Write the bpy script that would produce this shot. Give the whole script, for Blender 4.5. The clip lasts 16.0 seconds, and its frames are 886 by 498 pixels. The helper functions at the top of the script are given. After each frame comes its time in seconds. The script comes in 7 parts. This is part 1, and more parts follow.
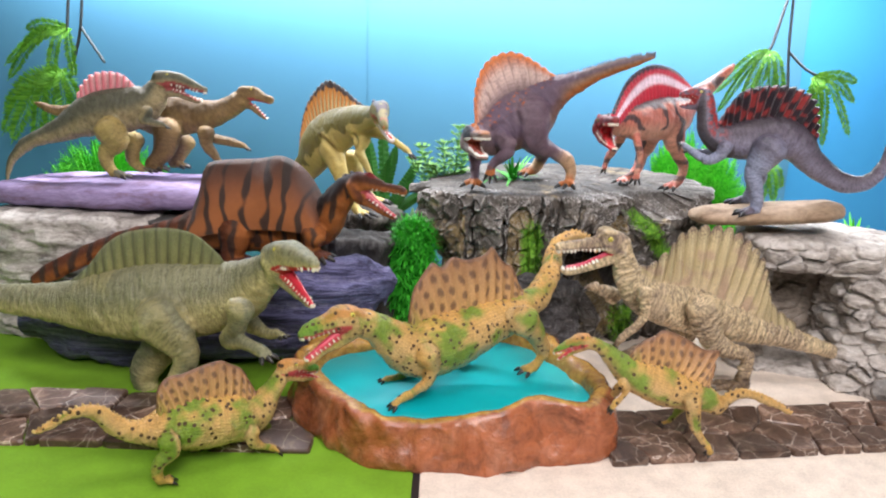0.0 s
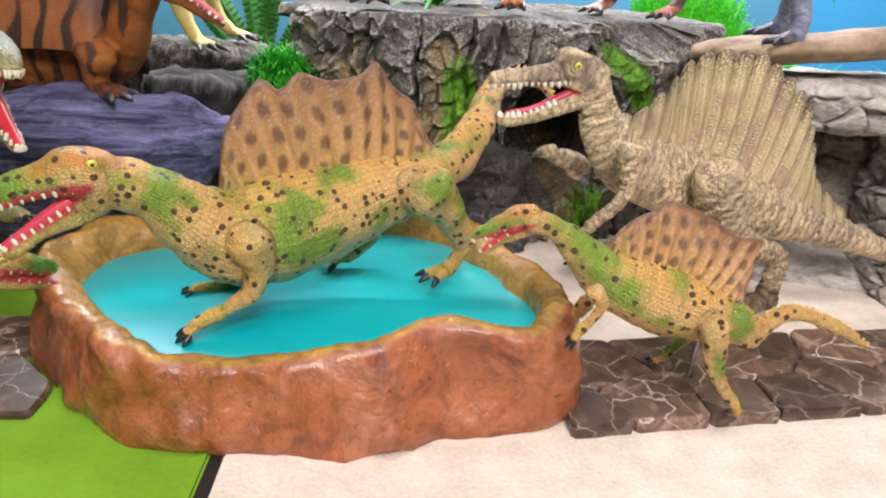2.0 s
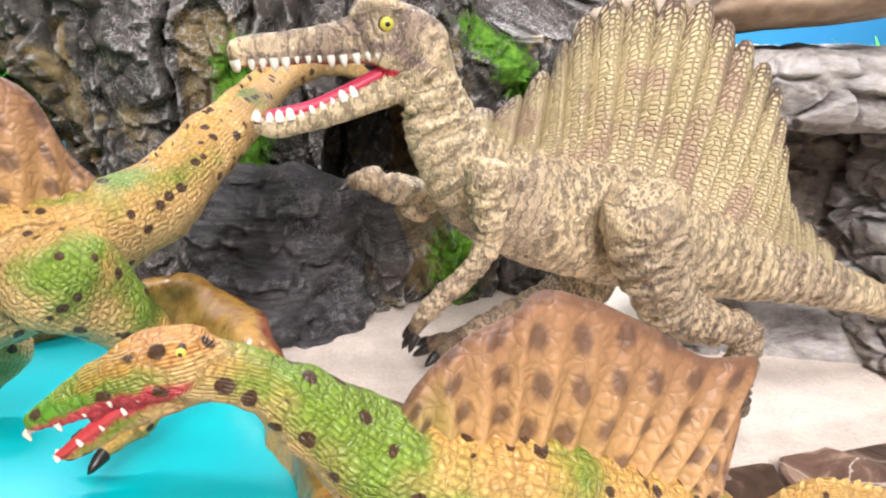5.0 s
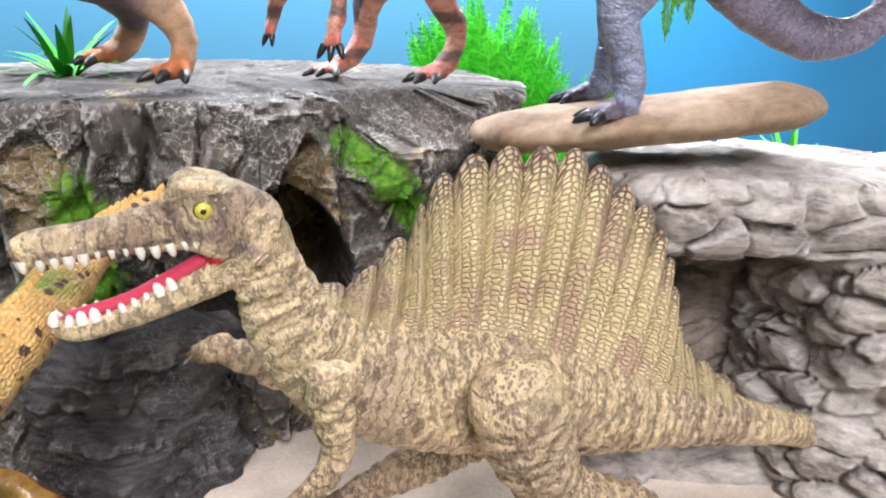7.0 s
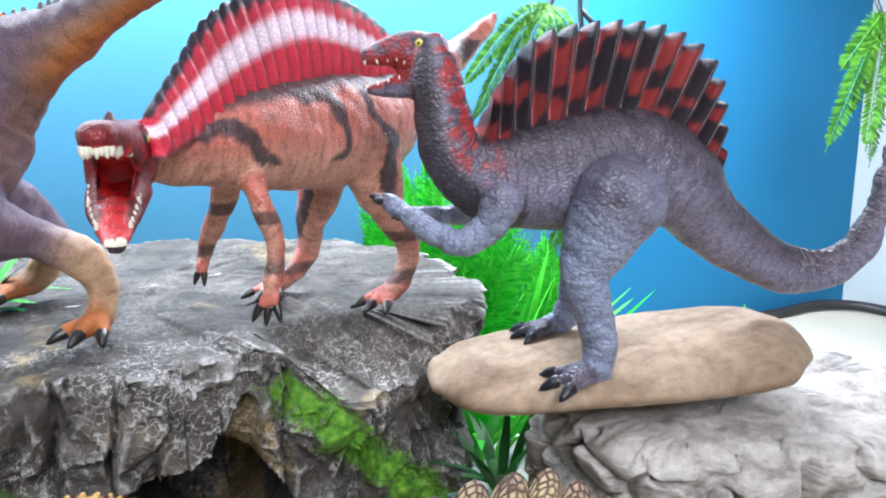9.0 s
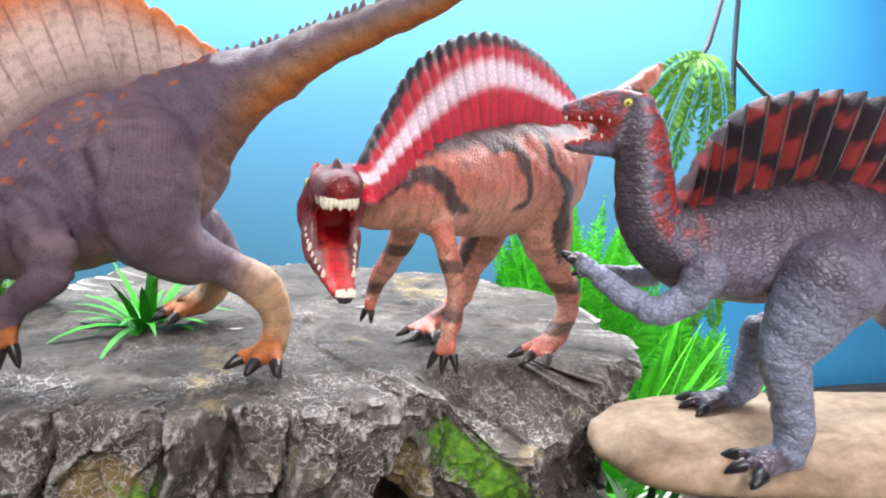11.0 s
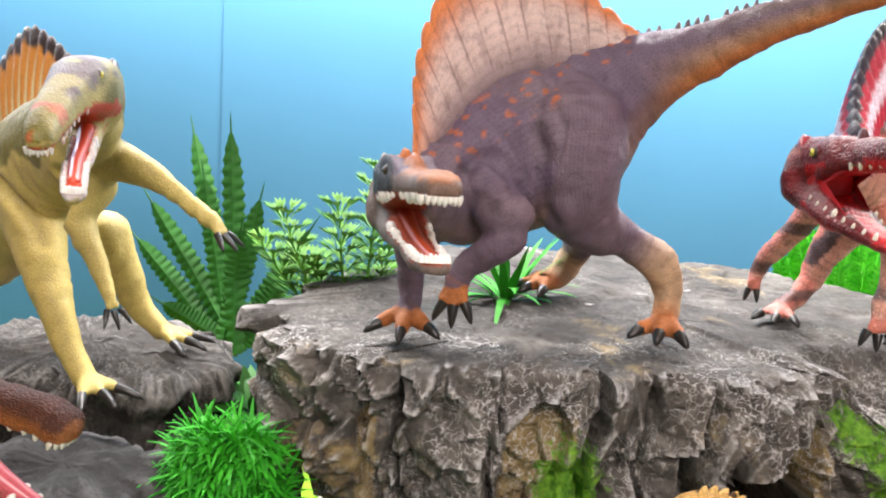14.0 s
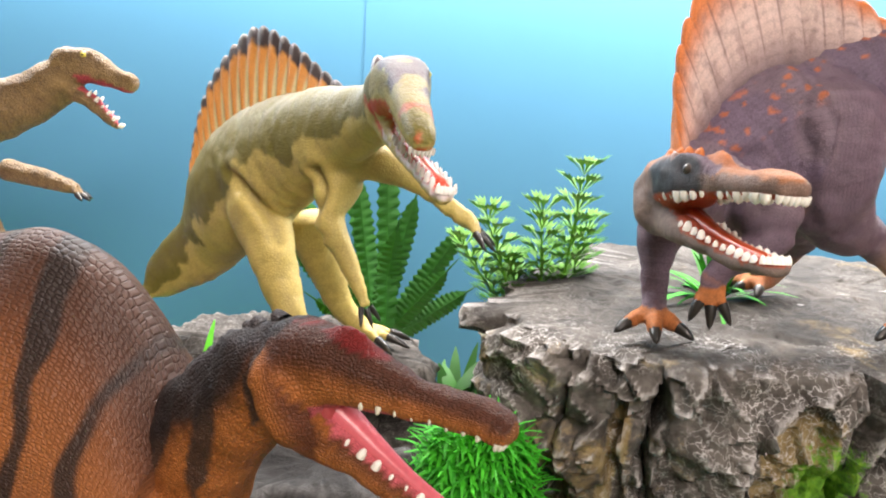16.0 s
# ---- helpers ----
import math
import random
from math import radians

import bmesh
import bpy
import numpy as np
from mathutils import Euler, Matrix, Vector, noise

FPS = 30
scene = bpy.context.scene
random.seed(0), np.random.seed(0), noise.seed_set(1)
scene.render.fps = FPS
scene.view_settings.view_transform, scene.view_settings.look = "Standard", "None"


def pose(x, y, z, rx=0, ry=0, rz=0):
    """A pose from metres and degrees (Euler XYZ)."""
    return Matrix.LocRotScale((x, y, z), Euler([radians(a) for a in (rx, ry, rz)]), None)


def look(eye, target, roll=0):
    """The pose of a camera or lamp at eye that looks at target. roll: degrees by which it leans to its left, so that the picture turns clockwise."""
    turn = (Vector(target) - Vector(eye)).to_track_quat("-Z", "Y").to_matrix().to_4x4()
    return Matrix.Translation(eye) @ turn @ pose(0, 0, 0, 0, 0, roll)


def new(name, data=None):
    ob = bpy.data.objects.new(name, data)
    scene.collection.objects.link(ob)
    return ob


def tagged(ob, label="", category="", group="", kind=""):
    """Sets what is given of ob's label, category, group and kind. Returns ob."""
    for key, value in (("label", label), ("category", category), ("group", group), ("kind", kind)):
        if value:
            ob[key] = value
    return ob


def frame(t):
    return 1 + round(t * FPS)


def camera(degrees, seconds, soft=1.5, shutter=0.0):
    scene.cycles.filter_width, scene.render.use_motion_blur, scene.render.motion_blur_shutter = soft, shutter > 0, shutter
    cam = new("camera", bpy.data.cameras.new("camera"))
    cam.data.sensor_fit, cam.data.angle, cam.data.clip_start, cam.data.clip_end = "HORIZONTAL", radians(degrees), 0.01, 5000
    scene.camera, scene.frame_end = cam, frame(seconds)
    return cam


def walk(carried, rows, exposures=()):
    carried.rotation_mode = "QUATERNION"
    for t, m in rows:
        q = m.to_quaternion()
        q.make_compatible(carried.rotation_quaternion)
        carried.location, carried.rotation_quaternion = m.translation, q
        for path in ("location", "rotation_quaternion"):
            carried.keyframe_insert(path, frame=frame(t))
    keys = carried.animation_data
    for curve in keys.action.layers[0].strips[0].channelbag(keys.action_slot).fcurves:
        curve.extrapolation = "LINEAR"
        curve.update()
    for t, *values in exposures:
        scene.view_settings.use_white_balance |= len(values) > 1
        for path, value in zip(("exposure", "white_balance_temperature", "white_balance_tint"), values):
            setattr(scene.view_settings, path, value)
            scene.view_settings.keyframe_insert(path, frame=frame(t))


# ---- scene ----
cam = camera(64.43, 16.0, soft=2.1)
PATH = [
    (0, (-0.0161, -0.6026, 0.2611), (-0.0155, -0.3110, 0.1906), 1.60),
    (0.5, (-0.0079, -0.5644, 0.2511), (-0.0086, -0.2760, 0.1686), 1.76),
    (1, (0.0032, -0.5084, 0.2282), (0.0038, -0.2237, 0.1336), 2.11),
    (1.5, (0.0190, -0.4502, 0.2005), (0.0280, -0.1674, 0.1008), 2.67),
    (2, (0.0346, -0.3963, 0.1646), (0.0549, -0.1147, 0.0633), 3.37),
    (2.5, (0.0518, -0.3561, 0.1394), (0.0807, -0.0752, 0.0382), 3.32),
    (3, (0.0743, -0.3258, 0.1208), (0.1106, -0.0431, 0.0274), 2.97),
    (5.5, (0.1106, -0.2273, 0.1396), (0.1630, 0.0544, 0.0507), 2.16),
    (6, (0.1182, -0.2201, 0.1469), (0.1712, 0.0621, 0.0600), 2.47),
    (6.5, (0.1231, -0.2138, 0.1618), (0.1820, 0.0678, 0.0767), 1.65),
    (7, (0.1383, -0.2055, 0.1745), (0.2124, 0.0728, 0.0906), 0.95),
    (7.5, (0.1576, -0.1984, 0.1830), (0.2422, 0.0770, 0.0990), 0.55),
    (8, (0.1680, -0.1904, 0.2046), (0.2599, 0.0846, 0.1275), 0.05),
    (8.5, (0.1617, -0.1766, 0.2298), (0.2548, 0.1015, 0.1664), -0.44),
    (11, (0.1203, -0.1510, 0.2434), (0.1794, 0.1393, 0.1957), 3.36),
    (11.5, (0.1111, -0.1507, 0.2519), (0.1616, 0.1414, 0.2063), 3.82),
    (12, (0.0894, -0.1547, 0.2545), (0.1323, 0.1391, 0.2115), 4.53),
    (12.5, (0.0718, -0.1504, 0.2442), (0.1029, 0.1449, 0.2017), 4.77),
    (13, (0.0601, -0.1472, 0.2349), (0.0869, 0.1482, 0.1900), 4.76),
    (13.5, (0.0372, -0.1490, 0.2297), (0.0600, 0.1464, 0.1826), 4.51),
    (14, (0.0096, -0.1488, 0.2263), (0.0288, 0.1467, 0.1786), 4.16),
    (14.5, (-0.0134, -0.1469, 0.2245), (0.0014, 0.1485, 0.1745), 3.66),
    (15, (-0.0357, -0.1486, 0.2266), (-0.0250, 0.1470, 0.1767), 3.57),
    (15.5, (-0.0502, -0.1487, 0.2218), (-0.0425, 0.1471, 0.1722), 3.68),
    (16, (-0.0635, -0.1448, 0.2221), (-0.0593, 0.1509, 0.1715), 3.90),
]
EXPOSURES = [(0, -0.1, 6300, 13), (1.5, -0.02, 6400, 13), (2.5, 0.04, 6400, 13), (5.5, 0.42, 6100, 13), (6.5, 0.3, 6100, 13), (7.5, 0.08, 5950, 12), (8, 0.02, 5700, 9), (8.5, 0.0, 5550, 8), (11, -0.08, 6250, 13), (13, -0.12, 6500, 14), (14.5, 0.02, 6700, 14), (16, 0.07, 6900, 14)]
walk(cam, [(t, look(eye, target, roll)) for t, eye, target, roll in PATH], EXPOSURES)

# ---- light: a white room and three added area lights, none of them in view ----
world = bpy.data.worlds.new("room_air")
scene.world = world
world.use_nodes = True
world.node_tree.nodes["Background"].inputs[0].default_value = (0.85, 0.93, 1.0, 1)
world.node_tree.nodes["Background"].inputs[1].default_value = 0.045


def area_light(name, at, target, sx, sy, watts, colour):
    data = bpy.data.lights.new(name, "AREA")
    data.shape, data.size, data.size_y, data.energy, data.color = "RECTANGLE", sx, sy, watts, colour
    ob = new(name, data)
    ob.matrix_world = look(at, target)
    return tagged(ob, "bright white ceiling panel lamp over the table", "lamp", kind="structure")


# Added close to the backdrop to brighten its upper part; stands for no fixture.
area_light("strip_lamp", (0.04, 0.29, 0.45), (0.04, 0.37, 0.25), 1.2, 0.05, 20.0, (1.0, 0.97, 0.95))
area_light("ceiling_panel_lamp", (0.05, -0.3, 1.2), (0.04, 0.02, 0.1), 0.6, 0.35, 5.5, (1.0, 0.91, 0.86))
# Unseen fill added in front to brighten the upright faces.
area_light("front_panel_lamp", (0.12, -1.0, 0.85), (0.03, 0.0, 0.12), 0.5, 0.4, 16.5, (1.0, 0.91, 0.86))


# ---- materials ----
def nodes_of(name):
    m = bpy.data.materials.new(name)
    m.use_nodes = True
    nt = m.node_tree
    return m, nt, nt.nodes, nt.links, nt.nodes["Principled BSDF"]


def noise_at(nt, scale, detail=6.0, rough=0.6, vec=None, distort=0.0):
    n = nt.nodes.new("ShaderNodeTexNoise")
    n.inputs["Scale"].default_value, n.inputs["Detail"].default_value = scale, detail
    n.inputs["Roughness"].default_value, n.inputs["Distortion"].default_value = rough, distort
    if vec is None:
        vec = nt.nodes.new("ShaderNodeTexCoord").outputs["Object"]
    nt.links.new(vec, n.inputs["Vector"])
    return n.outputs["Fac"]


def cells_at(nt, scale, feature="F1", vec=None, rand=1.0):
    n = nt.nodes.new("ShaderNodeTexVoronoi")
    n.feature = feature
    n.inputs["Scale"].default_value, n.inputs["Randomness"].default_value = scale, rand
    if vec is None:
        vec = nt.nodes.new("ShaderNodeTexCoord").outputs["Object"]
    nt.links.new(vec, n.inputs["Vector"])
    return n.outputs["Distance"]


def stretched(nt, sx, sy, sz):
    n = nt.nodes.new("ShaderNodeMapping")
    n.inputs["Scale"].default_value = (sx, sy, sz)
    nt.links.new(nt.nodes.new("ShaderNodeTexCoord").outputs["Object"], n.inputs["Vector"])
    return n.outputs["Vector"]


def ramp(nt, fac, *stops):
    n = nt.nodes.new("ShaderNodeValToRGB")
    els = n.color_ramp.elements
    while len(els) < len(stops):
        els.new(0.5)
    for e, (p, c) in zip(els, stops):
        e.position = p
        e.color = (*c, 1) if len(c) == 3 else c
    nt.links.new(fac, n.inputs[0])
    return n.outputs[0]


def grey(v):
    return (v, v, v)


def mixed(nt, fac, a, b, mode="MIX"):
    n = nt.nodes.new("ShaderNodeMix")
    n.data_type, n.blend_type = "RGBA", mode
    for src, sock in ((fac, n.inputs[0]), (a, n.inputs[6]), (b, n.inputs[7])):
        if isinstance(src, (int, float)):
            sock.default_value = src
        elif isinstance(src, tuple):
            sock.default_value = (*src, 1)
        else:
            nt.links.new(src, sock)
    return n.outputs[2]


def calc(nt, op, a, b=0.0):
    n = nt.nodes.new("ShaderNodeMath")
    n.operation = op
    for src, sock in ((a, n.inputs[0]), (b, n.inputs[1])):
        if isinstance(src, (int, float)):
            sock.default_value = src
        else:
            nt.links.new(src, sock)
    return n.outputs[0]


def bumped(nt, bsdf, height, strength=0.4, dist=0.002):
    n = nt.nodes.new("ShaderNodeBump")
    n.inputs["Strength"].default_value, n.inputs["Distance"].default_value = strength, dist
    nt.links.new(height, n.inputs["Height"])
    nt.links.new(n.outputs[0], bsdf.inputs["Normal"])


def simple(name, colour, rough=0.6, vary=0.25, scale=60, bump=0.2, dist=0.001, metal=0.0):
    m, nt, _, ln, b = nodes_of(name)
    n = noise_at(nt, scale)
    big = noise_at(nt, scale / 9)
    lo = tuple(c * (1 - vary) for c in colour)
    hi = tuple(min(1, c * (1 + vary)) for c in colour)
    c = ramp(nt, n, (0.3, lo), (0.7, hi))
    c = mixed(nt, 0.5, c, ramp(nt, big, (0.35, lo), (0.65, hi)))
    ln.new(c, b.inputs["Base Color"])
    b.inputs["Roughness"].default_value, b.inputs["Metallic"].default_value = rough, metal
    bumped(nt, b, n, bump, dist)
    return m


def attribute(nt, name, out="Fac"):
    n = nt.nodes.new("ShaderNodeAttribute")
    n.attribute_name = name
    return n.outputs[out]


def skin(name, rough=0.5, cell=900, wrinkle=None, bump=0.5, dist=0.0007, relief_tone=0.5, spots=None, spot_colour=(0.05, 0.03, 0.02), net=None, rings=None, rows=None, sheen=0.5):
    """Painted vinyl: the figure's own paint, pebbled scales, ring folds round the body and rows of scales, darker in
    the relief's hollows.
    """
    m, nt, nds, ln, b = nodes_of(name)
    paint, alpha = attribute(nt, "paint", "Color"), attribute(nt, "paint", "Alpha")
    vec = stretched(nt, *wrinkle) if wrinkle else None
    edge = cells_at(nt, cell, "DISTANCE_TO_EDGE", vec)
    pebble = ramp(nt, edge, (0.0, grey(0.0)), (0.3, grey(1.0)))
    fold = noise_at(nt, 260, 5, 0.6, vec, 0.8)
    h = calc(nt, "ADD", calc(nt, "MULTIPLY", pebble, 0.5), calc(nt, "MULTIPLY", fold, 0.6))
    run = attribute(nt, "run")
    if rings:
        freq, amp = rings
        ph = calc(nt, "ADD", calc(nt, "MULTIPLY", run, freq), calc(nt, "MULTIPLY", noise_at(nt, 55, 4, 0.6), 14.0))
        wave = calc(nt, "ABSOLUTE", calc(nt, "SINE", ph))
        h = calc(nt, "ADD", h, calc(nt, "MULTIPLY", calc(nt, "SUBTRACT", wave, 0.6), amp))
    if rows:
        along, round_it, amp = rows
        drift = calc(nt, "MULTIPLY", noise_at(nt, 40, 2), 3.0)
        a = calc(nt, "ABSOLUTE", calc(nt, "SINE", calc(nt, "ADD", calc(nt, "MULTIPLY", run, along), drift)))
        c2 = calc(nt, "ABSOLUTE", calc(nt, "SINE", calc(nt, "ADD", calc(nt, "MULTIPLY", attribute(nt, "turn"), round_it), drift)))
        scale = calc(nt, "POWER", calc(nt, "MULTIPLY", a, c2), 0.5)
        h = calc(nt, "ADD", h, calc(nt, "MULTIPLY", calc(nt, "SUBTRACT", scale, 0.7), amp))
    c = mixed(nt, relief_tone, paint, ramp(nt, h, (0.15, grey(0.2)), (0.55, grey(0.95)), (0.95, grey(1.35))), "MULTIPLY")
    c = mixed(nt, 0.35, c, ramp(nt, noise_at(nt, 45, 4), (0.3, grey(0.65)), (0.7, grey(1.25))), "MULTIPLY")
    # Concave folds are multiplied darker, raised edges lighter.
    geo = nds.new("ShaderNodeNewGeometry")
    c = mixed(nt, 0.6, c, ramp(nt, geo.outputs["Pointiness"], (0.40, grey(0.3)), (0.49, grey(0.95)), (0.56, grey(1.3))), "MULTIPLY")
    if spots:
        scale, size = spots
        sd = cells_at(nt, scale)
        wob = calc(nt, "MULTIPLY", noise_at(nt, scale * 4, 3), 0.16)
        f = ramp(nt, calc(nt, "ADD", sd, wob), (size + 0.05, grey(1.0)), (size + 0.09, grey(0.0)))
        c = mixed(nt, calc(nt, "MULTIPLY", f, alpha), c, spot_colour)
    if net:
        dots = ramp(nt, calc(nt, "ADD", cells_at(nt, net, "F1", vec), calc(nt, "MULTIPLY", fold, 0.25)), (0.5, grey(1.0)), (0.66, grey(0.0)))
        patch = ramp(nt, noise_at(nt, 48, 5, 0.7, vec, 0.6), (0.34, grey(0.15)), (0.54, grey(1.0)))
        c = mixed(nt, calc(nt, "MULTIPLY", calc(nt, "MULTIPLY", dots, patch), alpha), c, spot_colour)
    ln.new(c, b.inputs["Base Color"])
    worn = noise_at(nt, 70, 4)
    ln.new(ramp(nt, worn, (0.3, grey(rough * 0.8)), (0.7, grey(min(1, rough * 1.2)))), b.inputs["Roughness"])
    b.inputs["Specular IOR Level"].default_value = sheen
    bumped(nt, b, h, bump, dist)
    return m


def beads(name, across=2.0, up=30.0, ring=(0.09, 0.055, 0.05), rough=0.45, dist=0.0012):
    """A sail set with rows of small round scales, their rims darkened where the paint's alpha says so."""
    m, nt, nds, ln, b = nodes_of(name)
    paint, alpha = attribute(nt, "paint", "Color"), attribute(nt, "paint", "Alpha")
    at = nds.new("ShaderNodeCombineXYZ")
    ln.new(calc(nt, "MULTIPLY", attribute(nt, "run"), across), at.inputs[0])
    ln.new(calc(nt, "MULTIPLY", attribute(nt, "turn"), up), at.inputs[1])
    edge = cells_at(nt, 1.0, "DISTANCE_TO_EDGE", at.outputs[0], 0.5)
    dome = ramp(nt, edge, (0.0, grey(0.0)), (0.16, grey(0.7)), (0.42, grey(1.0)))
    grain = noise_at(nt, 500, 4)
    c = mixed(nt, 0.75, paint, ramp(nt, dome, (0.0, grey(0.78)), (0.6, grey(1.0)), (1.0, grey(1.12))), "MULTIPLY")
    rim = ramp(nt, calc(nt, "ADD", edge, calc(nt, "MULTIPLY", calc(nt, "SUBTRACT", noise_at(nt, 60, 4), 0.5), 0.5)), (0.06, grey(1.0)), (0.26, grey(0.0)))
    c = mixed(nt, calc(nt, "MULTIPLY", rim, alpha), c, ring)
    c = mixed(nt, 0.4, c, ramp(nt, noise_at(nt, 55, 4), (0.3, grey(0.7)), (0.7, grey(1.2))), "MULTIPLY")
    ln.new(c, b.inputs["Base Color"])
    b.inputs["Roughness"].default_value = rough
    bumped(nt, b, calc(nt, "ADD", dome, calc(nt, "MULTIPLY", grain, 0.25)), 0.9, dist)
    return m


def enamel(name, rough):
    """Glossy paint on teeth, claws, eyes and tongues."""
    m, nt, nds, ln, b = nodes_of(name)
    n = noise_at(nt, 700, 4)
    ln.new(mixed(nt, 0.5, attribute(nt, "paint", "Color"), ramp(nt, n, (0.3, grey(0.75)), (0.7, grey(1.15))), "MULTIPLY"), b.inputs["Base Color"])
    b.inputs["Roughness"].default_value = rough
    bumped(nt, b, n, 0.2, 0.0003)
    return m


def stone(name, dark, mid, light, scale=45, rim=0.55, moss=False, layers=(1, 1, 1), bump=0.9, dist=0.003, veins=0.0, edge_light=None, cells=110):
    """Cast resin rock: dark crevices, dry-brushed light edges and a net of pale scratches."""
    m, nt, nds, ln, b = nodes_of(name)
    vec = stretched(nt, *layers)
    n0 = noise_at(nt, scale / 5, 4, 0.55, vec)
    n1 = noise_at(nt, scale, 9, 0.68, vec, 0.5)
    n2 = noise_at(nt, scale * 6, 6, 0.7, vec)
    c = ramp(nt, n1, (0.32, dark), (0.5, mid), (0.7, light))
    c = mixed(nt, 0.6, c, ramp(nt, n2, (0.3, grey(0.55)), (0.55, grey(1.0)), (0.75, grey(1.35))), "MULTIPLY")
    c = mixed(nt, 0.5, c, ramp(nt, n0, (0.35, grey(0.6)), (0.65, grey(1.3))), "MULTIPLY")
    geo = nds.new("ShaderNodeNewGeometry")
    pale = edge_light or tuple(min(0.85, v * 1.7 + 0.1) for v in light)
    if moss:
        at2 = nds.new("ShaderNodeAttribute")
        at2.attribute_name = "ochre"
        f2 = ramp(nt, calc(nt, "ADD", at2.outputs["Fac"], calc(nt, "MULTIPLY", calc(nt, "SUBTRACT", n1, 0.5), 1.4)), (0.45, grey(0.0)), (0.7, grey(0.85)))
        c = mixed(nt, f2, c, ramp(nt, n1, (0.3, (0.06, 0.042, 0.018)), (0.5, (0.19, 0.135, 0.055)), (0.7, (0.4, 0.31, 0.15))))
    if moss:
        # Low values darken the base colour, which dims the rock's lamp-lit top.
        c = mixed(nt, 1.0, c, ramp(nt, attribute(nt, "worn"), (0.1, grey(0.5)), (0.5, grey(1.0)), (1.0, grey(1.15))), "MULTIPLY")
    if veins:
        mv = nds.new("ShaderNodeVectorMath")
        mv.operation = "ADD"
        nz = nds.new("ShaderNodeTexNoise")
        nz.inputs["Scale"].default_value = cells * 0.8
        tc = nds.new("ShaderNodeTexCoord").outputs["Object"]
        sc = nds.new("ShaderNodeVectorMath")
        sc.operation = "SCALE"
        sc.inputs["Scale"].default_value = 0.012
        ln.new(tc, nz.inputs["Vector"])
        ln.new(nz.outputs["Color"], sc.inputs[0])
        ln.new(tc, mv.inputs[0])
        ln.new(sc.outputs[0], mv.inputs[1])
        e = cells_at(nt, cells, "DISTANCE_TO_EDGE", mv.outputs[0])
        line = ramp(nt, calc(nt, "ADD", e, calc(nt, "MULTIPLY", calc(nt, "SUBTRACT", 0.62, n2), 0.18)), (0.02, grey(1.0)), (0.08, grey(0.0)))
        where = ramp(nt, noise_at(nt, scale / 2.2, 3), (0.4, grey(0.0)), (0.55, grey(1.0)))
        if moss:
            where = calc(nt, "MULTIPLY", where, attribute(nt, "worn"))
        c = mixed(nt, calc(nt, "MULTIPLY", calc(nt, "MULTIPLY", line, where), veins), c, pale)
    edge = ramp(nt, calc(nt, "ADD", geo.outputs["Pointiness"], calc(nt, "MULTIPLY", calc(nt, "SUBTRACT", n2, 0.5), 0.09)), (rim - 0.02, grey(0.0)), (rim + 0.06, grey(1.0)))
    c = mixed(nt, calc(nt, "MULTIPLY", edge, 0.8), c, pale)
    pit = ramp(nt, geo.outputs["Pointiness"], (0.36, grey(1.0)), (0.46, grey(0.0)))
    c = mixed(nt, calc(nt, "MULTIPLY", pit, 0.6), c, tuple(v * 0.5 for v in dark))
    if moss:
        at = nds.new("ShaderNodeAttribute")
        at.attribute_name = "moss"
        f = ramp(nt, calc(nt, "ADD", at.outputs["Fac"], calc(nt, "ADD", calc(nt, "MULTIPLY", calc(nt, "SUBTRACT", n1, 0.5), 1.9), calc(nt, "MULTIPLY", calc(nt, "SUBTRACT", n2, 0.5), 1.6))), (0.5, grey(0.0)), (0.75, grey(0.95)))
        green = ramp(nt, noise_at(nt, 300, 6), (0.3, (0.03, 0.1, 0.006)), (0.52, (0.11, 0.3, 0.015)), (0.72, (0.25, 0.46, 0.04)))
        c = mixed(nt, f, c, green)
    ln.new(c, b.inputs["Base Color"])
    b.inputs["Roughness"].default_value = 0.75
    b.inputs["Specular IOR Level"].default_value = 0.35
    chips = cells_at(nt, scale * 2.2, "F1", vec)
    h = calc(nt, "ADD", calc(nt, "ADD", n1, calc(nt, "MULTIPLY", n2, 0.4)), calc(nt, "MULTIPLY", chips, 0.5 if rim < 0.6 else 0.0))
    bumped(nt, b, h, bump, dist)
    return m


def leafy(name, dark, light, rough=0.55):
    m, nt, nds, ln, b = nodes_of(name)
    geo = nds.new("ShaderNodeNewGeometry")
    c = ramp(nt, geo.outputs["Random Per Island"], (0.0, dark), (1.0, light))
    c = mixed(nt, 0.4, c, ramp(nt, noise_at(nt, 90), (0.3, grey(0.6)), (0.7, grey(1.3))), "MULTIPLY")
    ln.new(c, b.inputs["Base Color"])
    b.inputs["Roughness"].default_value = rough
    b.inputs["Specular IOR Level"].default_value = 0.25
    b.inputs["Subsurface Weight"].default_value = 0.15
    b.inputs["Subsurface Radius"].default_value = (0.002, 0.004, 0.001)
    return m


# ---- building helpers (control points in decimetres) ----
S = 0.1


def link_mesh(name, verts, faces, material, smooth=True, parent=None, colours=None, extra=None):
    me = bpy.data.meshes.new(name)
    v = np.asarray(verts, float) * S
    me.from_pydata(v.tolist(), [], [tuple(int(i) for i in f) for f in faces])
    if smooth:
        me.shade_smooth()
    if colours is not None:
        a = me.color_attributes.new("paint", "FLOAT_COLOR", "POINT")
        a.data.foreach_set("color", np.asarray(colours, np.float32).ravel())
    for key, values in (extra or {}).items():
        a = me.attributes.new(key, "FLOAT", "POINT")
        a.data.foreach_set("value", np.asarray(values, np.float32))
    me.materials.append(material)
    ob = new(name, me)
    if parent:
        ob.parent = parent
    return ob


def thing(name, at=(0, 0, 0)):
    ob = new(name)
    ob.empty_display_size = 0.01
    return ob


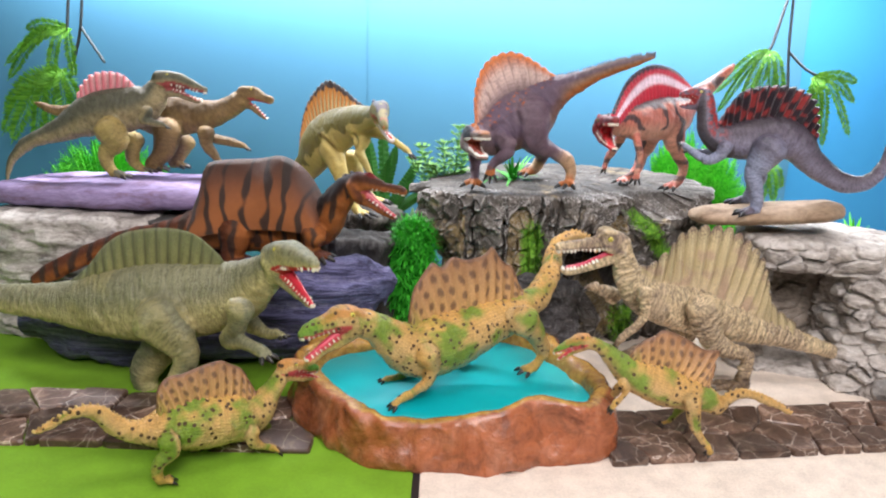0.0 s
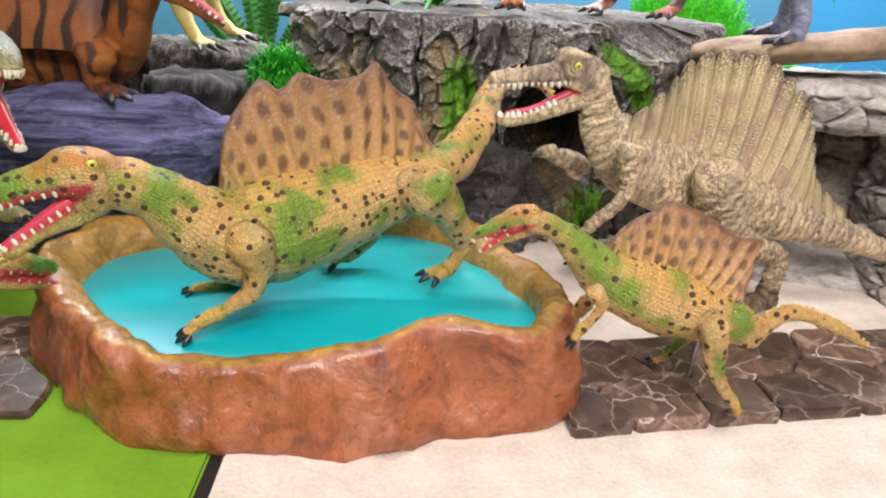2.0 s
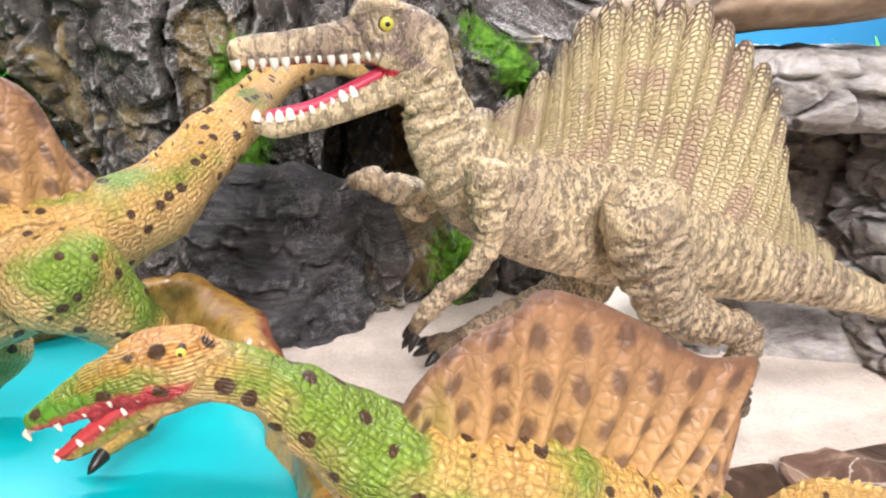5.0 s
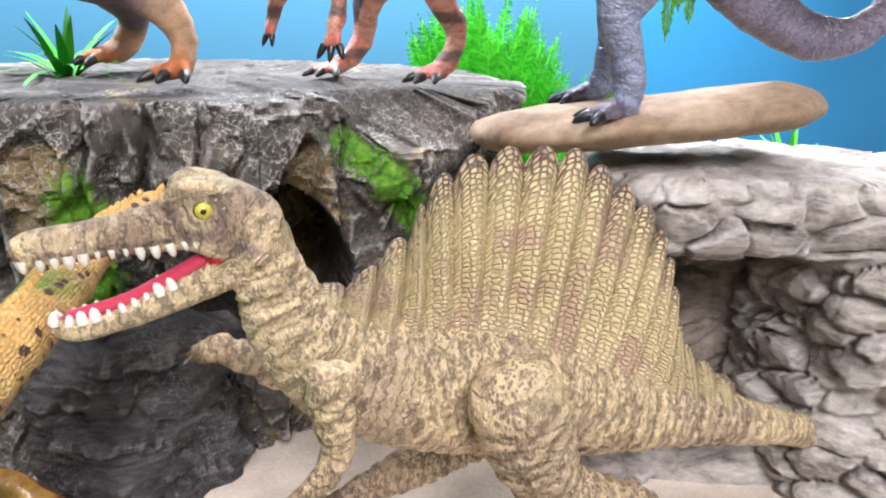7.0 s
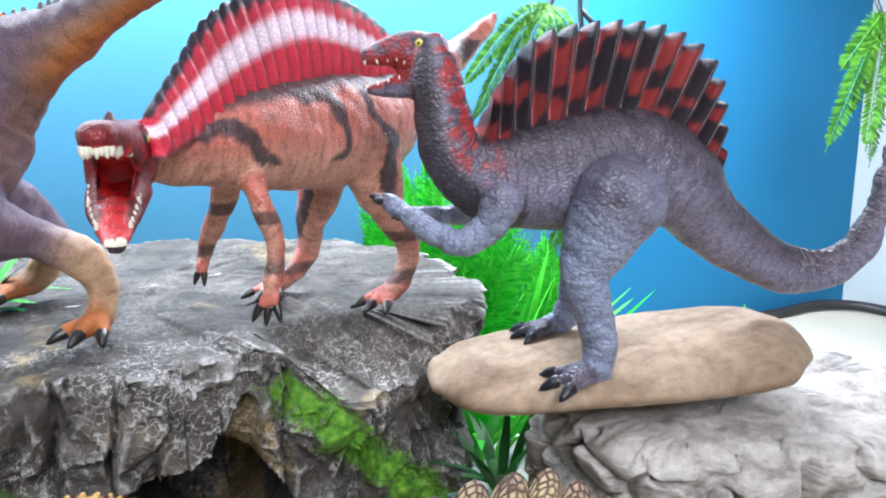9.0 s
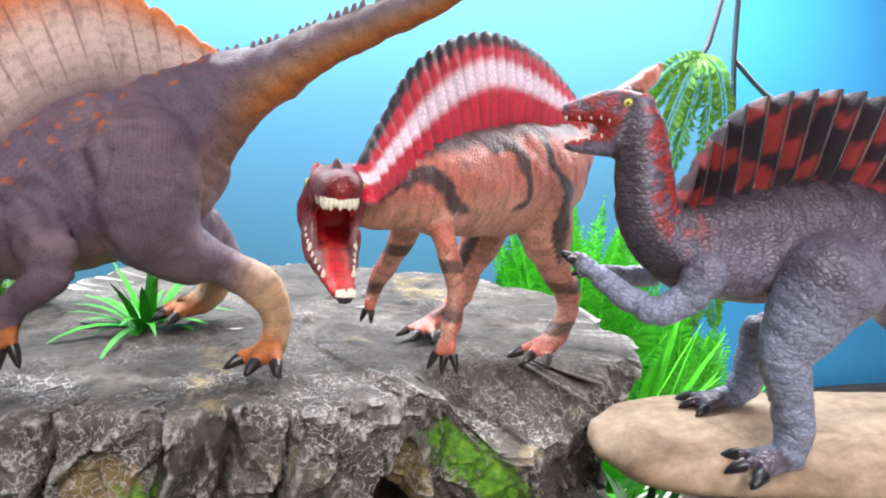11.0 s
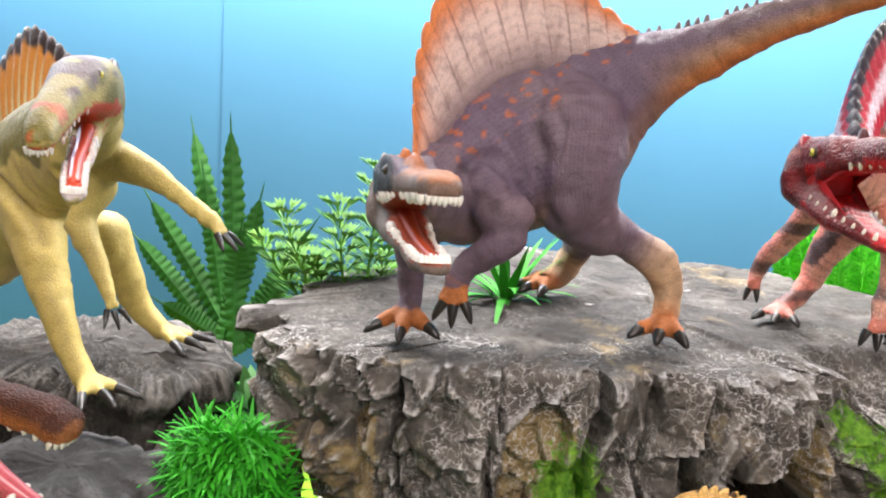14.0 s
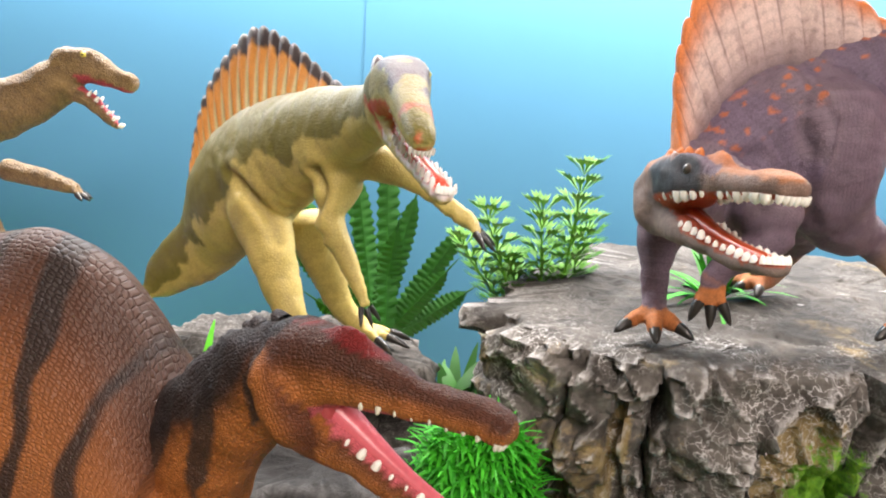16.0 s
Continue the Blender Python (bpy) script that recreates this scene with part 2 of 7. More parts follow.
def spline(points, count):
    """Catmull-Rom through rows of numbers, evenly in length."""
    p = np.asarray(points, float)
    p = np.vstack([2 * p[0] - p[1], p, 2 * p[-1] - p[-2]])
    rows = []
    for i in range(1, len(p) - 2):
        t = np.linspace(0, 1, 24, endpoint=False)[:, None]
        a, b, c, d = p[i - 1 : i + 3]
        rows.append(0.5 * (2 * b + (c - a) * t + (2 * a - 5 * b + 4 * c - d) * t**2 + (3 * b - a - 3 * c + d) * t**3))
    q = np.vstack([*rows, p[-2][None]])
    s = np.r_[0, np.cumsum(np.linalg.norm(np.diff(q[:, :3], axis=0), axis=1))]
    u = np.linspace(0, s[-1], count)
    return np.stack([np.interp(u, s, q[:, k]) for k in range(q.shape[1])], 1)


def tube_mesh(pts, k=0.85, around=20, step=0.03, square=1.0):
    """A closed, rounded tube through rows of x, y, z, r; k: its width beside its height, unless a fifth number gives it. Also its rings' centres and frames."""
    p = np.asarray(pts, float)
    length = np.linalg.norm(np.diff(p[:, :3], axis=0), axis=1).sum()
    q = spline(p, max(6, int(length / step)))
    q[:, 3] = np.maximum(q[:, 3], 0.004)
    tan = np.gradient(q[:, :3], axis=0)
    tan /= np.linalg.norm(tan, axis=1)[:, None] + 1e-9
    r0, r1 = q[0, 3], q[-1, 3]
    pre = [np.r_[q[0, :3] - tan[0] * r0 * math.sin(a) * 0.8, r0 * math.cos(a), q[0, 4:]] for a in (1.45, 1.0, 0.5)]
    post = [np.r_[q[-1, :3] + tan[-1] * r1 * math.sin(a) * 0.8, r1 * math.cos(a), q[-1, 4:]] for a in (0.5, 1.0, 1.45)]
    q = np.vstack([pre, q, post])
    tan = np.vstack([[tan[0]] * 3, tan, [tan[-1]] * 3])
    ref = np.array([0, 0, 1.0])
    side = np.cross(tan, ref)
    weak = np.linalg.norm(side, axis=1) < 0.25
    if weak.any():
        plan = p[-1, :2] - p[0, :2]
        alt = np.array([plan[1], -plan[0], 0]) if np.linalg.norm(plan) > 1e-3 else np.array([0, -1.0, 0])
        alt = alt / (np.linalg.norm(alt) + 1e-9)
        for i in np.where(weak)[0]:
            near = side[~weak]
            side[i] = near[np.argmin(np.abs(np.where(~weak)[0] - i))] if len(near) else alt
    for i in range(1, len(side)):
        if side[i] @ side[i - 1] < 0:
            side[i] = -side[i]
    side -= (side * tan).sum(1)[:, None] * tan
    side /= np.linalg.norm(side, axis=1)[:, None] + 1e-9
    up = np.cross(side, tan)
    if up[:, 2].sum() < 0:
        up, side = -up, -side
    a = np.linspace(0, 2 * math.pi, around, endpoint=False)
    ca, sa = np.sign(np.cos(a)) * np.abs(np.cos(a)) ** square, np.sign(np.sin(a)) * np.abs(np.sin(a)) ** square
    wide = q[:, 4] if q.shape[1] > 4 else np.full(len(q), k)
    ring = ca[None, :, None] * side[:, None] * wide[:, None, None] + sa[None, :, None] * up[:, None]
    v = q[:, None, :3] + ring * q[:, None, 3:4]
    n = len(q)
    idx = np.arange(n * around).reshape(n, around)
    nxt = np.roll(idx, -1, 1)
    f = np.stack([idx[:-1], nxt[:-1], nxt[1:], idx[1:]], -1).reshape(-1, 4).tolist()
    f += [idx[0][::-1].tolist(), idx[-1].tolist()]
    return v.reshape(-1, 3), f, q, up, side


class Soup:
    """Vertices, faces and paint gathered into one mesh."""

    def __init__(self):
        self.v, self.f, self.c, self.n = [], [], [], 0

    def add(self, v, f, colour=(1, 1, 1, 0)):
        v = np.asarray(v, float)
        c = np.asarray(colour, float)
        self.c.append(np.broadcast_to(c, (len(v), 4)) if c.ndim == 1 else c)
        self.v.append(v)
        self.f += [[i + self.n for i in face] for face in f]
        self.n += len(v)

    def arrays(self):
        return np.vstack(self.v), self.f, np.vstack(self.c)


def cone(base, tip, r, around=7, bend=0.0, ends=(0.85, 0.5)):
    base, tip = np.asarray(base, float), np.asarray(tip, float)
    d = tip - base
    s = np.cross(d, (0.3, 0.2, 1.0))
    s /= np.linalg.norm(s) + 1e-9
    u = np.cross(d, s)
    u /= np.linalg.norm(u) + 1e-9
    a = np.linspace(0, 2 * math.pi, around, endpoint=False)
    rows = []
    for t, w in ((0, 1.0), (0.4, ends[0]), (0.8, ends[1])):
        rows.append(base + d * t + r * w * (np.cos(a)[:, None] * s + np.sin(a)[:, None] * u) - np.array([0, 0, bend]) * t * t)
    v = np.vstack([*rows, [tip - np.array([0, 0, bend])]])
    f = [[i + j * around, (i + 1) % around + j * around, (i + 1) % around + (j + 1) * around, i + (j + 1) * around] for j in range(2) for i in range(around)]
    f += [[i + 2 * around, (i + 1) % around + 2 * around, 3 * around] for i in range(around)]
    return v, f


def ball(centre, r, n=10):
    u, w = np.meshgrid(np.linspace(0, 2 * math.pi, n, endpoint=False), np.linspace(0.05, math.pi - 0.05, n))
    v = np.stack([np.cos(u) * np.sin(w), np.sin(u) * np.sin(w), np.cos(w)], -1).reshape(-1, 3) * r + np.asarray(centre)
    idx = np.arange(n * n).reshape(n, n)
    nx = np.roll(idx, -1, 1)
    f = np.stack([idx[1:], nx[1:], nx[:-1], idx[:-1]], -1).reshape(-1, 4).tolist() + [idx[0].tolist()[::-1], idx[-1].tolist()]
    return v, f


def fuzz(p, scale, octaves=4, seed=0.0, h=1.0):
    """Fractal noise at rows of points."""
    return np.array([noise.fractal(Vector((x * scale + seed, y * scale - seed, z * scale + 2 * seed)), h, 2.0, octaves) for x, y, z in p])


def cracks(p, depth, sx, sz, width=0.16, pillow=0.0, tilt=0.0, seed=0.0):
    """Blocks split by cracks: cells wider (sx) than tall (sz) or the other way, each a little proud of the next."""
    out = np.zeros(len(p))
    for n, (x, y, z) in enumerate(p):
        w = 0.07 * noise.noise(Vector((x * 3, y * 3, z * 3)))
        d, at = noise.voronoi(Vector(((x + w) * sx + seed, y * sx, (z + w) * sz)))
        gap = min(1.0, (d[1] - d[0]) / width)
        step = math.sin(at[0].x * 12.9 + at[0].z * 78.2)
        out[n] = -depth * (1 - gap * gap * (3 - 2 * gap)) + depth * 0.5 * step * gap + pillow * gap * (1 - d[0])
        if tilt:
            px, pz = (x + w) * sx + seed - at[0].x, (z + w) * sz - at[0].z
            out[n] += tilt * gap * (px * math.sin(at[0].x * 45.1 + at[0].y * 3) + pz * math.cos(at[0].z * 31.7))
    return out


def band(x, a, b, soft=0.05):
    """1 between a and b, fading over soft."""
    return np.clip((x - a) / soft, 0, 1) * np.clip((b - x) / soft, 0, 1)


class Figure:
    """A toy dinosaur: tubes melted into one body, with its sail, teeth, claws, eyes and spines as parts."""

    def __init__(self, voxel=0.016, claw=(0.02, 0.018, 0.016), claws=1.0):
        self.tubes, self.solid, self.bits, self.sails, self.voxel, self.claw = [], Soup(), [], [], voxel, claw
        self.jaws, self.claws, self.creases = {}, claws, []

    def bit(self, name, fresh=True):
        """The soup of a part: a new one, or the one begun before under that name."""
        if not fresh:
            for n, soup in self.bits:
                if n == name:
                    return soup
        self.bits.append((name, Soup()))
        return self.bits[-1][1]

    def tube(self, name, pts, k=0.85, step=0.03):
        v, f, q, up, side = tube_mesh(pts, k, 24, step, 0.72 if name in ("upper", "lower") else 1.0)
        self.solid.add(v, f)
        self.tubes.append((name, q, up))
        if name in ("upper", "lower"):
            self.jaws[name] = (q, up, side, k)
        return self

    def limb(self, kind, pts, toes=3, way=None, splay=0.55, reach=1.0):
        p = np.asarray(pts, float)
        self.tube(kind, p, k=0.9, step=0.025)
        end, r = p[-1, :3], max(p[-1, 3], 0.018)
        body = next(q for n, q, u in self.tubes if n == "body")
        if way is not None:
            way = np.asarray(way, float) / np.linalg.norm(way)
        elif kind == "foot":
            way = body[4, :3] - body[len(body) // 2, :3]
            way[2] = 0
            way /= np.linalg.norm(way) + 1e-9
        else:
            way = end - p[-2, :3]
            way /= np.linalg.norm(way) + 1e-9
        across = np.cross(way, (0, 0, 1.0))
        across /= np.linalg.norm(across) + 1e-9
        long = r * (2.6 if kind == "foot" else 1.7) * reach
        drop = np.array([0, 0, -r * (0.45 if kind == "foot" else 0.6)])
        for j in range(toes):
            a = (j - (toes - 1) / 2) * splay
            d = way * math.cos(a) + across * math.sin(a)
            knuckle, tip = end + d * long * 0.5 + drop * 0.3, end + d * long + drop
            self.tube("toe", [(*end, r * 0.75), (*knuckle, r * 0.62), (*tip, r * 0.42)], step=0.02)
            v, f = cone(tip, tip + d * r * 1.25 * self.claws + np.array([0, 0, -r * 0.25]), r * 0.45, bend=r * 0.3 * self.claws)
            self.bit("claw").add(v, f, (*self.claw, 0))

    def crease(self, pts, wide=0.018, deep=0.03, bulge=0.0):
        """A groove pressed into the skin along a line, with a swelling beside it."""
        self.creases.append((spline(np.asarray(pts, float), 60), wide, deep, bulge))

    def eye(self, at, ring=(0.62, 0.55, 0.08)):
        """Two eyes on the sides of the skull; at gives height, place along it and size."""
        x, y, z, r = at
        q, up, side, k = self.jaws["upper"]
        c0 = np.array([x, y, z])
        i = int(np.argmin(np.linalg.norm(q[:, :3] - c0, axis=1)))
        high = float(np.clip((c0 - q[i, :3]) @ up[i] / q[i, 3], -0.2, 0.8))
        out = q[i, 3] * self.width("upper", i) * math.sqrt(1 - high * high)
        for sg in (1, -1):
            c = q[i, :3] + up[i] * high * q[i, 3] + sg * side[i] * (out - r * 0.45)
            eye = self.bit("eye")
            v, f = ball(c - sg * side[i] * r * 0.3, r * 1.2, 18)
            eye.add(v, f, (0.05, 0.035, 0.03, 0))
            v, f = ball(c, r, 18)
            eye.add(v, f, (*ring, 0))
            v, f = ball(c + sg * side[i] * r * 0.68, r * 0.4, 14)
            eye.add(v, f, (0.01, 0.01, 0.01, 0))
            v, f, *_ = tube_mesh([(*(c + up[i] * r * 0.9 - (q[min(i + 1, len(q) - 1), :3] - q[i - 1, :3]) * 0.6), r * 0.35), (*(c + up[i] * r * 1.25), r * 0.5), (*(c + up[i] * r * 0.9 + (q[min(i + 1, len(q) - 1), :3] - q[i - 1, :3]) * 0.6), r * 0.35)], 1, 8, 0.02)
            self.solid.add(v, f)

    def width(self, jaw, i):
        q, up, side, k = self.jaws[jaw]
        return q[i, 4] if q.shape[1] > 4 else k

    def teeth(self, jaw, count, long, a=0.3, b=0.97, colour=(0.75, 0.72, 0.62), gap=None, set_in=0.8, fat=0.36):
        """A row of teeth round a jaw; gap: a stretch of it that has none."""
        q, up, side, _ = self.jaws[jaw]
        row = self.bit(jaw + "_teeth")
        sg = -1 if jaw == "upper" else 1
        rng = random.Random(count)
        n = len(q)
        for j in range(count):
            t = a + (b - a) * (j + 0.5) / count
            if gap and gap[0] < t < gap[1]:
                continue
            i = min(n - 4, 3 + int(t * (n - 7)))
            k = self.width(jaw, i)
            size = long * (1.2 if t > 0.8 or 0.42 < t < 0.55 else 0.75) * rng.uniform(0.8, 1.15)
            for s in (1, -1):
                c = q[i, :3] + side[i] * s * q[i, 3] * k * set_in + up[i] * sg * q[i, 3] * 0.5
                v, f = cone(c, c + up[i] * sg * (size + q[i, 3] * 0.12), size * fat, 8, 0.0, (0.95, 0.62))
                row.add(v, f, (*colour, 0))
        tip, k = q[-4], self.width(jaw, -4)
        tan = q[-4, :3] - q[-6, :3]
        tan /= np.linalg.norm(tan) + 1e-9
        for s in np.linspace(-0.8, 0.8, 7):
            c = tip[:3] + side[-4] * s * tip[3] * k + up[-4] * sg * tip[3] * 0.45 + tan * tip[3] * 0.5 * (1 - s * s)
            v, f = cone(c, c + up[-4] * sg * (long * rng.uniform(0.7, 1.35) + tip[3] * 0.12), long * min(fat, 0.45), 8, 0.0, (0.95, 0.62))
            row.add(v, f, (*colour, 0))

    def tongue(self, colour=(0.5, 0.05, 0.06)):
        q, up, side, k = self.jaws["lower"]
        pts = [(*(q[i, :3] + up[i] * q[i, 3] * 0.95), q[i, 3] * 0.55) for i in np.linspace(4, int(len(q) * 0.8), 5).astype(int)]
        v, f, *_ = tube_mesh(pts, 1.1, 12)
        self.bit("tongue").add(v, f, (*colour, 0))

    def throat(self, colour, back=0.2, web=0.3, sides=(1, -1)):
        """The corners of the gape: a curved fold of cheek on both sides and the dark inside behind it."""
        qu, uu, su, ku = self.jaws["upper"]
        ku = self.width("upper", len(qu) // 3)
        ql, ul, sl, kl = self.jaws["lower"]
        kl = self.width("lower", len(ql) // 3)
        at = lambda q, t: q[min(len(q) - 1, 3 + int(t * (len(q) - 6)))]
        for s in sides:
            rows = []
            for h in np.linspace(0, 1, 7):
                t = web * (0.4 + 0.6 * abs(2 * h - 1) ** 1.6)
                u, l = at(qu, t), at(ql, t)
                su_t, sl_t = su[min(len(su) - 1, 3 + int(t * (len(su) - 6)))], sl[min(len(sl) - 1, 3 + int(t * (len(sl) - 6)))]
                pu, pl = u[:3] + s * su_t * u[3] * ku * 0.72, l[:3] + s * sl_t * l[3] * kl * 0.72
                rows.append((*(pl + (pu - pl) * h), 0.3 * min(u[3], l[3])))
            self.tube("cheek", rows, 0.9, 0.02)
            gv = []
            for g in np.linspace(0, 1, 8):
                for h in np.linspace(0, 1, 9):
                    t = g * web * (0.5 + 0.5 * abs(2 * h - 1) ** 1.6)
                    u, l = at(qu, t), at(ql, t)
                    i, j = min(len(su) - 1, 3 + int(t * (len(su) - 6))), min(len(sl) - 1, 3 + int(t * (len(sl) - 6)))
                    pu, pl = u[:3] + s * su[i] * u[3] * ku * 0.62, l[:3] + s * sl[j] * l[3] * kl * 0.62
                    gv.append(pl + (pu - pl) * h)
            grid = np.arange(72).reshape(8, 9)
            self.bit("mouth_lining", False).add(gv, np.stack([grid[:-1, :-1], grid[1:, :-1], grid[1:, 1:], grid[:-1, 1:]], -1).reshape(-1, 4).tolist(), (*colour, 0))
        u, l = qu[3], ql[3]
        for s in (-0.6, 0.0, 0.6):
            pu, pl = u[:3] + s * su[3] * u[3] * ku, l[:3] + s * sl[3] * l[3] * kl
            r = 0.8 * min(u[3], l[3])
            self.tube("cheek", [(*pu, r), (*((pu + pl) / 2), r * 1.1), (*pl, r)], 1.0, 0.02)
        u, l = at(qu, back * 0.5 + 0.1), at(ql, back * 0.5 + 0.1)
        ax = u[:3] - l[:3]
        sd = su[min(len(su) - 1, 5)]
        fw = np.cross(ax / (np.linalg.norm(ax) + 1e-9), sd)
        v, f = ball((0, 0, 0), 1.0, 14)
        w = min(u[3] * ku, l[3] * kl) * 0.8
        v = (u[:3] + l[:3]) / 2 + v[:, :1] * sd * w + v[:, 1:2] * fw * 0.025 + v[:, 2:] * ax * 0.5
        self.bit("mouth_lining", False).add(v, f, (*colour, 0))

    def horn(self, t, side_way, high, long, r, colour, tilt=0.0):
        """A horn on the skull at t along it."""
        q, up, side, k = self.jaws["upper"]
        i = min(len(q) - 1, 3 + int(t * (len(q) - 6)))
        tan = q[min(i + 1, len(q) - 1), :3] - q[i - 1, :3]
        tan /= np.linalg.norm(tan) + 1e-9
        c = q[i, :3] + side[i] * side_way * q[i, 3] * k + up[i] * high * q[i, 3]
        d = up[i] + side[i] * side_way * 0.5 - tan * tilt
        v, f = cone(c - up[i] * r, c + d / np.linalg.norm(d) * long, r)
        self.bit("horn").add(v, f, (*colour, 0))

    def sail(self, base, top, thick=0.05, ribs=14, columns=200, rows=26, scallop=0.0, pleat=0.0, sink=0.09, depth=0.2):
        bs, tp = spline(base, columns), spline(top, columns)
        bs[:, 2] -= sink
        t = np.linspace(0, 1, columns)
        d = tp - bs
        d /= np.linalg.norm(d, axis=1)[:, None] + 1e-9
        tp = tp + d * (scallop * (np.sqrt(np.abs(np.sin(t * ribs * math.pi))) - 0.7) * np.clip(np.minimum(t, 1 - t) * 9, 0, 1))[:, None]
        self.sails.append((bs, tp, thick, ribs, rows, pleat, depth))

    def ridge(self, a, b, count, size, colour, tubename="body", blunt=0.55, single=False):
        """Spines along the top of the body between two fractions of its length."""
        q, up = next((q, u) for n, q, u in self.tubes if n == tubename)
        for t in np.linspace(a, b, count):
            spines = self.bit("spine") if single else self.bit("back_ridge", False)
            i = int(t * (len(q) - 1))
            c = q[i, :3] + up[i] * q[i, 3] * 0.92
            tan = q[min(i + 1, len(q) - 1), :3] - q[max(i - 1, 0), :3]
            tan /= np.linalg.norm(tan) + 1e-9
            v, f = cone(c - up[i] * size * 0.3, c + up[i] * size * 0.8 + tan * size * 0.5, size * blunt, 7)
            spines.add(v, f, (*colour, 1))

    def finish(self, name, label, material, paint, sail_paint=None, relief=0.012, relief_scale=8.0, folds=(70, 0.006), sail_material=None):
        v, f, _ = self.solid.arrays()
        me = bpy.data.meshes.new("melt")
        me.from_pydata(v.tolist(), [], f)
        tmp = new("melt", me)
        mod = tmp.modifiers.new("melt", "REMESH")
        mod.mode, mod.voxel_size = "VOXEL", self.voxel
        mod2 = tmp.modifiers.new("ease", "SMOOTH")
        mod2.factor, mod2.iterations = 0.5, 3
        dg = bpy.context.evaluated_depsgraph_get()
        out = bpy.data.meshes.new_from_object(tmp.evaluated_get(dg))
        p = np.empty(len(out.vertices) * 3)
        out.vertices.foreach_get("co", p)
        p = p.reshape(-1, 3)
        nor = np.empty(len(out.vertices) * 3)
        out.vertex_normals.foreach_get("vector", nor)
        nor = nor.reshape(-1, 3)
        faces = [tuple(q.vertices) for q in out.polygons]
        bpy.data.objects.remove(tmp)
        # which tube each point of the skin belongs to, how far along it and how high on it
        best = np.full(len(p), 1e9)
        kind = np.zeros(len(p), int)
        along, high, run = np.zeros(len(p)), np.zeros(len(p)), np.zeros(len(p))
        names = sorted({n for n, *_ in self.tubes})
        for n, q, up in self.tubes:
            for lo in range(0, len(p), 20000):
                sl = slice(lo, lo + 20000)
                d = np.linalg.norm(p[sl, None] - q[None, :, :3], axis=2) - q[None, :, 3]
                i = d.argmin(1)
                dd = d[np.arange(len(i)), i]
                better = dd < best[sl]
                g = np.where(better)[0] + lo
                best[g], kind[g], along[g] = dd[better], names.index(n), i[better] / (len(q) - 1)
                run[g] = along[g] * np.linalg.norm(np.diff(q[:, :3], axis=0), axis=1).sum()
                high[g] = ((p[g] - q[i[better], :3]) * up[i[better]]).sum(1) / (q[i[better], 3] + 1e-6)
        info = {"p": p, "n": nor, "s": along, "h": high, "is": {n: kind == j for j, n in enumerate(names)}}
        for n in ("hand", "foot", "toe", "upper", "lower", "cheek", "crest"):
            info["is"].setdefault(n, np.zeros(len(p), bool))
        bend = fuzz(p, relief_scale, 3)
        lift = relief * bend
        if folds:
            count, amp = folds
            trunk = info["is"]["body"] | info["is"]["foot"] | info["is"]["hand"]
            wav = np.sin(along * count * np.where(info["is"]["body"], 1.0, 0.25) + 4.0 * fuzz(p, 3.0, 3, 3.3) + high * 1.5)
            lift = lift + amp * trunk * (np.abs(wav) ** 0.7 - 0.5) * np.clip(0.6 + fuzz(p, 2.0, 2, 9.1), 0.1, 1)
        for line, wide, deep, bulge in self.creases:
            near = np.full(len(p), 9.0)
            for q in line:
                near = np.minimum(near, np.hypot(np.hypot(p[:, 0] - q[0], p[:, 2] - q[2]), 0.35 * (p[:, 1] - q[1])))
            lift = lift - deep * np.exp(-((near / wide) ** 2)) + bulge * np.exp(-(((near - 2.6 * wide) / (1.6 * wide)) ** 2))
        p = p + nor * lift[:, None]
        c = paint(info)
        low = min(p[:, 2].min(), min((b.arrays()[0][:, 2].min() for _, b in self.bits), default=9.0))
        centre = np.array([p[:, 0].mean(), p[:, 1].mean(), low])
        ob = thing(name)
        ob.location = centre * S
        tagged(ob, label, "toy dinosaur", "toy dinosaurs in the display")
        turn = np.arccos(np.clip(high, -1, 1))
        link_mesh("body", p - centre, faces, material, True, ob, np.clip(c, 0, 1), {"run": run, "turn": turn})
        for base, top, thick, ribs, rows, pleat, depth in self.sails:
            n = len(base)
            a = np.linspace(0, 1, n)
            t = np.linspace(0, 1, rows)
            mid = base[:, None] + (top - base)[:, None] * t[None, :, None]
            ax = base[-1] - base[0]
            across = np.array([ax[1], -ax[0], 0]) / (np.hypot(ax[0], ax[1]) + 1e-9)
            wave = -np.cos(a * ribs * 2 * math.pi) * (ribs > 0)
            mid = mid + across * (pleat * wave[:, None] * np.clip(t * 3 - 0.4, 0, 1)[None])[..., None]
            rib = wave[:, None] * (depth if not pleat else 0.0) * np.clip(t * 4, 0, 1)[None]
            prof = (1 - t**2.2)[None] * 0.85 + 0.15
            w = thick * prof * (1 + rib)
            w[:, -1] *= 0.3
            front, back = mid + across * w[..., None], mid - across * w[..., None]
            sv = np.concatenate([front.reshape(-1, 3), back.reshape(-1, 3)])
            i = np.arange(n * rows).reshape(n, rows)
            j = i + n * rows
            q = lambda m: np.stack([m[:-1, :-1], m[1:, :-1], m[1:, 1:], m[:-1, 1:]], -1).reshape(-1, 4)
            sf = q(i).tolist() + q(j)[:, ::-1].tolist()
            sf += np.stack([i[:-1, -1], i[1:, -1], j[1:, -1], j[:-1, -1]], -1).tolist()
            sf += np.stack([i[0, :-1], i[0, 1:], j[0, 1:], j[0, :-1]], -1).tolist() + np.stack([i[-1, 1:], i[-1, :-1], j[-1, :-1], j[-1, 1:]], -1).tolist()
            A, T = np.meshgrid(a, t, indexing="ij")
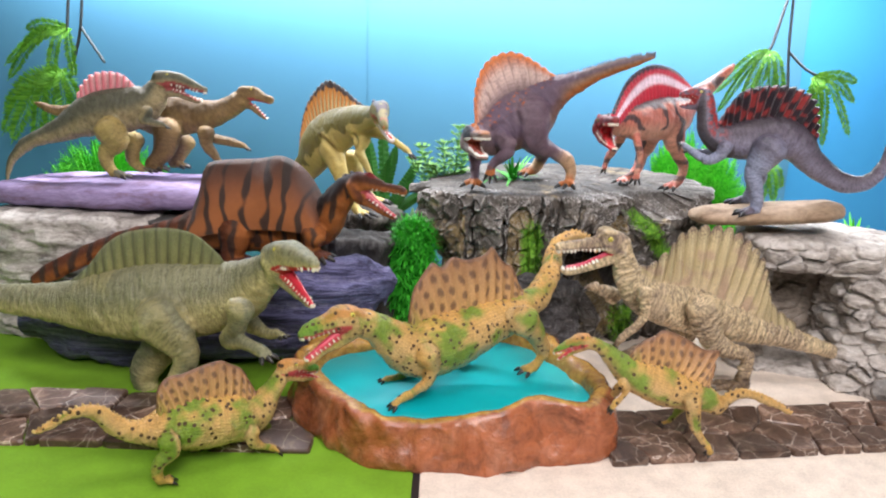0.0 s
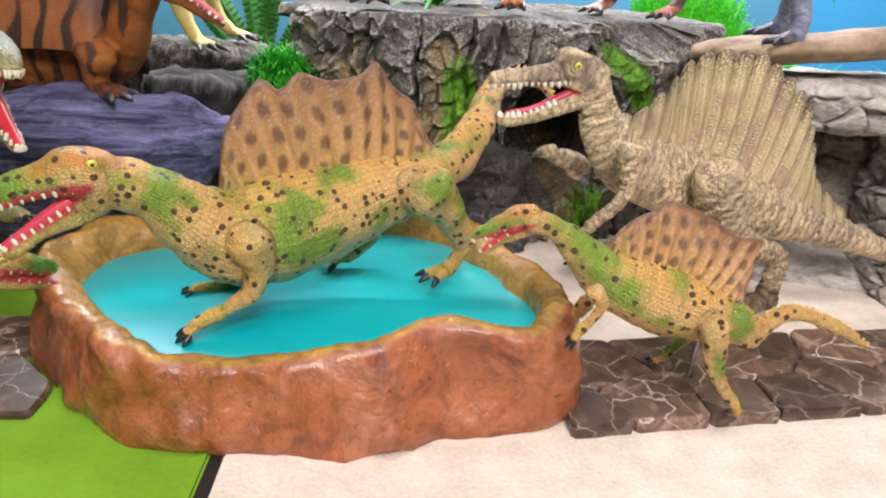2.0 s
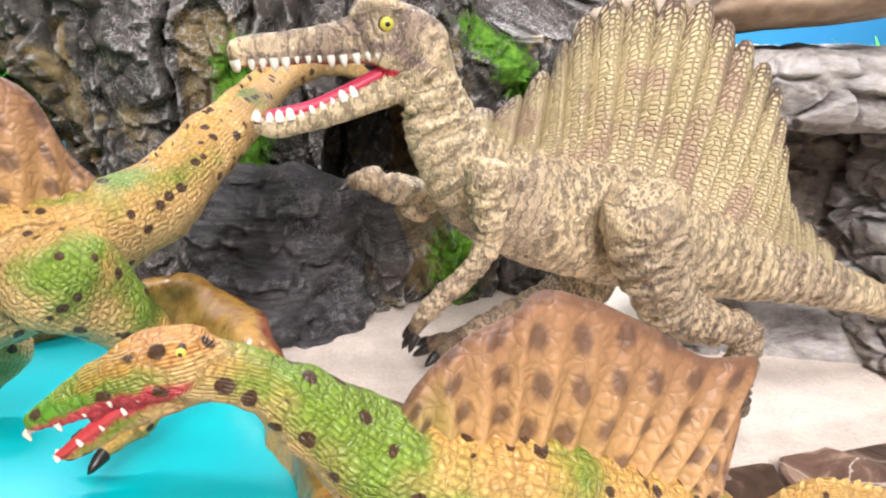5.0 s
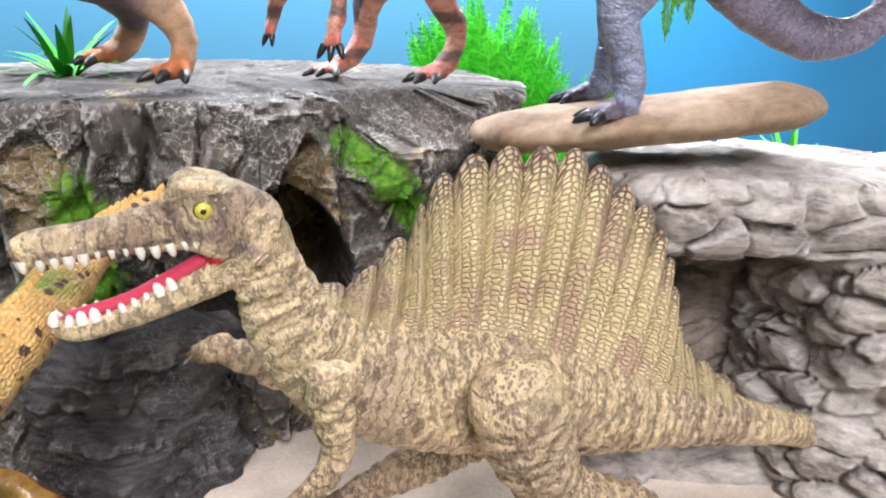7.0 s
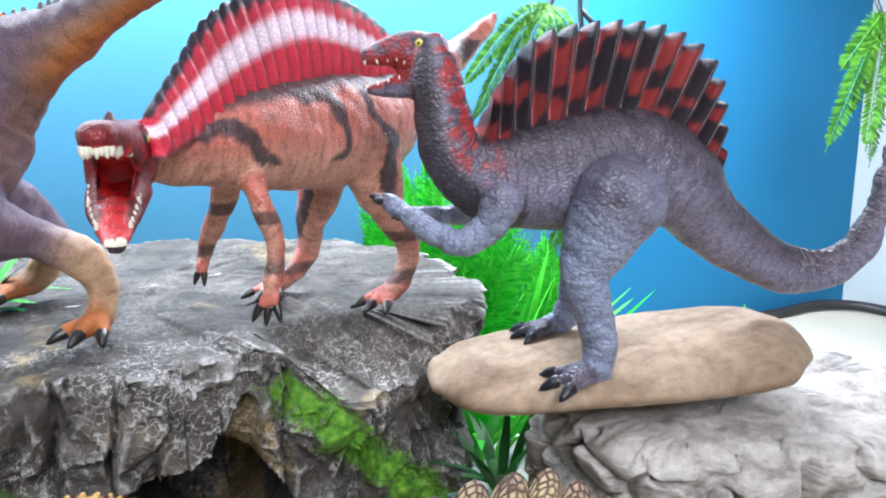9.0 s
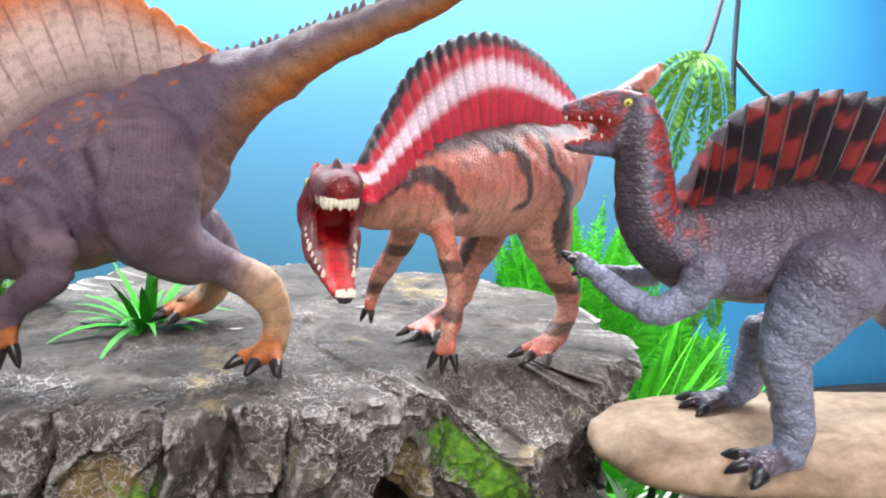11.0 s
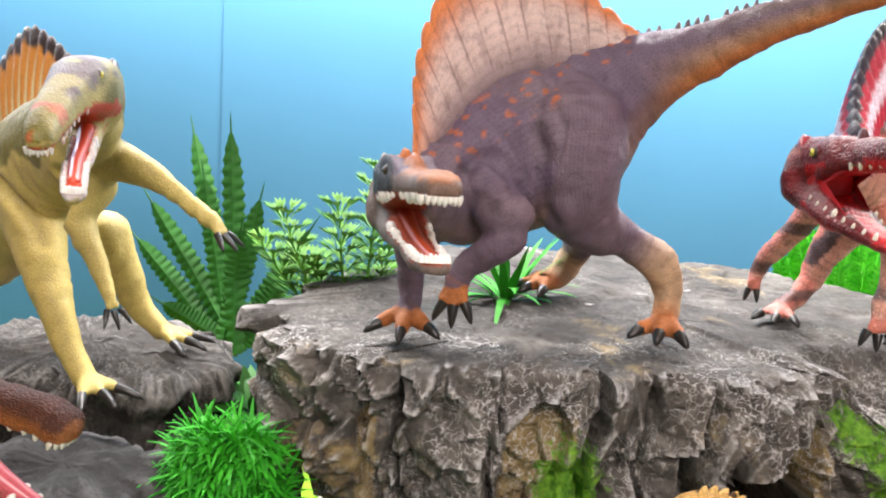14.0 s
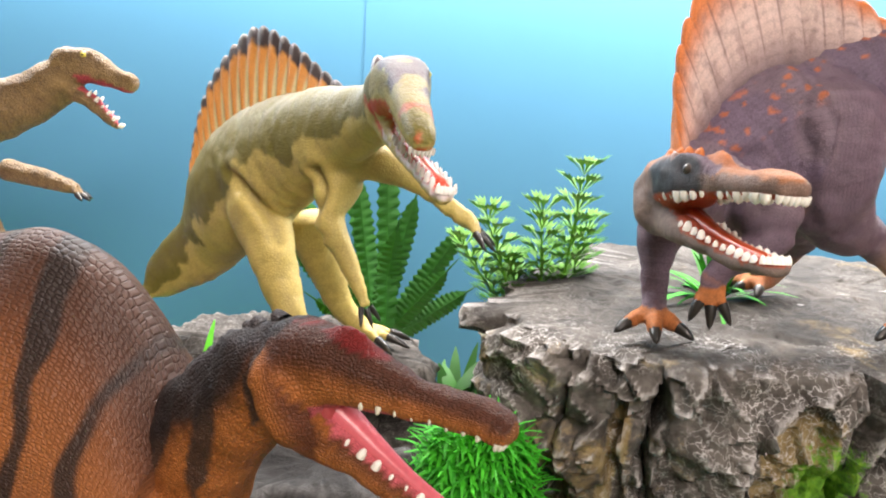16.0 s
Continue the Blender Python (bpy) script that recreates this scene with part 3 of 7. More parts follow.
            col = (sail_paint or (lambda A, T, P, ribs: np.tile([0.4, 0.3, 0.2, 1], (A.size, 1))))(A.ravel(), T.ravel(), mid.reshape(-1, 3), ribs)
            span = A.ravel() * max(ribs, 12)
            link_mesh("sail", sv - centre, sf, sail_material or material, True, ob, np.clip(np.vstack([col, col]), 0, 1), {"run": np.r_[span, span], "turn": np.tile(T.ravel(), 2)})
        for part_name, soup in self.bits:
            v, f, c = soup.arrays()
            made = link_mesh(part_name, v - centre, f, material if part_name in ("spine", "back_ridge") else M_GLOSS, True, ob, c)
            if part_name in ("back_ridge", "upper_teeth", "lower_teeth"):
                tagged(made, kind="stuff")
        return ob


def lerp(a, b, f):
    return np.asarray(a, float) + (np.asarray(b, float) - np.asarray(a, float)) * np.asarray(f)[..., None]


def rgba(c, alpha):
    return np.concatenate([c, np.asarray(alpha, float)[:, None] * np.ones((len(c), 1))], 1)


def mouth(i, c, colour, lower=0.25, upper=-0.25):
    c[i["is"]["lower"] & (i["h"] > lower)] = colour
    c[i["is"]["upper"] & (i["h"] < upper)] = colour
    return c


def loft(outline, profile, ns=240, seed=0.0, rough=0.0, rough_scale=3.0, octaves=6, close_top=True, close_bottom=False, ledges=0.0, shape=None, crag=None, fine=None, grain=1.0):
    """Rings round a smooth closed outline: rows of (offset outwards, z). shape(s, row, p) may move the ring. Returns vertices, faces and rows."""
    o = np.asarray([*outline, outline[0]], float)
    per = spline(np.vstack([o[-3:-1], o, o[1:3]]), ns * 3)
    d = np.r_[0, np.cumsum(np.linalg.norm(np.diff(per, axis=0), axis=1))]
    i0 = int(np.argmin(np.linalg.norm(per - o[0], axis=1)[: ns * 2]))
    rest = np.linalg.norm(per[i0 + ns // 2 :] - o[0], axis=1)
    i1 = i0 + ns // 2 + int(np.argmin(rest))
    u = np.linspace(d[i0], d[i1], ns, endpoint=False)
    ring = np.stack([np.interp(u, d, per[:, k]) for k in range(2)], 1)
    tan = np.roll(ring, -1, 0) - np.roll(ring, 1, 0)
    out = np.stack([tan[:, 1], -tan[:, 0]], 1) / (np.linalg.norm(tan, axis=1)[:, None] + 1e-9)
    if ((ring - ring.mean(0)) * out).sum() < 0:
        out = -out
    rows = []
    s = np.arange(ns) / ns
    hub = ring.mean(0)
    for r, (off, z) in enumerate(profile):
        flat = hub + (ring - hub) * (1 - off[1]) if isinstance(off, tuple) else ring + out * off
        p = np.concatenate([flat, np.full((ns, 1), z)], 1)
        if shape:
            p = shape(s, r, p, out)
        rows.append(p)
    v = np.concatenate(rows)
    if rough:
        amount = fuzz(v, rough_scale, octaves, seed, grain) * rough
        if ledges:
            amount += ledges * np.abs(np.sin(v[:, 2] * 11 + 3 * fuzz(v, 1.3, 2, seed + 5)))
        if crag:
            amount += cracks(v, *crag)
        if fine:
            amount += cracks(v, *fine, seed=4.0)
        full = np.tile(out, (len(profile), 1))
        edge = np.repeat([max(0.0, 1 - 5 * off[1]) if isinstance(off, tuple) else 1.0 for off, _ in profile], ns)
        v[:, :2] += full * (amount * edge)[:, None]
        v[:, 2] += amount * (1 - edge) * 0.2
        v[:, 2] += fuzz(v, rough_scale * 1.6, 6, seed + 9, grain) * rough * 0.6
    idx = np.arange(len(v)).reshape(len(profile), ns)
    nx = np.roll(idx, -1, 1)
    f = np.stack([idx[:-1], nx[:-1], nx[1:], idx[1:]], -1).reshape(-1, 4).tolist()
    if close_top:
        f.append(idx[-1].tolist())
    if close_bottom:
        f.append(idx[0][::-1].tolist())
    return v, f


def blades(soup, count, centre, spread, long, wide, lean=0.6, seed=0, segs=4, curl=0.5):
    """Narrow pointed leaves fanning out of one spot."""
    rng = random.Random(seed)
    for _ in range(count):
        a = rng.uniform(0, 2 * math.pi)
        l = long * rng.uniform(0.6, 1.1)
        w = wide * rng.uniform(0.7, 1.2)
        tilt = lean * rng.uniform(0.2, 1.1)
        d = np.array([math.cos(a), math.sin(a), 0])
        root = np.asarray(centre, float) + d * spread * rng.random()
        side = np.array([-d[1], d[0], 0])
        v = []
        for k in range(segs + 1):
            t = k / segs
            ang = tilt + curl * t * tilt
            p = root + l * t * (d * math.sin(ang) + np.array([0, 0, math.cos(ang)]))
            ww = w * (1 - t) ** 0.6 * (0.4 + 0.6 * min(1, t * 3)) if k < segs else 0.002
            v += [p - side * ww, p + side * ww]
        f = [[2 * k, 2 * k + 1, 2 * k + 3, 2 * k + 2] for k in range(segs)]
        soup.add(v, f)


def soup_mesh(name, soup, material, parent=None, smooth=True):
    v, f, _ = soup.arrays()
    return link_mesh(name, v, f, material, smooth, parent)


# ---- setting ----
M_TABLE = simple("table_paint", (0.5, 0.47, 0.39), 0.5, 0.06, 30, 0.05)
M_BLUE = simple("blue_backdrop_paper", (0.034, 0.108, 0.175), 0.6, 0.04, 14, 0.04)
M_BLUE2 = simple("deep_blue_backdrop_paper", (0.022, 0.13, 0.26), 0.55, 0.05, 14, 0.04)
for paper in (M_BLUE, M_BLUE2):
    paper.node_tree.nodes["Principled BSDF"].inputs["Specular IOR Level"].default_value = 0.08
M_WHITE = simple("white_wall_paint", (0.72, 0.74, 0.72), 0.7, 0.03, 8, 0.05)
M_MAT = simple("green_felt", (0.165, 0.35, 0.012), 0.95, 0.14, 420, 0.5, 0.0006)
M_SAND = simple("sand_paper", (0.8, 0.71, 0.62), 0.95, 0.2, 520, 0.9, 0.0011)
M_DARK = simple("black_rubber", (0.012, 0.012, 0.014), 0.5, 0.1, 60, 0.1)


def slab(name, x0, x1, y0, y1, z0, z1, material, kind="structure", parent=None, label="", category=""):
    bm = bmesh.new()
    bmesh.ops.create_cube(bm, size=1)
    for v in bm.verts:
        v.co = Vector(((x0 + x1) / 2 + v.co.x * (x1 - x0), (y0 + y1) / 2 + v.co.y * (y1 - y0), (z0 + z1) / 2 + v.co.z * (z1 - z0))) * S
    bmesh.ops.bevel(bm, geom=bm.edges[:], offset=min(0.0015, abs(z1 - z0) * S * 0.3), segments=2, affect="EDGES")
    me = bpy.data.meshes.new(name)
    bm.to_mesh(me)
    me.materials.append(material)
    ob = new(name, me)
    if parent:
        ob.parent = parent
    return tagged(ob, label, category, kind=kind)


slab("tabletop", -11, 10.5, -11, 6.2, -0.5, -0.06, M_TABLE, label="pale grey-green painted tabletop under the display", category="table")
slab("floor", -22, 22, -26, 8, -7.9, -7.5, simple("floor_grey", (0.3, 0.28, 0.25), 0.6))
slab("ceiling", -22, 22, -26, 8, 19, 19.5, M_WHITE)
slab("wall_back", -22, 22, 7.6, 8, -7.5, 19, M_WHITE)
slab("wall_front", -22, 22, -26.4, -26, -7.5, 19, M_WHITE)
slab("wall_left", -22.4, -22, -26, 8, -7.5, 19, M_WHITE)
slab("wall_right", 22, 22.4, -26, 8, -7.5, 19, M_WHITE)


def wall_y(x):
    return 3.69 + 0.138 * (x + 1.1)


def backdrop(name, x0, x1, z1, material, label, push=0.0):
    y0, y1 = wall_y(x0) + push, wall_y(x1) + push
    v = [(x0, y0, -0.06), (x1, y1, -0.06), (x1, y1, z1), (x0, y0, z1), (x0, y0 + 0.08, -0.06), (x1, y1 + 0.08, -0.06), (x1, y1 + 0.08, z1), (x0, y0 + 0.08, z1)]
    f = [(0, 1, 2, 3), (5, 4, 7, 6), (1, 5, 6, 2), (4, 0, 3, 7), (3, 2, 6, 7)]
    return tagged(link_mesh(name, v, f, material, False), label, "backdrop", kind="structure")


SEAM = -1.21
backdrop("backdrop_1", -9.5, SEAM + 0.05, 6.5, M_BLUE, "smooth sky-blue paper backdrop panel standing behind the display", 0.01)
backdrop("backdrop_2", SEAM, 5.0, 6.5, M_BLUE, "smooth sky-blue paper backdrop panel standing behind the display")
backdrop("backdrop_3", 5.0, 9.15, 6.5, M_BLUE2, "deeper blue paper backdrop panel beside the corner", 0.02)
slab("side_panel_right", 9.15, 9.25, -3, wall_y(9.15) + 0.05, -0.06, 6.5, simple("grey_panel_paint", (0.4, 0.45, 0.47), 0.6, 0.04, 12, 0.05), label="pale grey side panel closing the display", category="panel")
slab("side_panel_left", -9.7, -9.55, -3, wall_y(-9.5), -0.06, 6.5, M_BLUE, label="blue side panel closing the display", category="panel")
slab("green_mat", -9, -0.31, -5, 3.3, -0.06, 0.0, M_MAT, label="bright green felt mat lying on the table", category="mat")
slab("sand_mat", -0.27, 5.4, -5, 1.3, -0.06, 0.0, M_SAND, label="cream sand-coated mat lying on the table", category="mat")

# Black strip laid in the gap between the mats in place of its shade.
slab("mat_edge", -0.33, -0.25, -5, -1.0, -0.06, -0.012, M_DARK, label="black tape under the joint of the mats", category="tape")

# cable along the foot of the backdrop
cd = bpy.data.curves.new("cable", "CURVE")
cd.dimensions, cd.bevel_depth, cd.bevel_resolution = "3D", 0.006, 3
sp = cd.splines.new("BEZIER")
row = [(4.5, 4.35, 0.0), (7.6, 4.75, 0.0), (8.8, 4.75, 0.02), (9.1, 4.2, 0.0), (9.0, 2.5, 0.0)]
sp.bezier_points.add(len(row) - 1)
for bp, c in zip(sp.bezier_points, row):
    bp.co, bp.handle_left_type, bp.handle_right_type = Vector(c) * S, "AUTO", "AUTO"
cd.materials.append(M_DARK)
tagged(new("cable", cd), "black cable lying along the foot of the backdrop", "cable")

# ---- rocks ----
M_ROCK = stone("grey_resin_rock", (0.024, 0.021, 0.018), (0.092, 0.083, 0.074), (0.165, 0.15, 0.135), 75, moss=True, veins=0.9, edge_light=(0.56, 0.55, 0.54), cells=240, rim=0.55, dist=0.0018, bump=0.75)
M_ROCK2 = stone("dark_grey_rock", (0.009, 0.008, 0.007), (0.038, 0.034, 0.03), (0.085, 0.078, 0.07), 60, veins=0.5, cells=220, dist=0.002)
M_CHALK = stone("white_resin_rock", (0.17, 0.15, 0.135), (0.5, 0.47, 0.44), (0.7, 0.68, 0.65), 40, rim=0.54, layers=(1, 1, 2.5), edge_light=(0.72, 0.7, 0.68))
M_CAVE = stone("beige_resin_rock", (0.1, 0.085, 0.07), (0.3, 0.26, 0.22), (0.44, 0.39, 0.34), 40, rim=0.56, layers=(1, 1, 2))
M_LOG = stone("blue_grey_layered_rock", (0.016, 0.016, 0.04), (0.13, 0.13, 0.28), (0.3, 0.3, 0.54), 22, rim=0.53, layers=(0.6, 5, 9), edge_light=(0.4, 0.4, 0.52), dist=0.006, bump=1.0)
M_SLAB = stone("tan_pebble", (0.2, 0.13, 0.08), (0.36, 0.26, 0.175), (0.46, 0.36, 0.26), 40, rim=0.8, bump=0.25, dist=0.001)
M_VIOLET = stone("violet_slate", (0.14, 0.075, 0.11), (0.26, 0.2, 0.37), (0.38, 0.31, 0.52), 22, rim=0.7, bump=0.3, dist=0.001, layers=(1, 1, 4))
M_SLATE = stone("dark_slate", (0.012, 0.011, 0.011), (0.04, 0.038, 0.038), (0.08, 0.08, 0.08), 45)


def smoothstep(x):
    x = np.clip(x, 0, 1)
    return x * x * (3 - 2 * x)


def top_rows(z, reach, n=10, dome=0.02):
    """Rows that close the top of a rock inwards."""
    return [(("hub", 0.2 + 0.78 * k / n), z + dome * math.sin(k / n * 1.5)) for k in range(1, n + 1)]


# the big arched rock
ROCK_OUT = [(-0.3, 0.95), (0.1, 0.72), (0.6, 0.68), (1.05, 0.7), (1.5, 0.74), (1.95, 0.82), (2.35, 0.95), (2.6, 1.2), (2.66, 1.7), (2.5, 2.2), (1.9, 2.55), (1.1, 2.7), (0.4, 2.55), (0.0, 2.1), (-0.22, 1.7), (-0.42, 1.3)]


# upright recesses between its columns: from x, to x, depth, top
RECESS = [(-0.26, -0.16, 0.06, 1.2), (0.0, 0.05, 0.07, 1.4), (0.5, 0.72, 0.07, 1.44), (1.5, 1.66, 0.13, 1.4)]
# columns of the cliff: from x, how far it stands out, its twist, the height of the break across it
COLUMNS = [(-0.6, 0.0, 0.1, 1.1), (-0.14, 0.02, -0.12, 0.8), (0.14, 0.05, 0.1, 1.0), (0.46, 0.0, 0.0, 0.5), (0.8, 0.04, -0.15, 1.16), (1.0, 0.02, 0.08, 1.25), (1.18, 0.05, -0.1, 1.22), (1.74, 0.03, 0.12, 1.1), (2.06, 0.02, -0.1, 0.95), (2.36, 0.03, 0.1, 1.05), (3.0, 0, 0, 0)]


def rock_shape(s, r, p, out):
    x, y, z = p[:, 0].copy(), p[:, 1].copy(), p[:, 2]
    if r < 104:
        bent = x + 0.025 * np.sin(z * 5 + 2) + 0.012 * np.sin(z * 17)
        front = out[:, 1] < -0.2
        push = -0.07 * smoothstep((1.22 - z + 0.06 * np.sin(x * 9)) / 0.12) - 0.07 * smoothstep((0.9 - z) / 0.5)
        for (x0, proud, twist, low), (x1, *_) in zip(COLUMNS, COLUMNS[1:]):
            inside = (bent >= x0) & (bent < x1)
            f = (bent - x0) / (x1 - x0) - 0.5
            below = smoothstep((low - z + 0.1 * f) / 0.03)
            push = push + inside * (proud + twist * f * (1 - 1.6 * below) - 0.035 * below)
            push = push - 0.07 * front * np.exp(-(((bent - x0) / 0.014) ** 2)) * smoothstep((1.5 - z) / 0.08)
        for x0, x1, deep, top in RECESS:
            arch = top - 0.12 * ((bent - (x0 + x1) / 2) / (x1 - x0) * 2) ** 2
            push = push - deep * front * smoothstep((bent - x0) / 0.03 + 0.5) * smoothstep((x1 - bent) / 0.03 + 0.5) * smoothstep((arch - z) / 0.03)
        left = -0.16 * smoothstep((0.35 - x) / 0.5) * smoothstep((1.1 - z) / 0.4)
        p[:, :2] += out * (push + left)[:, None]
        hole = ((x - 1.42) / 0.34) ** 2 + ((z - 0.72) / 0.44) ** 2
        p[:, 1] += 1.2 * smoothstep((1.12 - hole) / 0.2) * (out[:, 1] < -0.3)
    # the top rises to the back, and steps down to a mossy shelf at one end
    shelf = 0.23 * smoothstep((x - 1.62 - 0.35 * (1.0 - y)) / 0.2) * smoothstep((1.12 - y) / 0.2)
    rise = np.clip((z - 1.3) / 0.25, 0, 1)
    p[:, 2] += rise * (0.06 * np.clip(y - 0.8, 0, 3) - shelf) + 0.06 * (r >= 104) * np.exp(-(((x + 0.1) / 0.16) ** 2 + ((y - 1.65) / 0.2) ** 2))
    return p


prof = [(0.0, z) for z in np.linspace(-0.05, 1.48, 100)] + [(-0.006, 1.5), (-0.02, 1.52), (-0.05, 1.53), (-0.08, 1.533)] + top_rows(1.535, 0.62, 44, 0.015)
v, f = loft(ROCK_OUT, prof, 720, 3.0, 0.01, 6.0, 6, shape=rock_shape, crag=(0.012, 2.6, 3.4, 0.05, 0.0, 0.1), fine=(0.008, 8.0, 8.5, 0.08, 0.0, 0.06), grain=0.9)
moss = band(v[:, 0], 0.55, 0.92, 0.16) * band(v[:, 2], 0.1, 1.4, 0.25) * 1.15
moss = np.maximum(moss, band(v[:, 0] + 0.9 * (v[:, 2] - 1.2), 1.66, 2.12, 0.2) * band(v[:, 2], 0.35, 1.5, 0.2))
moss = np.maximum(moss, band(v[:, 0], 1.5, 1.95, 0.15) * band(v[:, 2], -0.1, 0.5, 0.15) * 0.8) * (v[:, 1] < 1.2)
ochre = 0.16 + 0.5 * fuzz(v, 2.1, 3, 7.7) + 0.1 * smoothstep((1.48 - v[:, 2]) / 0.1)
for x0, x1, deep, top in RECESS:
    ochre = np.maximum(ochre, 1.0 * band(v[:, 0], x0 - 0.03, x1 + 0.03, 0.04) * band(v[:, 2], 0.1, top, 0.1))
ochre = np.maximum(ochre, 0.6 * band(v[:, 0], -0.5, 0.12, 0.15) * band(v[:, 2], 0.5, 1.4, 0.2))
# The top's colour is darkened to offset the lamps; the cliff's rim is dry-brushed paler.
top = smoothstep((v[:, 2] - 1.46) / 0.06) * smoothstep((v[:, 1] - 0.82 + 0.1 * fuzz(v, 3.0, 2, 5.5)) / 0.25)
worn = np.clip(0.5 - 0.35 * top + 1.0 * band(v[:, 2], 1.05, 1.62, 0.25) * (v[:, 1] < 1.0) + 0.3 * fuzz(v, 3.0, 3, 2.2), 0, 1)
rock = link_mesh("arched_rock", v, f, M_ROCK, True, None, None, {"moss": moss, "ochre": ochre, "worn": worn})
rock.data.set_sharp_from_angle(angle=radians(38))
tagged(rock, "big grey resin rock with a dark cave arch and mossy cracks", "rock")

# rock under the olive dinosaur
v, f = loft([(-1.85, 1.5), (-1.5, 1.25), (-1.1, 1.15), (-0.78, 1.25), (-0.62, 1.5), (-0.75, 1.9), (-1.3, 2.2), (-1.8, 2.0)], [(-0.06, z) for z in np.linspace(-0.05, 1.05, 22)] + [(0.0, 1.1), (0.02, 1.15), (0.0, 1.19), (-0.05, 1.21)] + top_rows(1.21, 0.4, 14, 0.02), 300, 11.0, 0.06, 4.0, 7, crag=(0.05, 3.0, 2.0, 0.12, 0.0, 0.06), grain=0.6)
tagged(link_mesh("grey_rock", v, f, M_ROCK2), "rough dark grey rock block among the plants", "rock")
v, f = loft([(-1.25, 0.62), (-0.95, 0.55), (-0.72, 0.62), (-0.66, 0.85), (-0.9, 1.05), (-1.25, 0.95)], [(0, z) for z in np.linspace(-0.05, 1.02, 20)] + [(-0.03, 1.08)] + top_rows(1.09, 0.17, 5, 0.01), 160, 21.0, 0.07, 4.0, 5)
tagged(link_mesh("small_grey_rock", v, f, M_SLATE), "small rough grey rock behind the layered boulder", "rock")

v, f = loft([(-0.85, 1.2), (-0.55, 1.05), (-0.3, 1.2), (-0.25, 1.6), (-0.5, 1.9), (-0.85, 1.7)], [(0, z) for z in np.linspace(-0.05, 0.88, 20)] + [(-0.04, 0.93)] + top_rows(0.95, 0.3, 6, 0.02), 180, 27.0, 0.08, 3.5, 6, crag=(0.04, 4.0, 3.0, 0.12, 0.0, 0.05))
tagged(link_mesh("small_grey_rock", v, f, M_ROCK2), "rough dark rock wedged between the larger rocks", "rock")
# The arched rock's foot, added as a separate piece to make it darker there.
v, f = loft([(0.5, 0.66), (0.62, 0.5), (0.85, 0.46), (1.05, 0.52), (1.2, 0.66), (1.15, 0.85), (0.7, 0.9)], [(-0.02 * k % 0.03, z) for k, z in enumerate(np.linspace(-0.05, 0.6, 26))] + [(-0.04, 0.66), (-0.1, 0.7)] + top_rows(0.71, 0.3, 8, 0.03), 220, 29.0, 0.06, 4.0, 6, ledges=0.02, crag=(0.03, 3.0, 7.0, 0.12, 0.0, 0.03))
tagged(link_mesh("slate_boulder", v, f, stone("grey_strata_rock", (0.02, 0.02, 0.022), (0.085, 0.083, 0.088), (0.17, 0.165, 0.17), 40, veins=0.4, cells=220, layers=(1, 1, 4), edge_light=(0.4, 0.4, 0.41))), "dark slate boulder at the foot of the arched rock", "rock")

# layered blue-grey boulder
v, f, *_ = tube_mesh([(-3.85, 0.15, 0.36, 0.22), (-3.45, 0.12, 0.4, 0.36), (-2.6, 0.1, 0.44, 0.44), (-1.8, 0.1, 0.52, 0.47), (-1.25, 0.12, 0.64, 0.42), (-0.9, 0.14, 0.74, 0.3), (-0.66, 0.15, 0.8, 0.13)], 1.0, 130, 0.012)
ang = v[:, 2] * 9 + v[:, 1] * 3 + v[:, 0] * 0.6 + 1.2 * fuzz(v, 1.1, 3, 4.0)
axis = v - np.stack([v[:, 0], np.full(len(v), 0.1), 0.42 + 0.12 * np.clip((v[:, 0] + 2.4), 0, 3)], 1)
axis /= np.linalg.norm(axis, axis=1)[:, None] + 1e-9
v = v + axis * (0.035 * np.sin(ang * 2.3) + 0.05 * fuzz(v, 3.0, 5, 8.0))[:, None]
v[:, 2] = np.maximum(v[:, 2], -0.02)
tagged(link_mesh("layered_boulder", v, f, M_LOG), "long blue-grey layered boulder lying on the mat", "rock")

# pale rock and slates at the back, carrying the violet slab
v, f = loft([(-4.75, 0.75), (-4.2, 0.55), (-3.5, 0.6), (-3.05, 0.8), (-2.95, 1.2), (-3.4, 1.6), (-4.3, 1.7), (-4.85, 1.3)], [(-0.03 * abs(math.sin(k)), z) for k, z in enumerate(np.linspace(-0.05, 1.12, 40))] + [(-0.04, 1.17), (-0.1, 1.2)] + top_rows(1.2, 0.4, 12, 0.03), 420, 31.0, 0.06, 2.6, 6, ledges=0.04, crag=(0.05, 1.6, 5.0, 0.2))
tagged(link_mesh("pale_rock", v, f, M_CHALK), "pale layered resin rock carrying a violet slab", "rock")
v, f = loft([(-3.15, 0.9), (-2.8, 0.75), (-2.45, 0.85), (-2.3, 1.2), (-2.6, 1.6), (-3.1, 1.5)], [(0, z) for z in np.linspace(-0.05, 1.15, 22)] + top_rows(1.17, 0.3, 5, 0.01), 160, 37.0, 0.05, 3.0, 5)
tagged(link_mesh("dark_slate", v, f, M_SLATE), "black slate block under the violet slab", "rock")
v, f = loft([(-4.85, 1.2), (-4.3, 0.92), (-3.5, 0.85), (-2.7, 0.9), (-2.35, 1.2), (-2.3, 1.7), (-2.7, 2.15), (-3.6, 2.3), (-4.5, 2.1)], [(-0.12, 1.24), (-0.04, 1.26), (0, 1.31), (0, 1.37), (-0.03, 1.42), (-0.09, 1.45)] + top_rows(1.45, 0.6, 8, 0.02), 260, 41.0, 0.03, 2.0, 4, close_bottom=True)
tagged(link_mesh("violet_slab", v, f, M_VIOLET), "flat violet slate slab with pinkish edge laid on rocks", "slab")

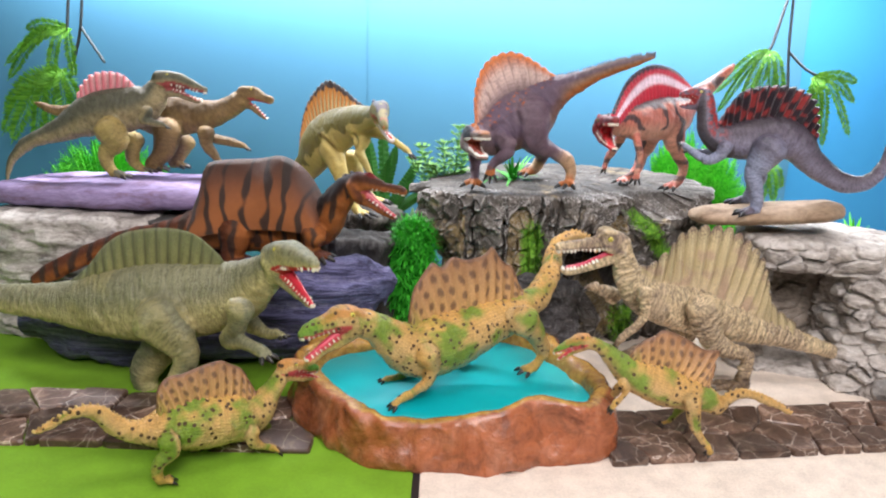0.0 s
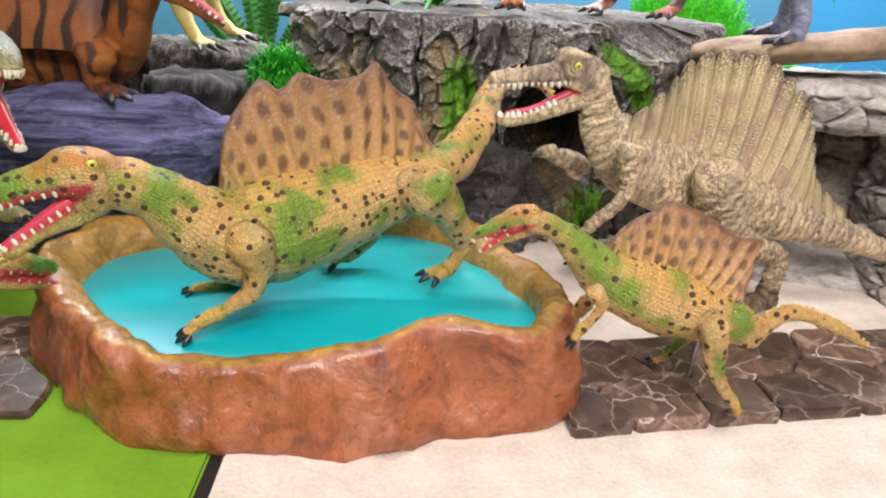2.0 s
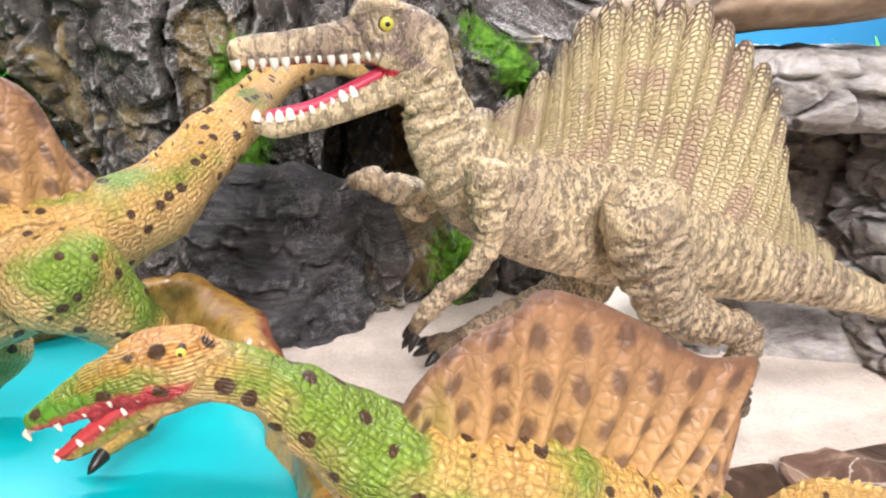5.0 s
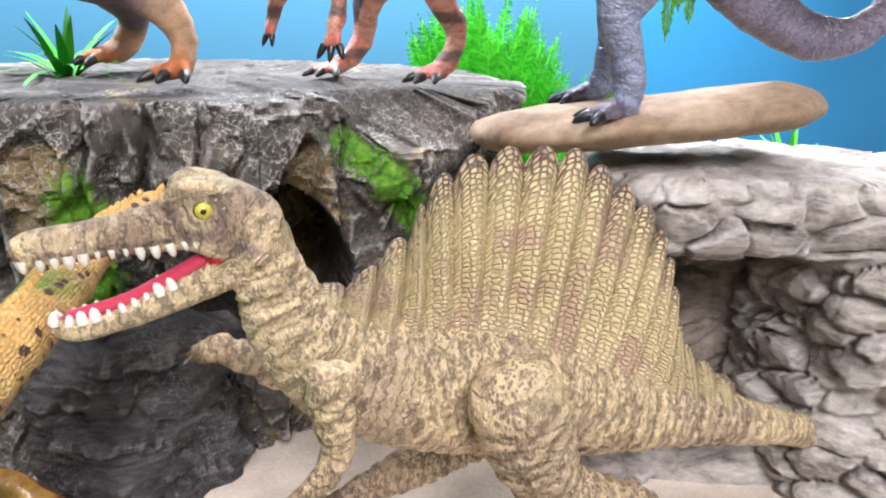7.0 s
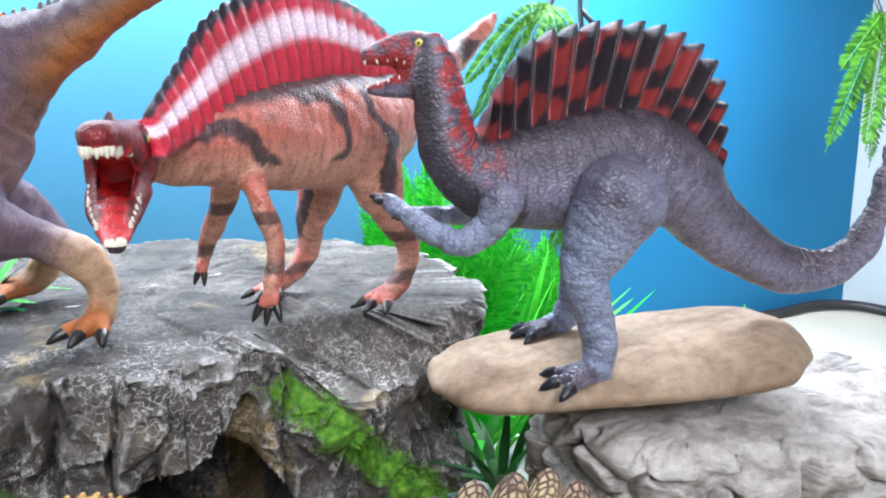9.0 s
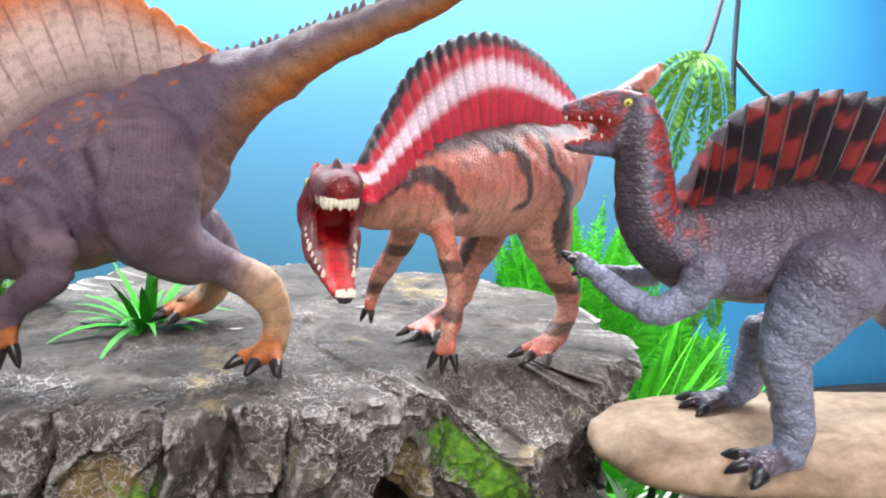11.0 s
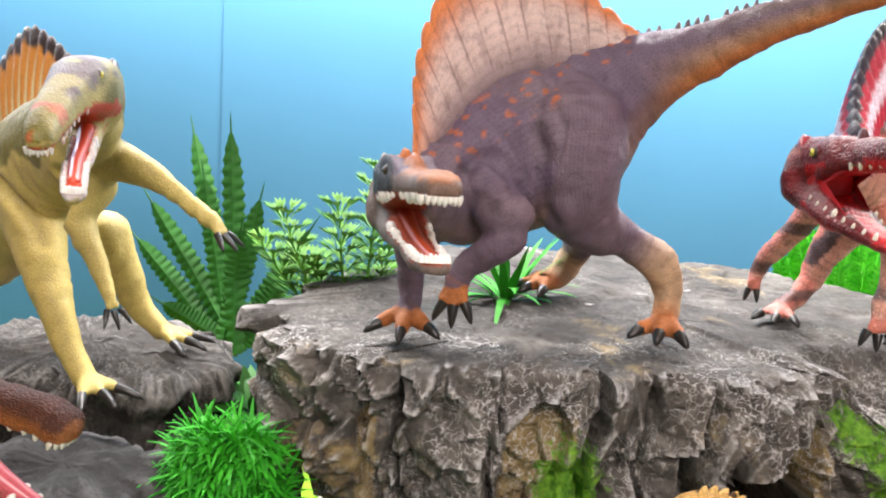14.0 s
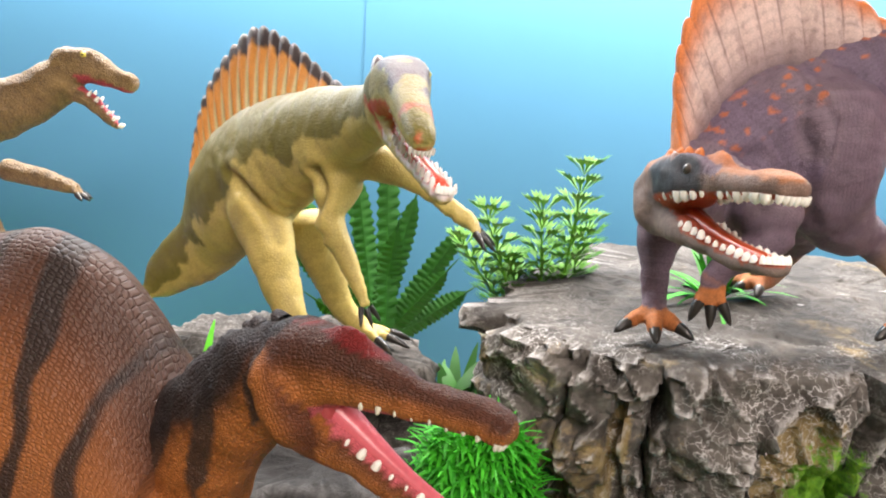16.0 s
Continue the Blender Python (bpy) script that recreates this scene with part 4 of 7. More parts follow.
# tan flat pebble
v, f, *_ = tube_mesh([(2.27, 0.72, 1.395, 0.05, 3.2), (2.38, 0.68, 1.405, 0.082, 3.9), (2.7, 0.56, 1.445, 0.092, 4.2), (3.1, 0.41, 1.5, 0.094, 4.2), (3.34, 0.32, 1.535, 0.09, 3.9), (3.44, 0.28, 1.548, 0.066, 3.4)], 1.0, 80, 0.02)
v = v + 0.014 * np.stack([fuzz(v, 2.5, 4, k) for k in (1.0, 2.0, 3.0)], 1)
tagged(link_mesh("flat_pebble", v, f, M_SLAB), "smooth tan flat pebble bridging two rocks", "stone")

# white grotto
GROT = [(2.72, 0.22), (2.85, 0.05), (3.1, -0.02), (3.4, -0.1), (3.7, -0.22), (3.98, -0.2), (4.15, 0.1), (4.1, 0.7), (3.7, 1.1), (3.1, 1.1), (2.75, 0.75)]


grotto = thing("white_grotto")
tagged(grotto, "white layered resin grotto with an open cave", "rock")
CRAG = (0.04, 4.2, 8.5, 0.15, 0.035, 0.05)
v, f = loft(GROT, [(-0.14, 1.0), (-0.05, 1.01), (-0.01, 1.04)] + [(0.0, z) for z in np.linspace(1.05, 1.24, 26)] + [(-0.02, 1.28), (-0.06, 1.3)] + top_rows(1.3, 0.5, 44, 0.02), 560, 51.0, 0.03, 4.2, 7, crag=CRAG, close_bottom=True)
link_mesh("roof", v, f, M_CHALK, True, grotto)
v, f = loft([(2.7, 0.72), (3.1, 0.66), (3.5, 0.62), (3.8, 0.66), (4.0, 0.85), (3.7, 1.08), (3.1, 1.08), (2.78, 0.95)], [(0, z) for z in np.linspace(-0.05, 1.06, 90)], 420, 53.0, 0.04, 4.0, 6, crag=(0.022, 3.4, 5.5, 0.12, 0.012, 0.02))
link_mesh("back_wall", v, f, M_CAVE, True, grotto)
v, f = loft([(3.46, 0.05), (3.55, -0.2), (3.78, -0.34), (4.0, -0.28), (4.14, 0.05), (4.1, 0.6), (3.85, 0.8), (3.56, 0.6)], [(0.1 - 0.1 * smoothstep(z / 0.7), z) for z in np.linspace(-0.05, 1.06, 80)], 360, 55.0, 0.05, 3.6, 7, crag=CRAG)
link_mesh("pillar", v, f, M_CHALK, True, grotto)
v, f = loft([(2.66, 0.42), (2.74, 0.28), (2.88, 0.3), (2.94, 0.46), (2.86, 0.66), (2.7, 0.64)], [(0.04 * (1 - smoothstep(z)), z) for z in np.linspace(-0.05, 1.06, 60)], 160, 57.0, 0.04, 3.6, 6, crag=CRAG)
link_mesh("pillar", v, f, M_CHALK, True, grotto)
v, f = loft([(2.8, 0.35), (3.2, 0.15), (3.55, 0.1), (3.6, 0.6), (3.2, 0.75), (2.85, 0.7)], [(0.05, -0.02), (0.02, 0.06), (-0.04, 0.12)] + top_rows(0.14, 0.3, 6, 0.05), 160, 58.0, 0.03, 3.0, 5)
link_mesh("sill", v, f, M_CHALK, True, grotto)
v, f = ball((3.78, -0.42, 0.1), 0.2, 48)
v = v * (1, 0.8, 0.8) + np.array([0, -0.06, 0.01])
v += 0.05 * np.stack([fuzz(v, 4, 5, k) for k in (4.0, 5.0, 6.0)], 1)
tagged(link_mesh("grey_stone", v, f, stone("pale_grey_stone", (0.12, 0.12, 0.12), (0.33, 0.32, 0.31), (0.5, 0.49, 0.47), 30)), "rough pale grey stone lying on the sand", "stone")

# ---- bowl ----
BOWL = [(-1.36, -0.72), (-1.13, -1.22), (-0.72, -1.62), (-0.2, -1.75), (0.3, -1.69), (0.55, -1.58), (0.8, -1.58), (1.05, -1.48), (1.2, -1.2), (1.2, -0.85), (1.0, -0.38), (0.85, -0.02), (0.64, 0.2), (0.3, 0.2), (-0.3, 0.08), (-0.85, -0.08), (-1.25, -0.32)]


def bowl_shape(s, r, p, out):
    x, y = p[:, 0], p[:, 1]
    lift = 0.08 * band(x, 0.2, 1.4, 0.35) + 0.02 * smoothstep((y + 0.9) / 0.8) + 0.03 * np.sin(x * 5) + 0.08 * smoothstep((-0.9 - x) / 0.3)
    hgt = np.clip(p[:, 2] / 0.36, 0, 1)
    if r < 20:
        p[:, 2] += lift * hgt
        p[:, :2] += out * (0.05 * np.sin(x * 7 + y * 4) * hgt * (1 - hgt) * 2)[:, None]
    return p


prof = [(0.0, -0.02), (0.02, 0.0), (0.03, 0.03), (0.02, 0.08), (0.0, 0.13), (-0.02, 0.18), (-0.03, 0.23), (-0.04, 0.28), (-0.045, 0.32), (-0.06, 0.35), (-0.09, 0.365), (-0.13, 0.365), (-0.165, 0.35), (-0.185, 0.32), (-0.2, 0.28), (-0.225, 0.22), (-0.26, 0.15), (-0.3, 0.1), (-0.38, 0.08), (-0.5, 0.08)]
v, f = loft(BOWL, prof, 320, 61.0, 0.035, 2.6, 5, shape=bowl_shape, crag=(0.02, 2.0, 3.4, 0.3, 0.0, 0.07))


def bowl_material():
    m, nt, nds, ln, b = nodes_of("glazed_resin_bowl")
    n1 = noise_at(nt, 28, 7, 0.65, None, 0.8)
    n2 = noise_at(nt, 200, 6)
    c = ramp(nt, n1, (0.3, (0.2, 0.05, 0.018)), (0.5, (0.37, 0.115, 0.045)), (0.7, (0.46, 0.2, 0.12)))
    pos = nds.new("ShaderNodeTexCoord")
    sep = nds.new("ShaderNodeSeparateXYZ")
    ln.new(pos.outputs["Object"], sep.inputs[0])
    rim = nds.new("ShaderNodeAttribute")
    rim.attribute_name = "rim"
    gold = ramp(nt, calc(nt, "ADD", rim.outputs["Fac"], calc(nt, "MULTIPLY", calc(nt, "SUBTRACT", n2, 0.5), 0.5)), (0.4, grey(0.0)), (0.75, grey(1.0)))
    c = mixed(nt, gold, c, ramp(nt, n2, (0.3, (0.34, 0.16, 0.03)), (0.7, (0.55, 0.33, 0.07))))
    dim = ramp(nt, noise_at(nt, 70, 6, 0.7, None, 1.0), (0.36, grey(0.45)), (0.55, grey(1.0)), (0.72, grey(1.35)))
    c = mixed(nt, 0.7, c, dim, "MULTIPLY")
    ln.new(c, b.inputs["Base Color"])
    b.inputs["Roughness"].default_value = 0.24
    b.inputs["Coat Weight"].default_value = 0.3
    speck = ramp(nt, noise_at(nt, 330, 3, 0.5), (0.66, grey(0.0)), (0.7, grey(1.0)))
    bumped(nt, b, calc(nt, "ADD", calc(nt, "ADD", n1, calc(nt, "MULTIPLY", n2, 0.3)), calc(nt, "MULTIPLY", speck, -0.3)), 0.8, 0.005)
    return m


rimv = np.repeat(np.interp(np.arange(20), [0, 8, 9, 10, 12, 13, 19], [0, 0, 0.3, 0.75, 0.75, 1, 1]), 320)
bowl = link_mesh("bowl", v, f, bowl_material(), True, None, None, {"rim": rimv})
tagged(bowl, "glazed brown and golden resin water bowl standing on mats", "bowl")
mw, nt, nds, ln, b = nodes_of("teal_water")
ln.new(ramp(nt, noise_at(nt, 9, 3), (0.3, (0.0, 0.36, 0.42)), (0.7, (0.005, 0.46, 0.5))), b.inputs["Base Color"])
b.inputs["Roughness"].default_value = 0.28
bumped(nt, b, noise_at(nt, 25, 2), 0.08, 0.002)
wv, wf = loft(BOWL, [(-0.15, 0.284), (-0.17, 0.288)], 200)
tagged(link_mesh("water", wv, wf, mw, True, bowl), "flat opaque teal water")

# ---- plants ----
M_LEAF = leafy("bright_plastic_leaf", (0.03, 0.36, 0.012), (0.13, 0.66, 0.04))
M_LEAF2 = leafy("dark_plastic_leaf", (0.008, 0.06, 0.009), (0.025, 0.13, 0.015))
M_LEAF3 = leafy("light_plastic_leaf", (0.04, 0.17, 0.01), (0.11, 0.31, 0.022))
M_LEAF4 = leafy("green_succulent_leaf", (0.007, 0.055, 0.008), (0.02, 0.115, 0.013))
M_STEM = simple("black_stem", (0.02, 0.03, 0.035), 0.5)

moss_ball = Soup()
rng = random.Random(5)
core_v, core_f = ball((0, 0, 0), 1.0, 20)
core_v = core_v * (0.18, 0.17, 0.58) + np.array([-0.44, 0.84, 0.55])
moss_ball.add(core_v, core_f)
for _ in range(1250):
    z = rng.uniform(0.02, 1.22)
    a = rng.uniform(math.pi, 2 * math.pi)
    rr = 0.24 * math.sqrt(max(0.1, 1 - ((z - 0.58) / 0.69) ** 2)) * rng.uniform(0.7, 1.05)
    blades(moss_ball, 5, (-0.44 + rr * math.cos(a), 0.84 + 0.8 * rr * math.sin(a), z), 0.02, 0.13, 0.011, 1.5, rng.random(), 3)
tagged(soup_mesh("moss_cushion", moss_ball, leafy("green_moss_leaf", (0.015, 0.24, 0.012), (0.06, 0.52, 0.03))), "bright green plastic moss cushion between the rocks", "plant")


def tuft(name, at, count, long, wide, lean, material, label, seed, spread=0.06, curl=0.5):
    sp = Soup()
    blades(sp, count, at, spread, long, wide, lean, seed, 5, curl)
    return tagged(soup_mesh(name, sp, material), label, "plant")


tuft("grass_tuft", (0.58, 1.5, 1.58), 34, 0.34, 0.026, 1.2, leafy("green_grass_leaf", (0.02, 0.2, 0.012), (0.06, 0.42, 0.03)), "dark green plastic grass tuft on the rock", 1)
tuft("broad_grass", (3.0, 2.2, 0.3), 60, 1.2, 0.06, 0.7, M_LEAF, "bright green broad plastic leaves behind the pebble", 3, 0.35)
tuft("fine_grass", (-4.75, 1.0, 0.0), 60, 0.9, 0.03, 0.5, M_LEAF2, "dark green plastic grass at the rock's foot", 6, 0.15)
tuft("small_grass", (4.0, 0.95, 1.1), 14, 0.38, 0.025, 0.9, M_LEAF, "small green plastic grass sprig behind the grotto", 7, 0.05)
tuft("small_grass", (2.62, 0.95, 0.75), 16, 0.4, 0.035, 1.0, M_LEAF2, "dark green plastic leaves between the rocks", 8, 0.06)
tuft("broad_leaves", (-0.5, 1.5, 1.02), 26, 0.26, 0.045, 1.2, M_LEAF2, "dark green broad plastic leaves below the succulent", 9, 0.1)
tuft("broad_leaves", (-0.55, 1.95, 0.75), 50, 0.42, 0.045, 1.1, M_LEAF2, "dark green broad plastic leaves filling the hollow", 15, 0.2)
tuft("small_grass", (-1.5, 1.15, 1.22), 5, 0.2, 0.018, 1.7, M_LEAF, "few green plastic blades on the rock", 10, 0.05)

succulent = thing("succulent")
tagged(succulent, "dark green plastic succulent with toothed upright leaves", "plant")
rng = random.Random(12)
for tip in [(-1.28, 3.25, 2.17), (-0.95, 2.87, 2.2), (-0.76, 2.85, 1.8), (-0.45, 2.85, 1.63), (-1.5, 3.1, 1.72), (-1.36, 2.9, 1.1), (-0.54, 2.8, 1.36), (-1.14, 3.0, 1.9), (-0.86, 2.8, 1.6), (-1.62, 3.2, 1.45), (-0.4, 2.95, 1.2)]:
    base = np.array([-0.92 + rng.uniform(-0.08, 0.08), 2.95 + rng.uniform(-0.08, 0.08), 0.8])
    d = np.array(tip) - base
    l = np.linalg.norm(d)
    d /= l
    side = np.cross(d, (0, 1.0, 0))
    side /= np.linalg.norm(side)
    nrm = np.cross(side, d)
    n = 40
    v = []
    agave = Soup()
    for j in range(n + 1):
        t = j / n
        w = (0.044 + 0.014 * math.sin(t * 2.8)) * (1 - t**14) + (0.02 if j % 2 else 0) * (1 - t**8)
        p = base + d * l * t + nrm * 0.04 * math.sin(t * math.pi)
        v += [p - side * w, p + nrm * 0.034 * (1 - t**5), p + side * w, p - nrm * 0.034 * (1 - t**5)]
    f = []
    for j in range(n):
        for e in range(4):
            f.append([4 * j + e, 4 * j + (e + 1) % 4, 4 * j + 4 + (e + 1) % 4, 4 * j + 4 + e])
    agave.add(v, f)
    agave.add(*cone(base + d * (l - 0.02), base + d * (l + 0.12), 0.007))
    soup_mesh("leaf", agave, M_LEAF4, succulent, False)


def sprig(soup, base, tip, whorls, long, seed):
    """A stem with whorls of fine forked leaves that spread like small umbrellas."""
    rng = random.Random(seed)
    base, tip = np.asarray(base, float), np.asarray(tip, float)
    soup.add(*cone(base, tip, 0.009))
    for k in range(whorls):
        t = (k + 1) / whorls
        p = base + (tip - base) * t
        for j in range(11):
            a = (j + rng.uniform(-0.25, 0.25)) / 11 * 2 * math.pi + k
            l = long * (1.15 - 0.45 * t) * rng.uniform(0.8, 1.1)
            d = np.array([math.cos(a), math.sin(a), 0.5 + 0.5 * t])
            s = np.array([-math.sin(a), math.cos(a), 0])
            m = p + d * l * 0.55
            soup.add([p, m - s * 0.006, m + s * 0.006], [[0, 1, 2]])
            for fork in (-0.45, 0.0, 0.45):
                e = m + (d + s * fork) * l * 0.5 + np.array([0, 0, -0.012])
                soup.add([m - s * 0.005, (m + e) / 2 - s * 0.01, e, (m + e) / 2 + s * 0.01, m + s * 0.005], [[0, 1, 2, 3, 4]])


pondweed = thing("pondweed")
tagged(pondweed, "light green plastic pondweed behind the rock", "plant")
for k, (b, t) in enumerate([((-0.05, 1.7, 1.4), (0.0, 1.62, 2.06)), ((-0.12, 1.68, 1.35), (-0.17, 1.6, 1.88)), ((-0.2, 1.66, 1.3), (-0.4, 1.58, 1.84)), ((-0.2, 1.7, 1.3), (-0.5, 1.66, 1.7)), ((-0.15, 1.75, 1.3), (-0.28, 1.7, 1.62)), ((-0.05, 1.78, 1.3), (0.08, 1.8, 1.8))]):
    sp = Soup()
    sprig(sp, b, t, 8, 0.14, k)
    tagged(soup_mesh("sprig", sp, M_LEAF3, pondweed), kind="stuff")


def frond(soup, pts, pairs, long, seed):
    """A narrow feathery frond: a curved rib with fine overlapping leaflets on both sides."""
    rng = random.Random(seed)
    q = spline(pts, pairs)
    turn = rng.uniform(-0.5, 0.5)
    for i in range(1, pairs):
        t = i / pairs
        p, d = q[i], q[i] - q[i - 1]
        d = d / (np.linalg.norm(d) + 1e-9)
        side = np.cross(d, (turn, 1.0, 0.1))
        side /= np.linalg.norm(side) + 1e-9
        l = long * math.sin(min(1, t * 1.02 + 0.05) * math.pi) ** 0.4 + 0.008
        for sg in (1, -1):
            e = side * sg * 0.95 + d * 0.4 + np.array([0, rng.uniform(-0.35, 0.35), -0.05])
            e /= np.linalg.norm(e)
            w = np.cross(e, np.cross(d, e)) * 0.0
            w = d * 0.012
            m = p + e * l * 0.5
            soup.add([p - w * 0.5, m + w, p + e * l, m - w], [[0, 1, 2, 3]])
    for a, b in zip(q[:-1:3], q[3::3]):
        soup.add(*cone(a, b, 0.008))


def bush(name, at, count, high, wide, label, seed, long=0.09):
    """A dense cushion of feathery plastic stems."""
    rng = random.Random(seed)
    sp = Soup()
    for k in range(count):
        a, w = rng.uniform(0, 2 * math.pi), wide * math.sqrt(rng.random())
        h = high * rng.uniform(0.7, 1.05) * (1 - 0.35 * (w / wide) ** 2)
        root = np.array(at) + np.array([math.cos(a) * w * 0.35, math.sin(a) * w * 0.3, 0])
        top = np.array(at) + np.array([math.cos(a) * w, math.sin(a) * w * 0.6, h])
        frond(sp, [tuple(root), tuple((root + top) / 2 + np.array([0, 0, 0.12 * h])), tuple(top)], int(30 * h) + 8, long * rng.uniform(0.8, 1.2), k)
    return tagged(soup_mesh(name, sp, M_LEAF), label, "plant")


bush("feathery_bush", (2.85, 2.5, 0.5), 190, 1.65, 0.66, "dense bright green feathery plastic bush behind the rock", 2)
bush("feathery_bush", (-4.3, 2.6, 0.6), 150, 1.25, 0.8, "bright green feathery plastic bush behind the violet slab", 4)
bush("feathery_bush", (3.75, 2.75, 0.3), 60, 1.25, 0.4, "bright green feathery plastic bush behind the pebble", 3)


def fan(origin, tips, y, long=0.075):
    """Fronds arching from one spot to several hanging tips."""
    out = []
    for k, (x, z) in enumerate(tips):
        ox, oz = origin
        out.append(([(ox, y, oz), (ox + (x - ox) * 0.45, y - 0.1, oz + (z - oz) * 0.3 + 0.04), (x, y - 0.06 * (k % 3), z)], int(38 * math.hypot(x - ox, z - oz) / 0.7 + 14), long))
    return out


def hanging(name, fronds, stems, label):
    ob = thing(name)
    tagged(ob, label, "plant")
    sp = Soup()
    for k, (pts, pairs, long) in enumerate(fronds):
        frond(sp, pts, pairs, long, k)
    soup_mesh("leaves", sp, M_LEAF3, ob)
    st = Soup()
    for pts in stems:
        v, f, *_ = tube_mesh([(*p, 0.018) for p in pts], 1.0, 8, 0.1)
        st.add(v, f)
    soup_mesh("stem", st, M_STEM, ob)


hanging("hanging_fern", fan((3.72, 3.05), [(3.1, 2.52), (3.14, 2.28), (3.36, 2.25), (3.56, 2.2), (3.75, 2.28), (3.9, 2.4)], 2.78)
    + fan((4.31, 2.76), [(4.86, 2.7), (4.82, 2.46), (4.79, 2.05), (4.54, 1.9), (4.4, 2.0), (4.28, 1.78), (4.2, 2.1)], 2.8) + fan((3.87, 1.65), [(3.72, 1.28), (3.84, 1.2), (3.97, 1.24), (4.1, 1.38)], 2.8),
    [[(3.95, 2.85, 3.9), (3.98, 2.85, 3.1), (4.05, 2.85, 2.3), (3.87, 2.82, 1.65)], [(3.9, 2.85, 3.7), (3.75, 2.8, 3.1), (3.7, 2.8, 3.0)], [(3.98, 2.85, 3.05), (4.2, 2.82, 2.85), (4.4, 2.8, 2.75)]],
    "hanging fern with light green feathery fronds on black stems")
hanging("hanging_fern", fan((-4.68, 3.08), [(-5.2, 3.06), (-5.27, 2.79), (-5.42, 2.63), (-5.48, 2.45), (-4.95, 2.35), (-4.6, 2.5)], 2.72, 0.08)
    + fan((-4.8, 2.6), [(-5.57, 2.06), (-5.58, 1.79), (-5.44, 1.7), (-5.22, 1.65), (-5.0, 1.85), (-4.72, 1.9), (-4.55, 2.05)], 2.7, 0.12),
    [[(-4.45, 2.75, 3.9), (-4.55, 2.75, 3.1), (-4.7, 2.75, 2.6)], [(-4.6, 2.75, 3.9), (-4.7, 2.72, 3.05)], [(-4.55, 2.75, 3.1), (-4.3, 2.75, 2.7)]],
    "hanging fern with green feathery fronds on black stems")

hanging("hanging_fern", fan((7.2, 3.2), [(6.72, 2.0), (6.9, 2.3), (7.05, 2.0), (7.25, 1.85), (7.5, 1.9), (7.7, 2.3), (6.8, 2.7)], 3.3, 0.12),
    [[(7.15, 4.83, 4.5), (7.15, 3.9, 4.3), (7.2, 3.3, 3.2)]], "hanging fern with green fronds close to the corner panel")

# ---- figures ----
M_GLOSS = enamel("glossy_toy_enamel", 0.3)


def spotted(i):
    p, h = i["p"], i["h"]
    c = lerp((0.58, 0.4, 0.17), (0.62, 0.36, 0.1), np.clip(h * 0.8 + 0.3, 0, 1))
    g = fuzz(p, 4.2, 4, 2.0) + 0.22 * i["is"]["body"] * band(i["s"], 0.03, 0.42, 0.1) + 0.2 * i["is"]["foot"] + 0.1 * i["is"]["hand"] - 0.6 * i["is"]["body"] * np.clip((i["s"] - 0.52) * 4, 0, 1)
    c = lerp(c, (0.15, 0.28, 0.022), smoothstep((g + 0.12) / 0.6) * smoothstep((h + 0.7) / 0.4) * 0.92)
    far = (i["is"]["foot"] | i["is"]["hand"]) & (i["s"] > 0.7)
    c[i["is"]["toe"] | far] = (0.62, 0.4, 0.1)
    c = lerp(c, (0.5, 0.2, 0.05), i["is"]["upper"] * (i["s"] < 0.6) * (h > 0.3) * 0.6)
    c = lerp(c, (0.1, 0.32, 0.02), i["is"]["upper"] * smoothstep((i["s"] - 0.45) / 0.2) * 0.85)
    c[i["is"]["upper"] & (i["s"] > 0.9)] = (0.02, 0.25, 0.04)
    c = mouth(i, c, (0.55, 0.06, 0.08), 0.35, -0.35)
    return rgba(c, 1.0 * ~(i["is"]["toe"] | i["is"]["lower"]))


def spotted_sail(A, T, P, ribs):
    c = lerp((0.56, 0.34, 0.13), (0.28, 0.14, 0.07), T**1.2)
    c = lerp(c, (0.2, 0.32, 0.03), smoothstep((0.16 - A) / 0.12) * (1 - T) * 0.9)
    u, w = A * 12 + 0.15 * np.sin(T * 9), T * 4.2 + 0.35 * np.sin(np.floor(A * 12) * 2.3)
    far = ((u % 1 - 0.5) / 0.27) ** 2 + ((w % 1 - 0.5) / 0.34) ** 2
    c = lerp(c, (0.08, 0.04, 0.028), smoothstep((1.1 - far) / 0.7) * (T > 0.22) * 0.75)
    c = lerp(c, (0.1, 0.05, 0.03), smoothstep((T - 0.92) / 0.06) * 0.7)
    return rgba(c, 0.0 * A)


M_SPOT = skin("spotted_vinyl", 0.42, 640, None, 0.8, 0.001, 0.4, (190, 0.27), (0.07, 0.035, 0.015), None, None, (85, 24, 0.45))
M_SPOT_SAIL = skin("spotted_sail_vinyl", 0.5, 420, None, 0.5, 0.0007, 0.25)

f = Figure(0.016)
f.tube("body", [(-0.733, -1.278, 0.909, 0.098), (-0.612, -1.209, 0.842, 0.111), (-0.485, -1.138, 0.718, 0.161), (-0.37, -1.073, 0.642, 0.212), (-0.204, -0.98, 0.65, 0.248), (-0.012, -0.872, 0.686, 0.229), (0.145, -0.783, 0.734, 0.202), (0.335, -0.676, 0.78, 0.168), (0.503, -0.582, 0.836, 0.125), (0.62, -0.5, 0.88, 0.108), (0.7, -0.38, 0.95, 0.095), (0.765, -0.24, 1.02, 0.085), (0.82, 0, 1.07, 0.078), (0.87, 0.22, 1.12, 0.07), (0.96, 0.37, 1.17, 0.062), (1.06, 0.44, 1.205, 0.055), (1.16, 0.46, 1.19, 0.046), (1.24, 0.47, 1.15, 0.034), (1.3, 0.48, 1.06, 0.012)], k=1.05)
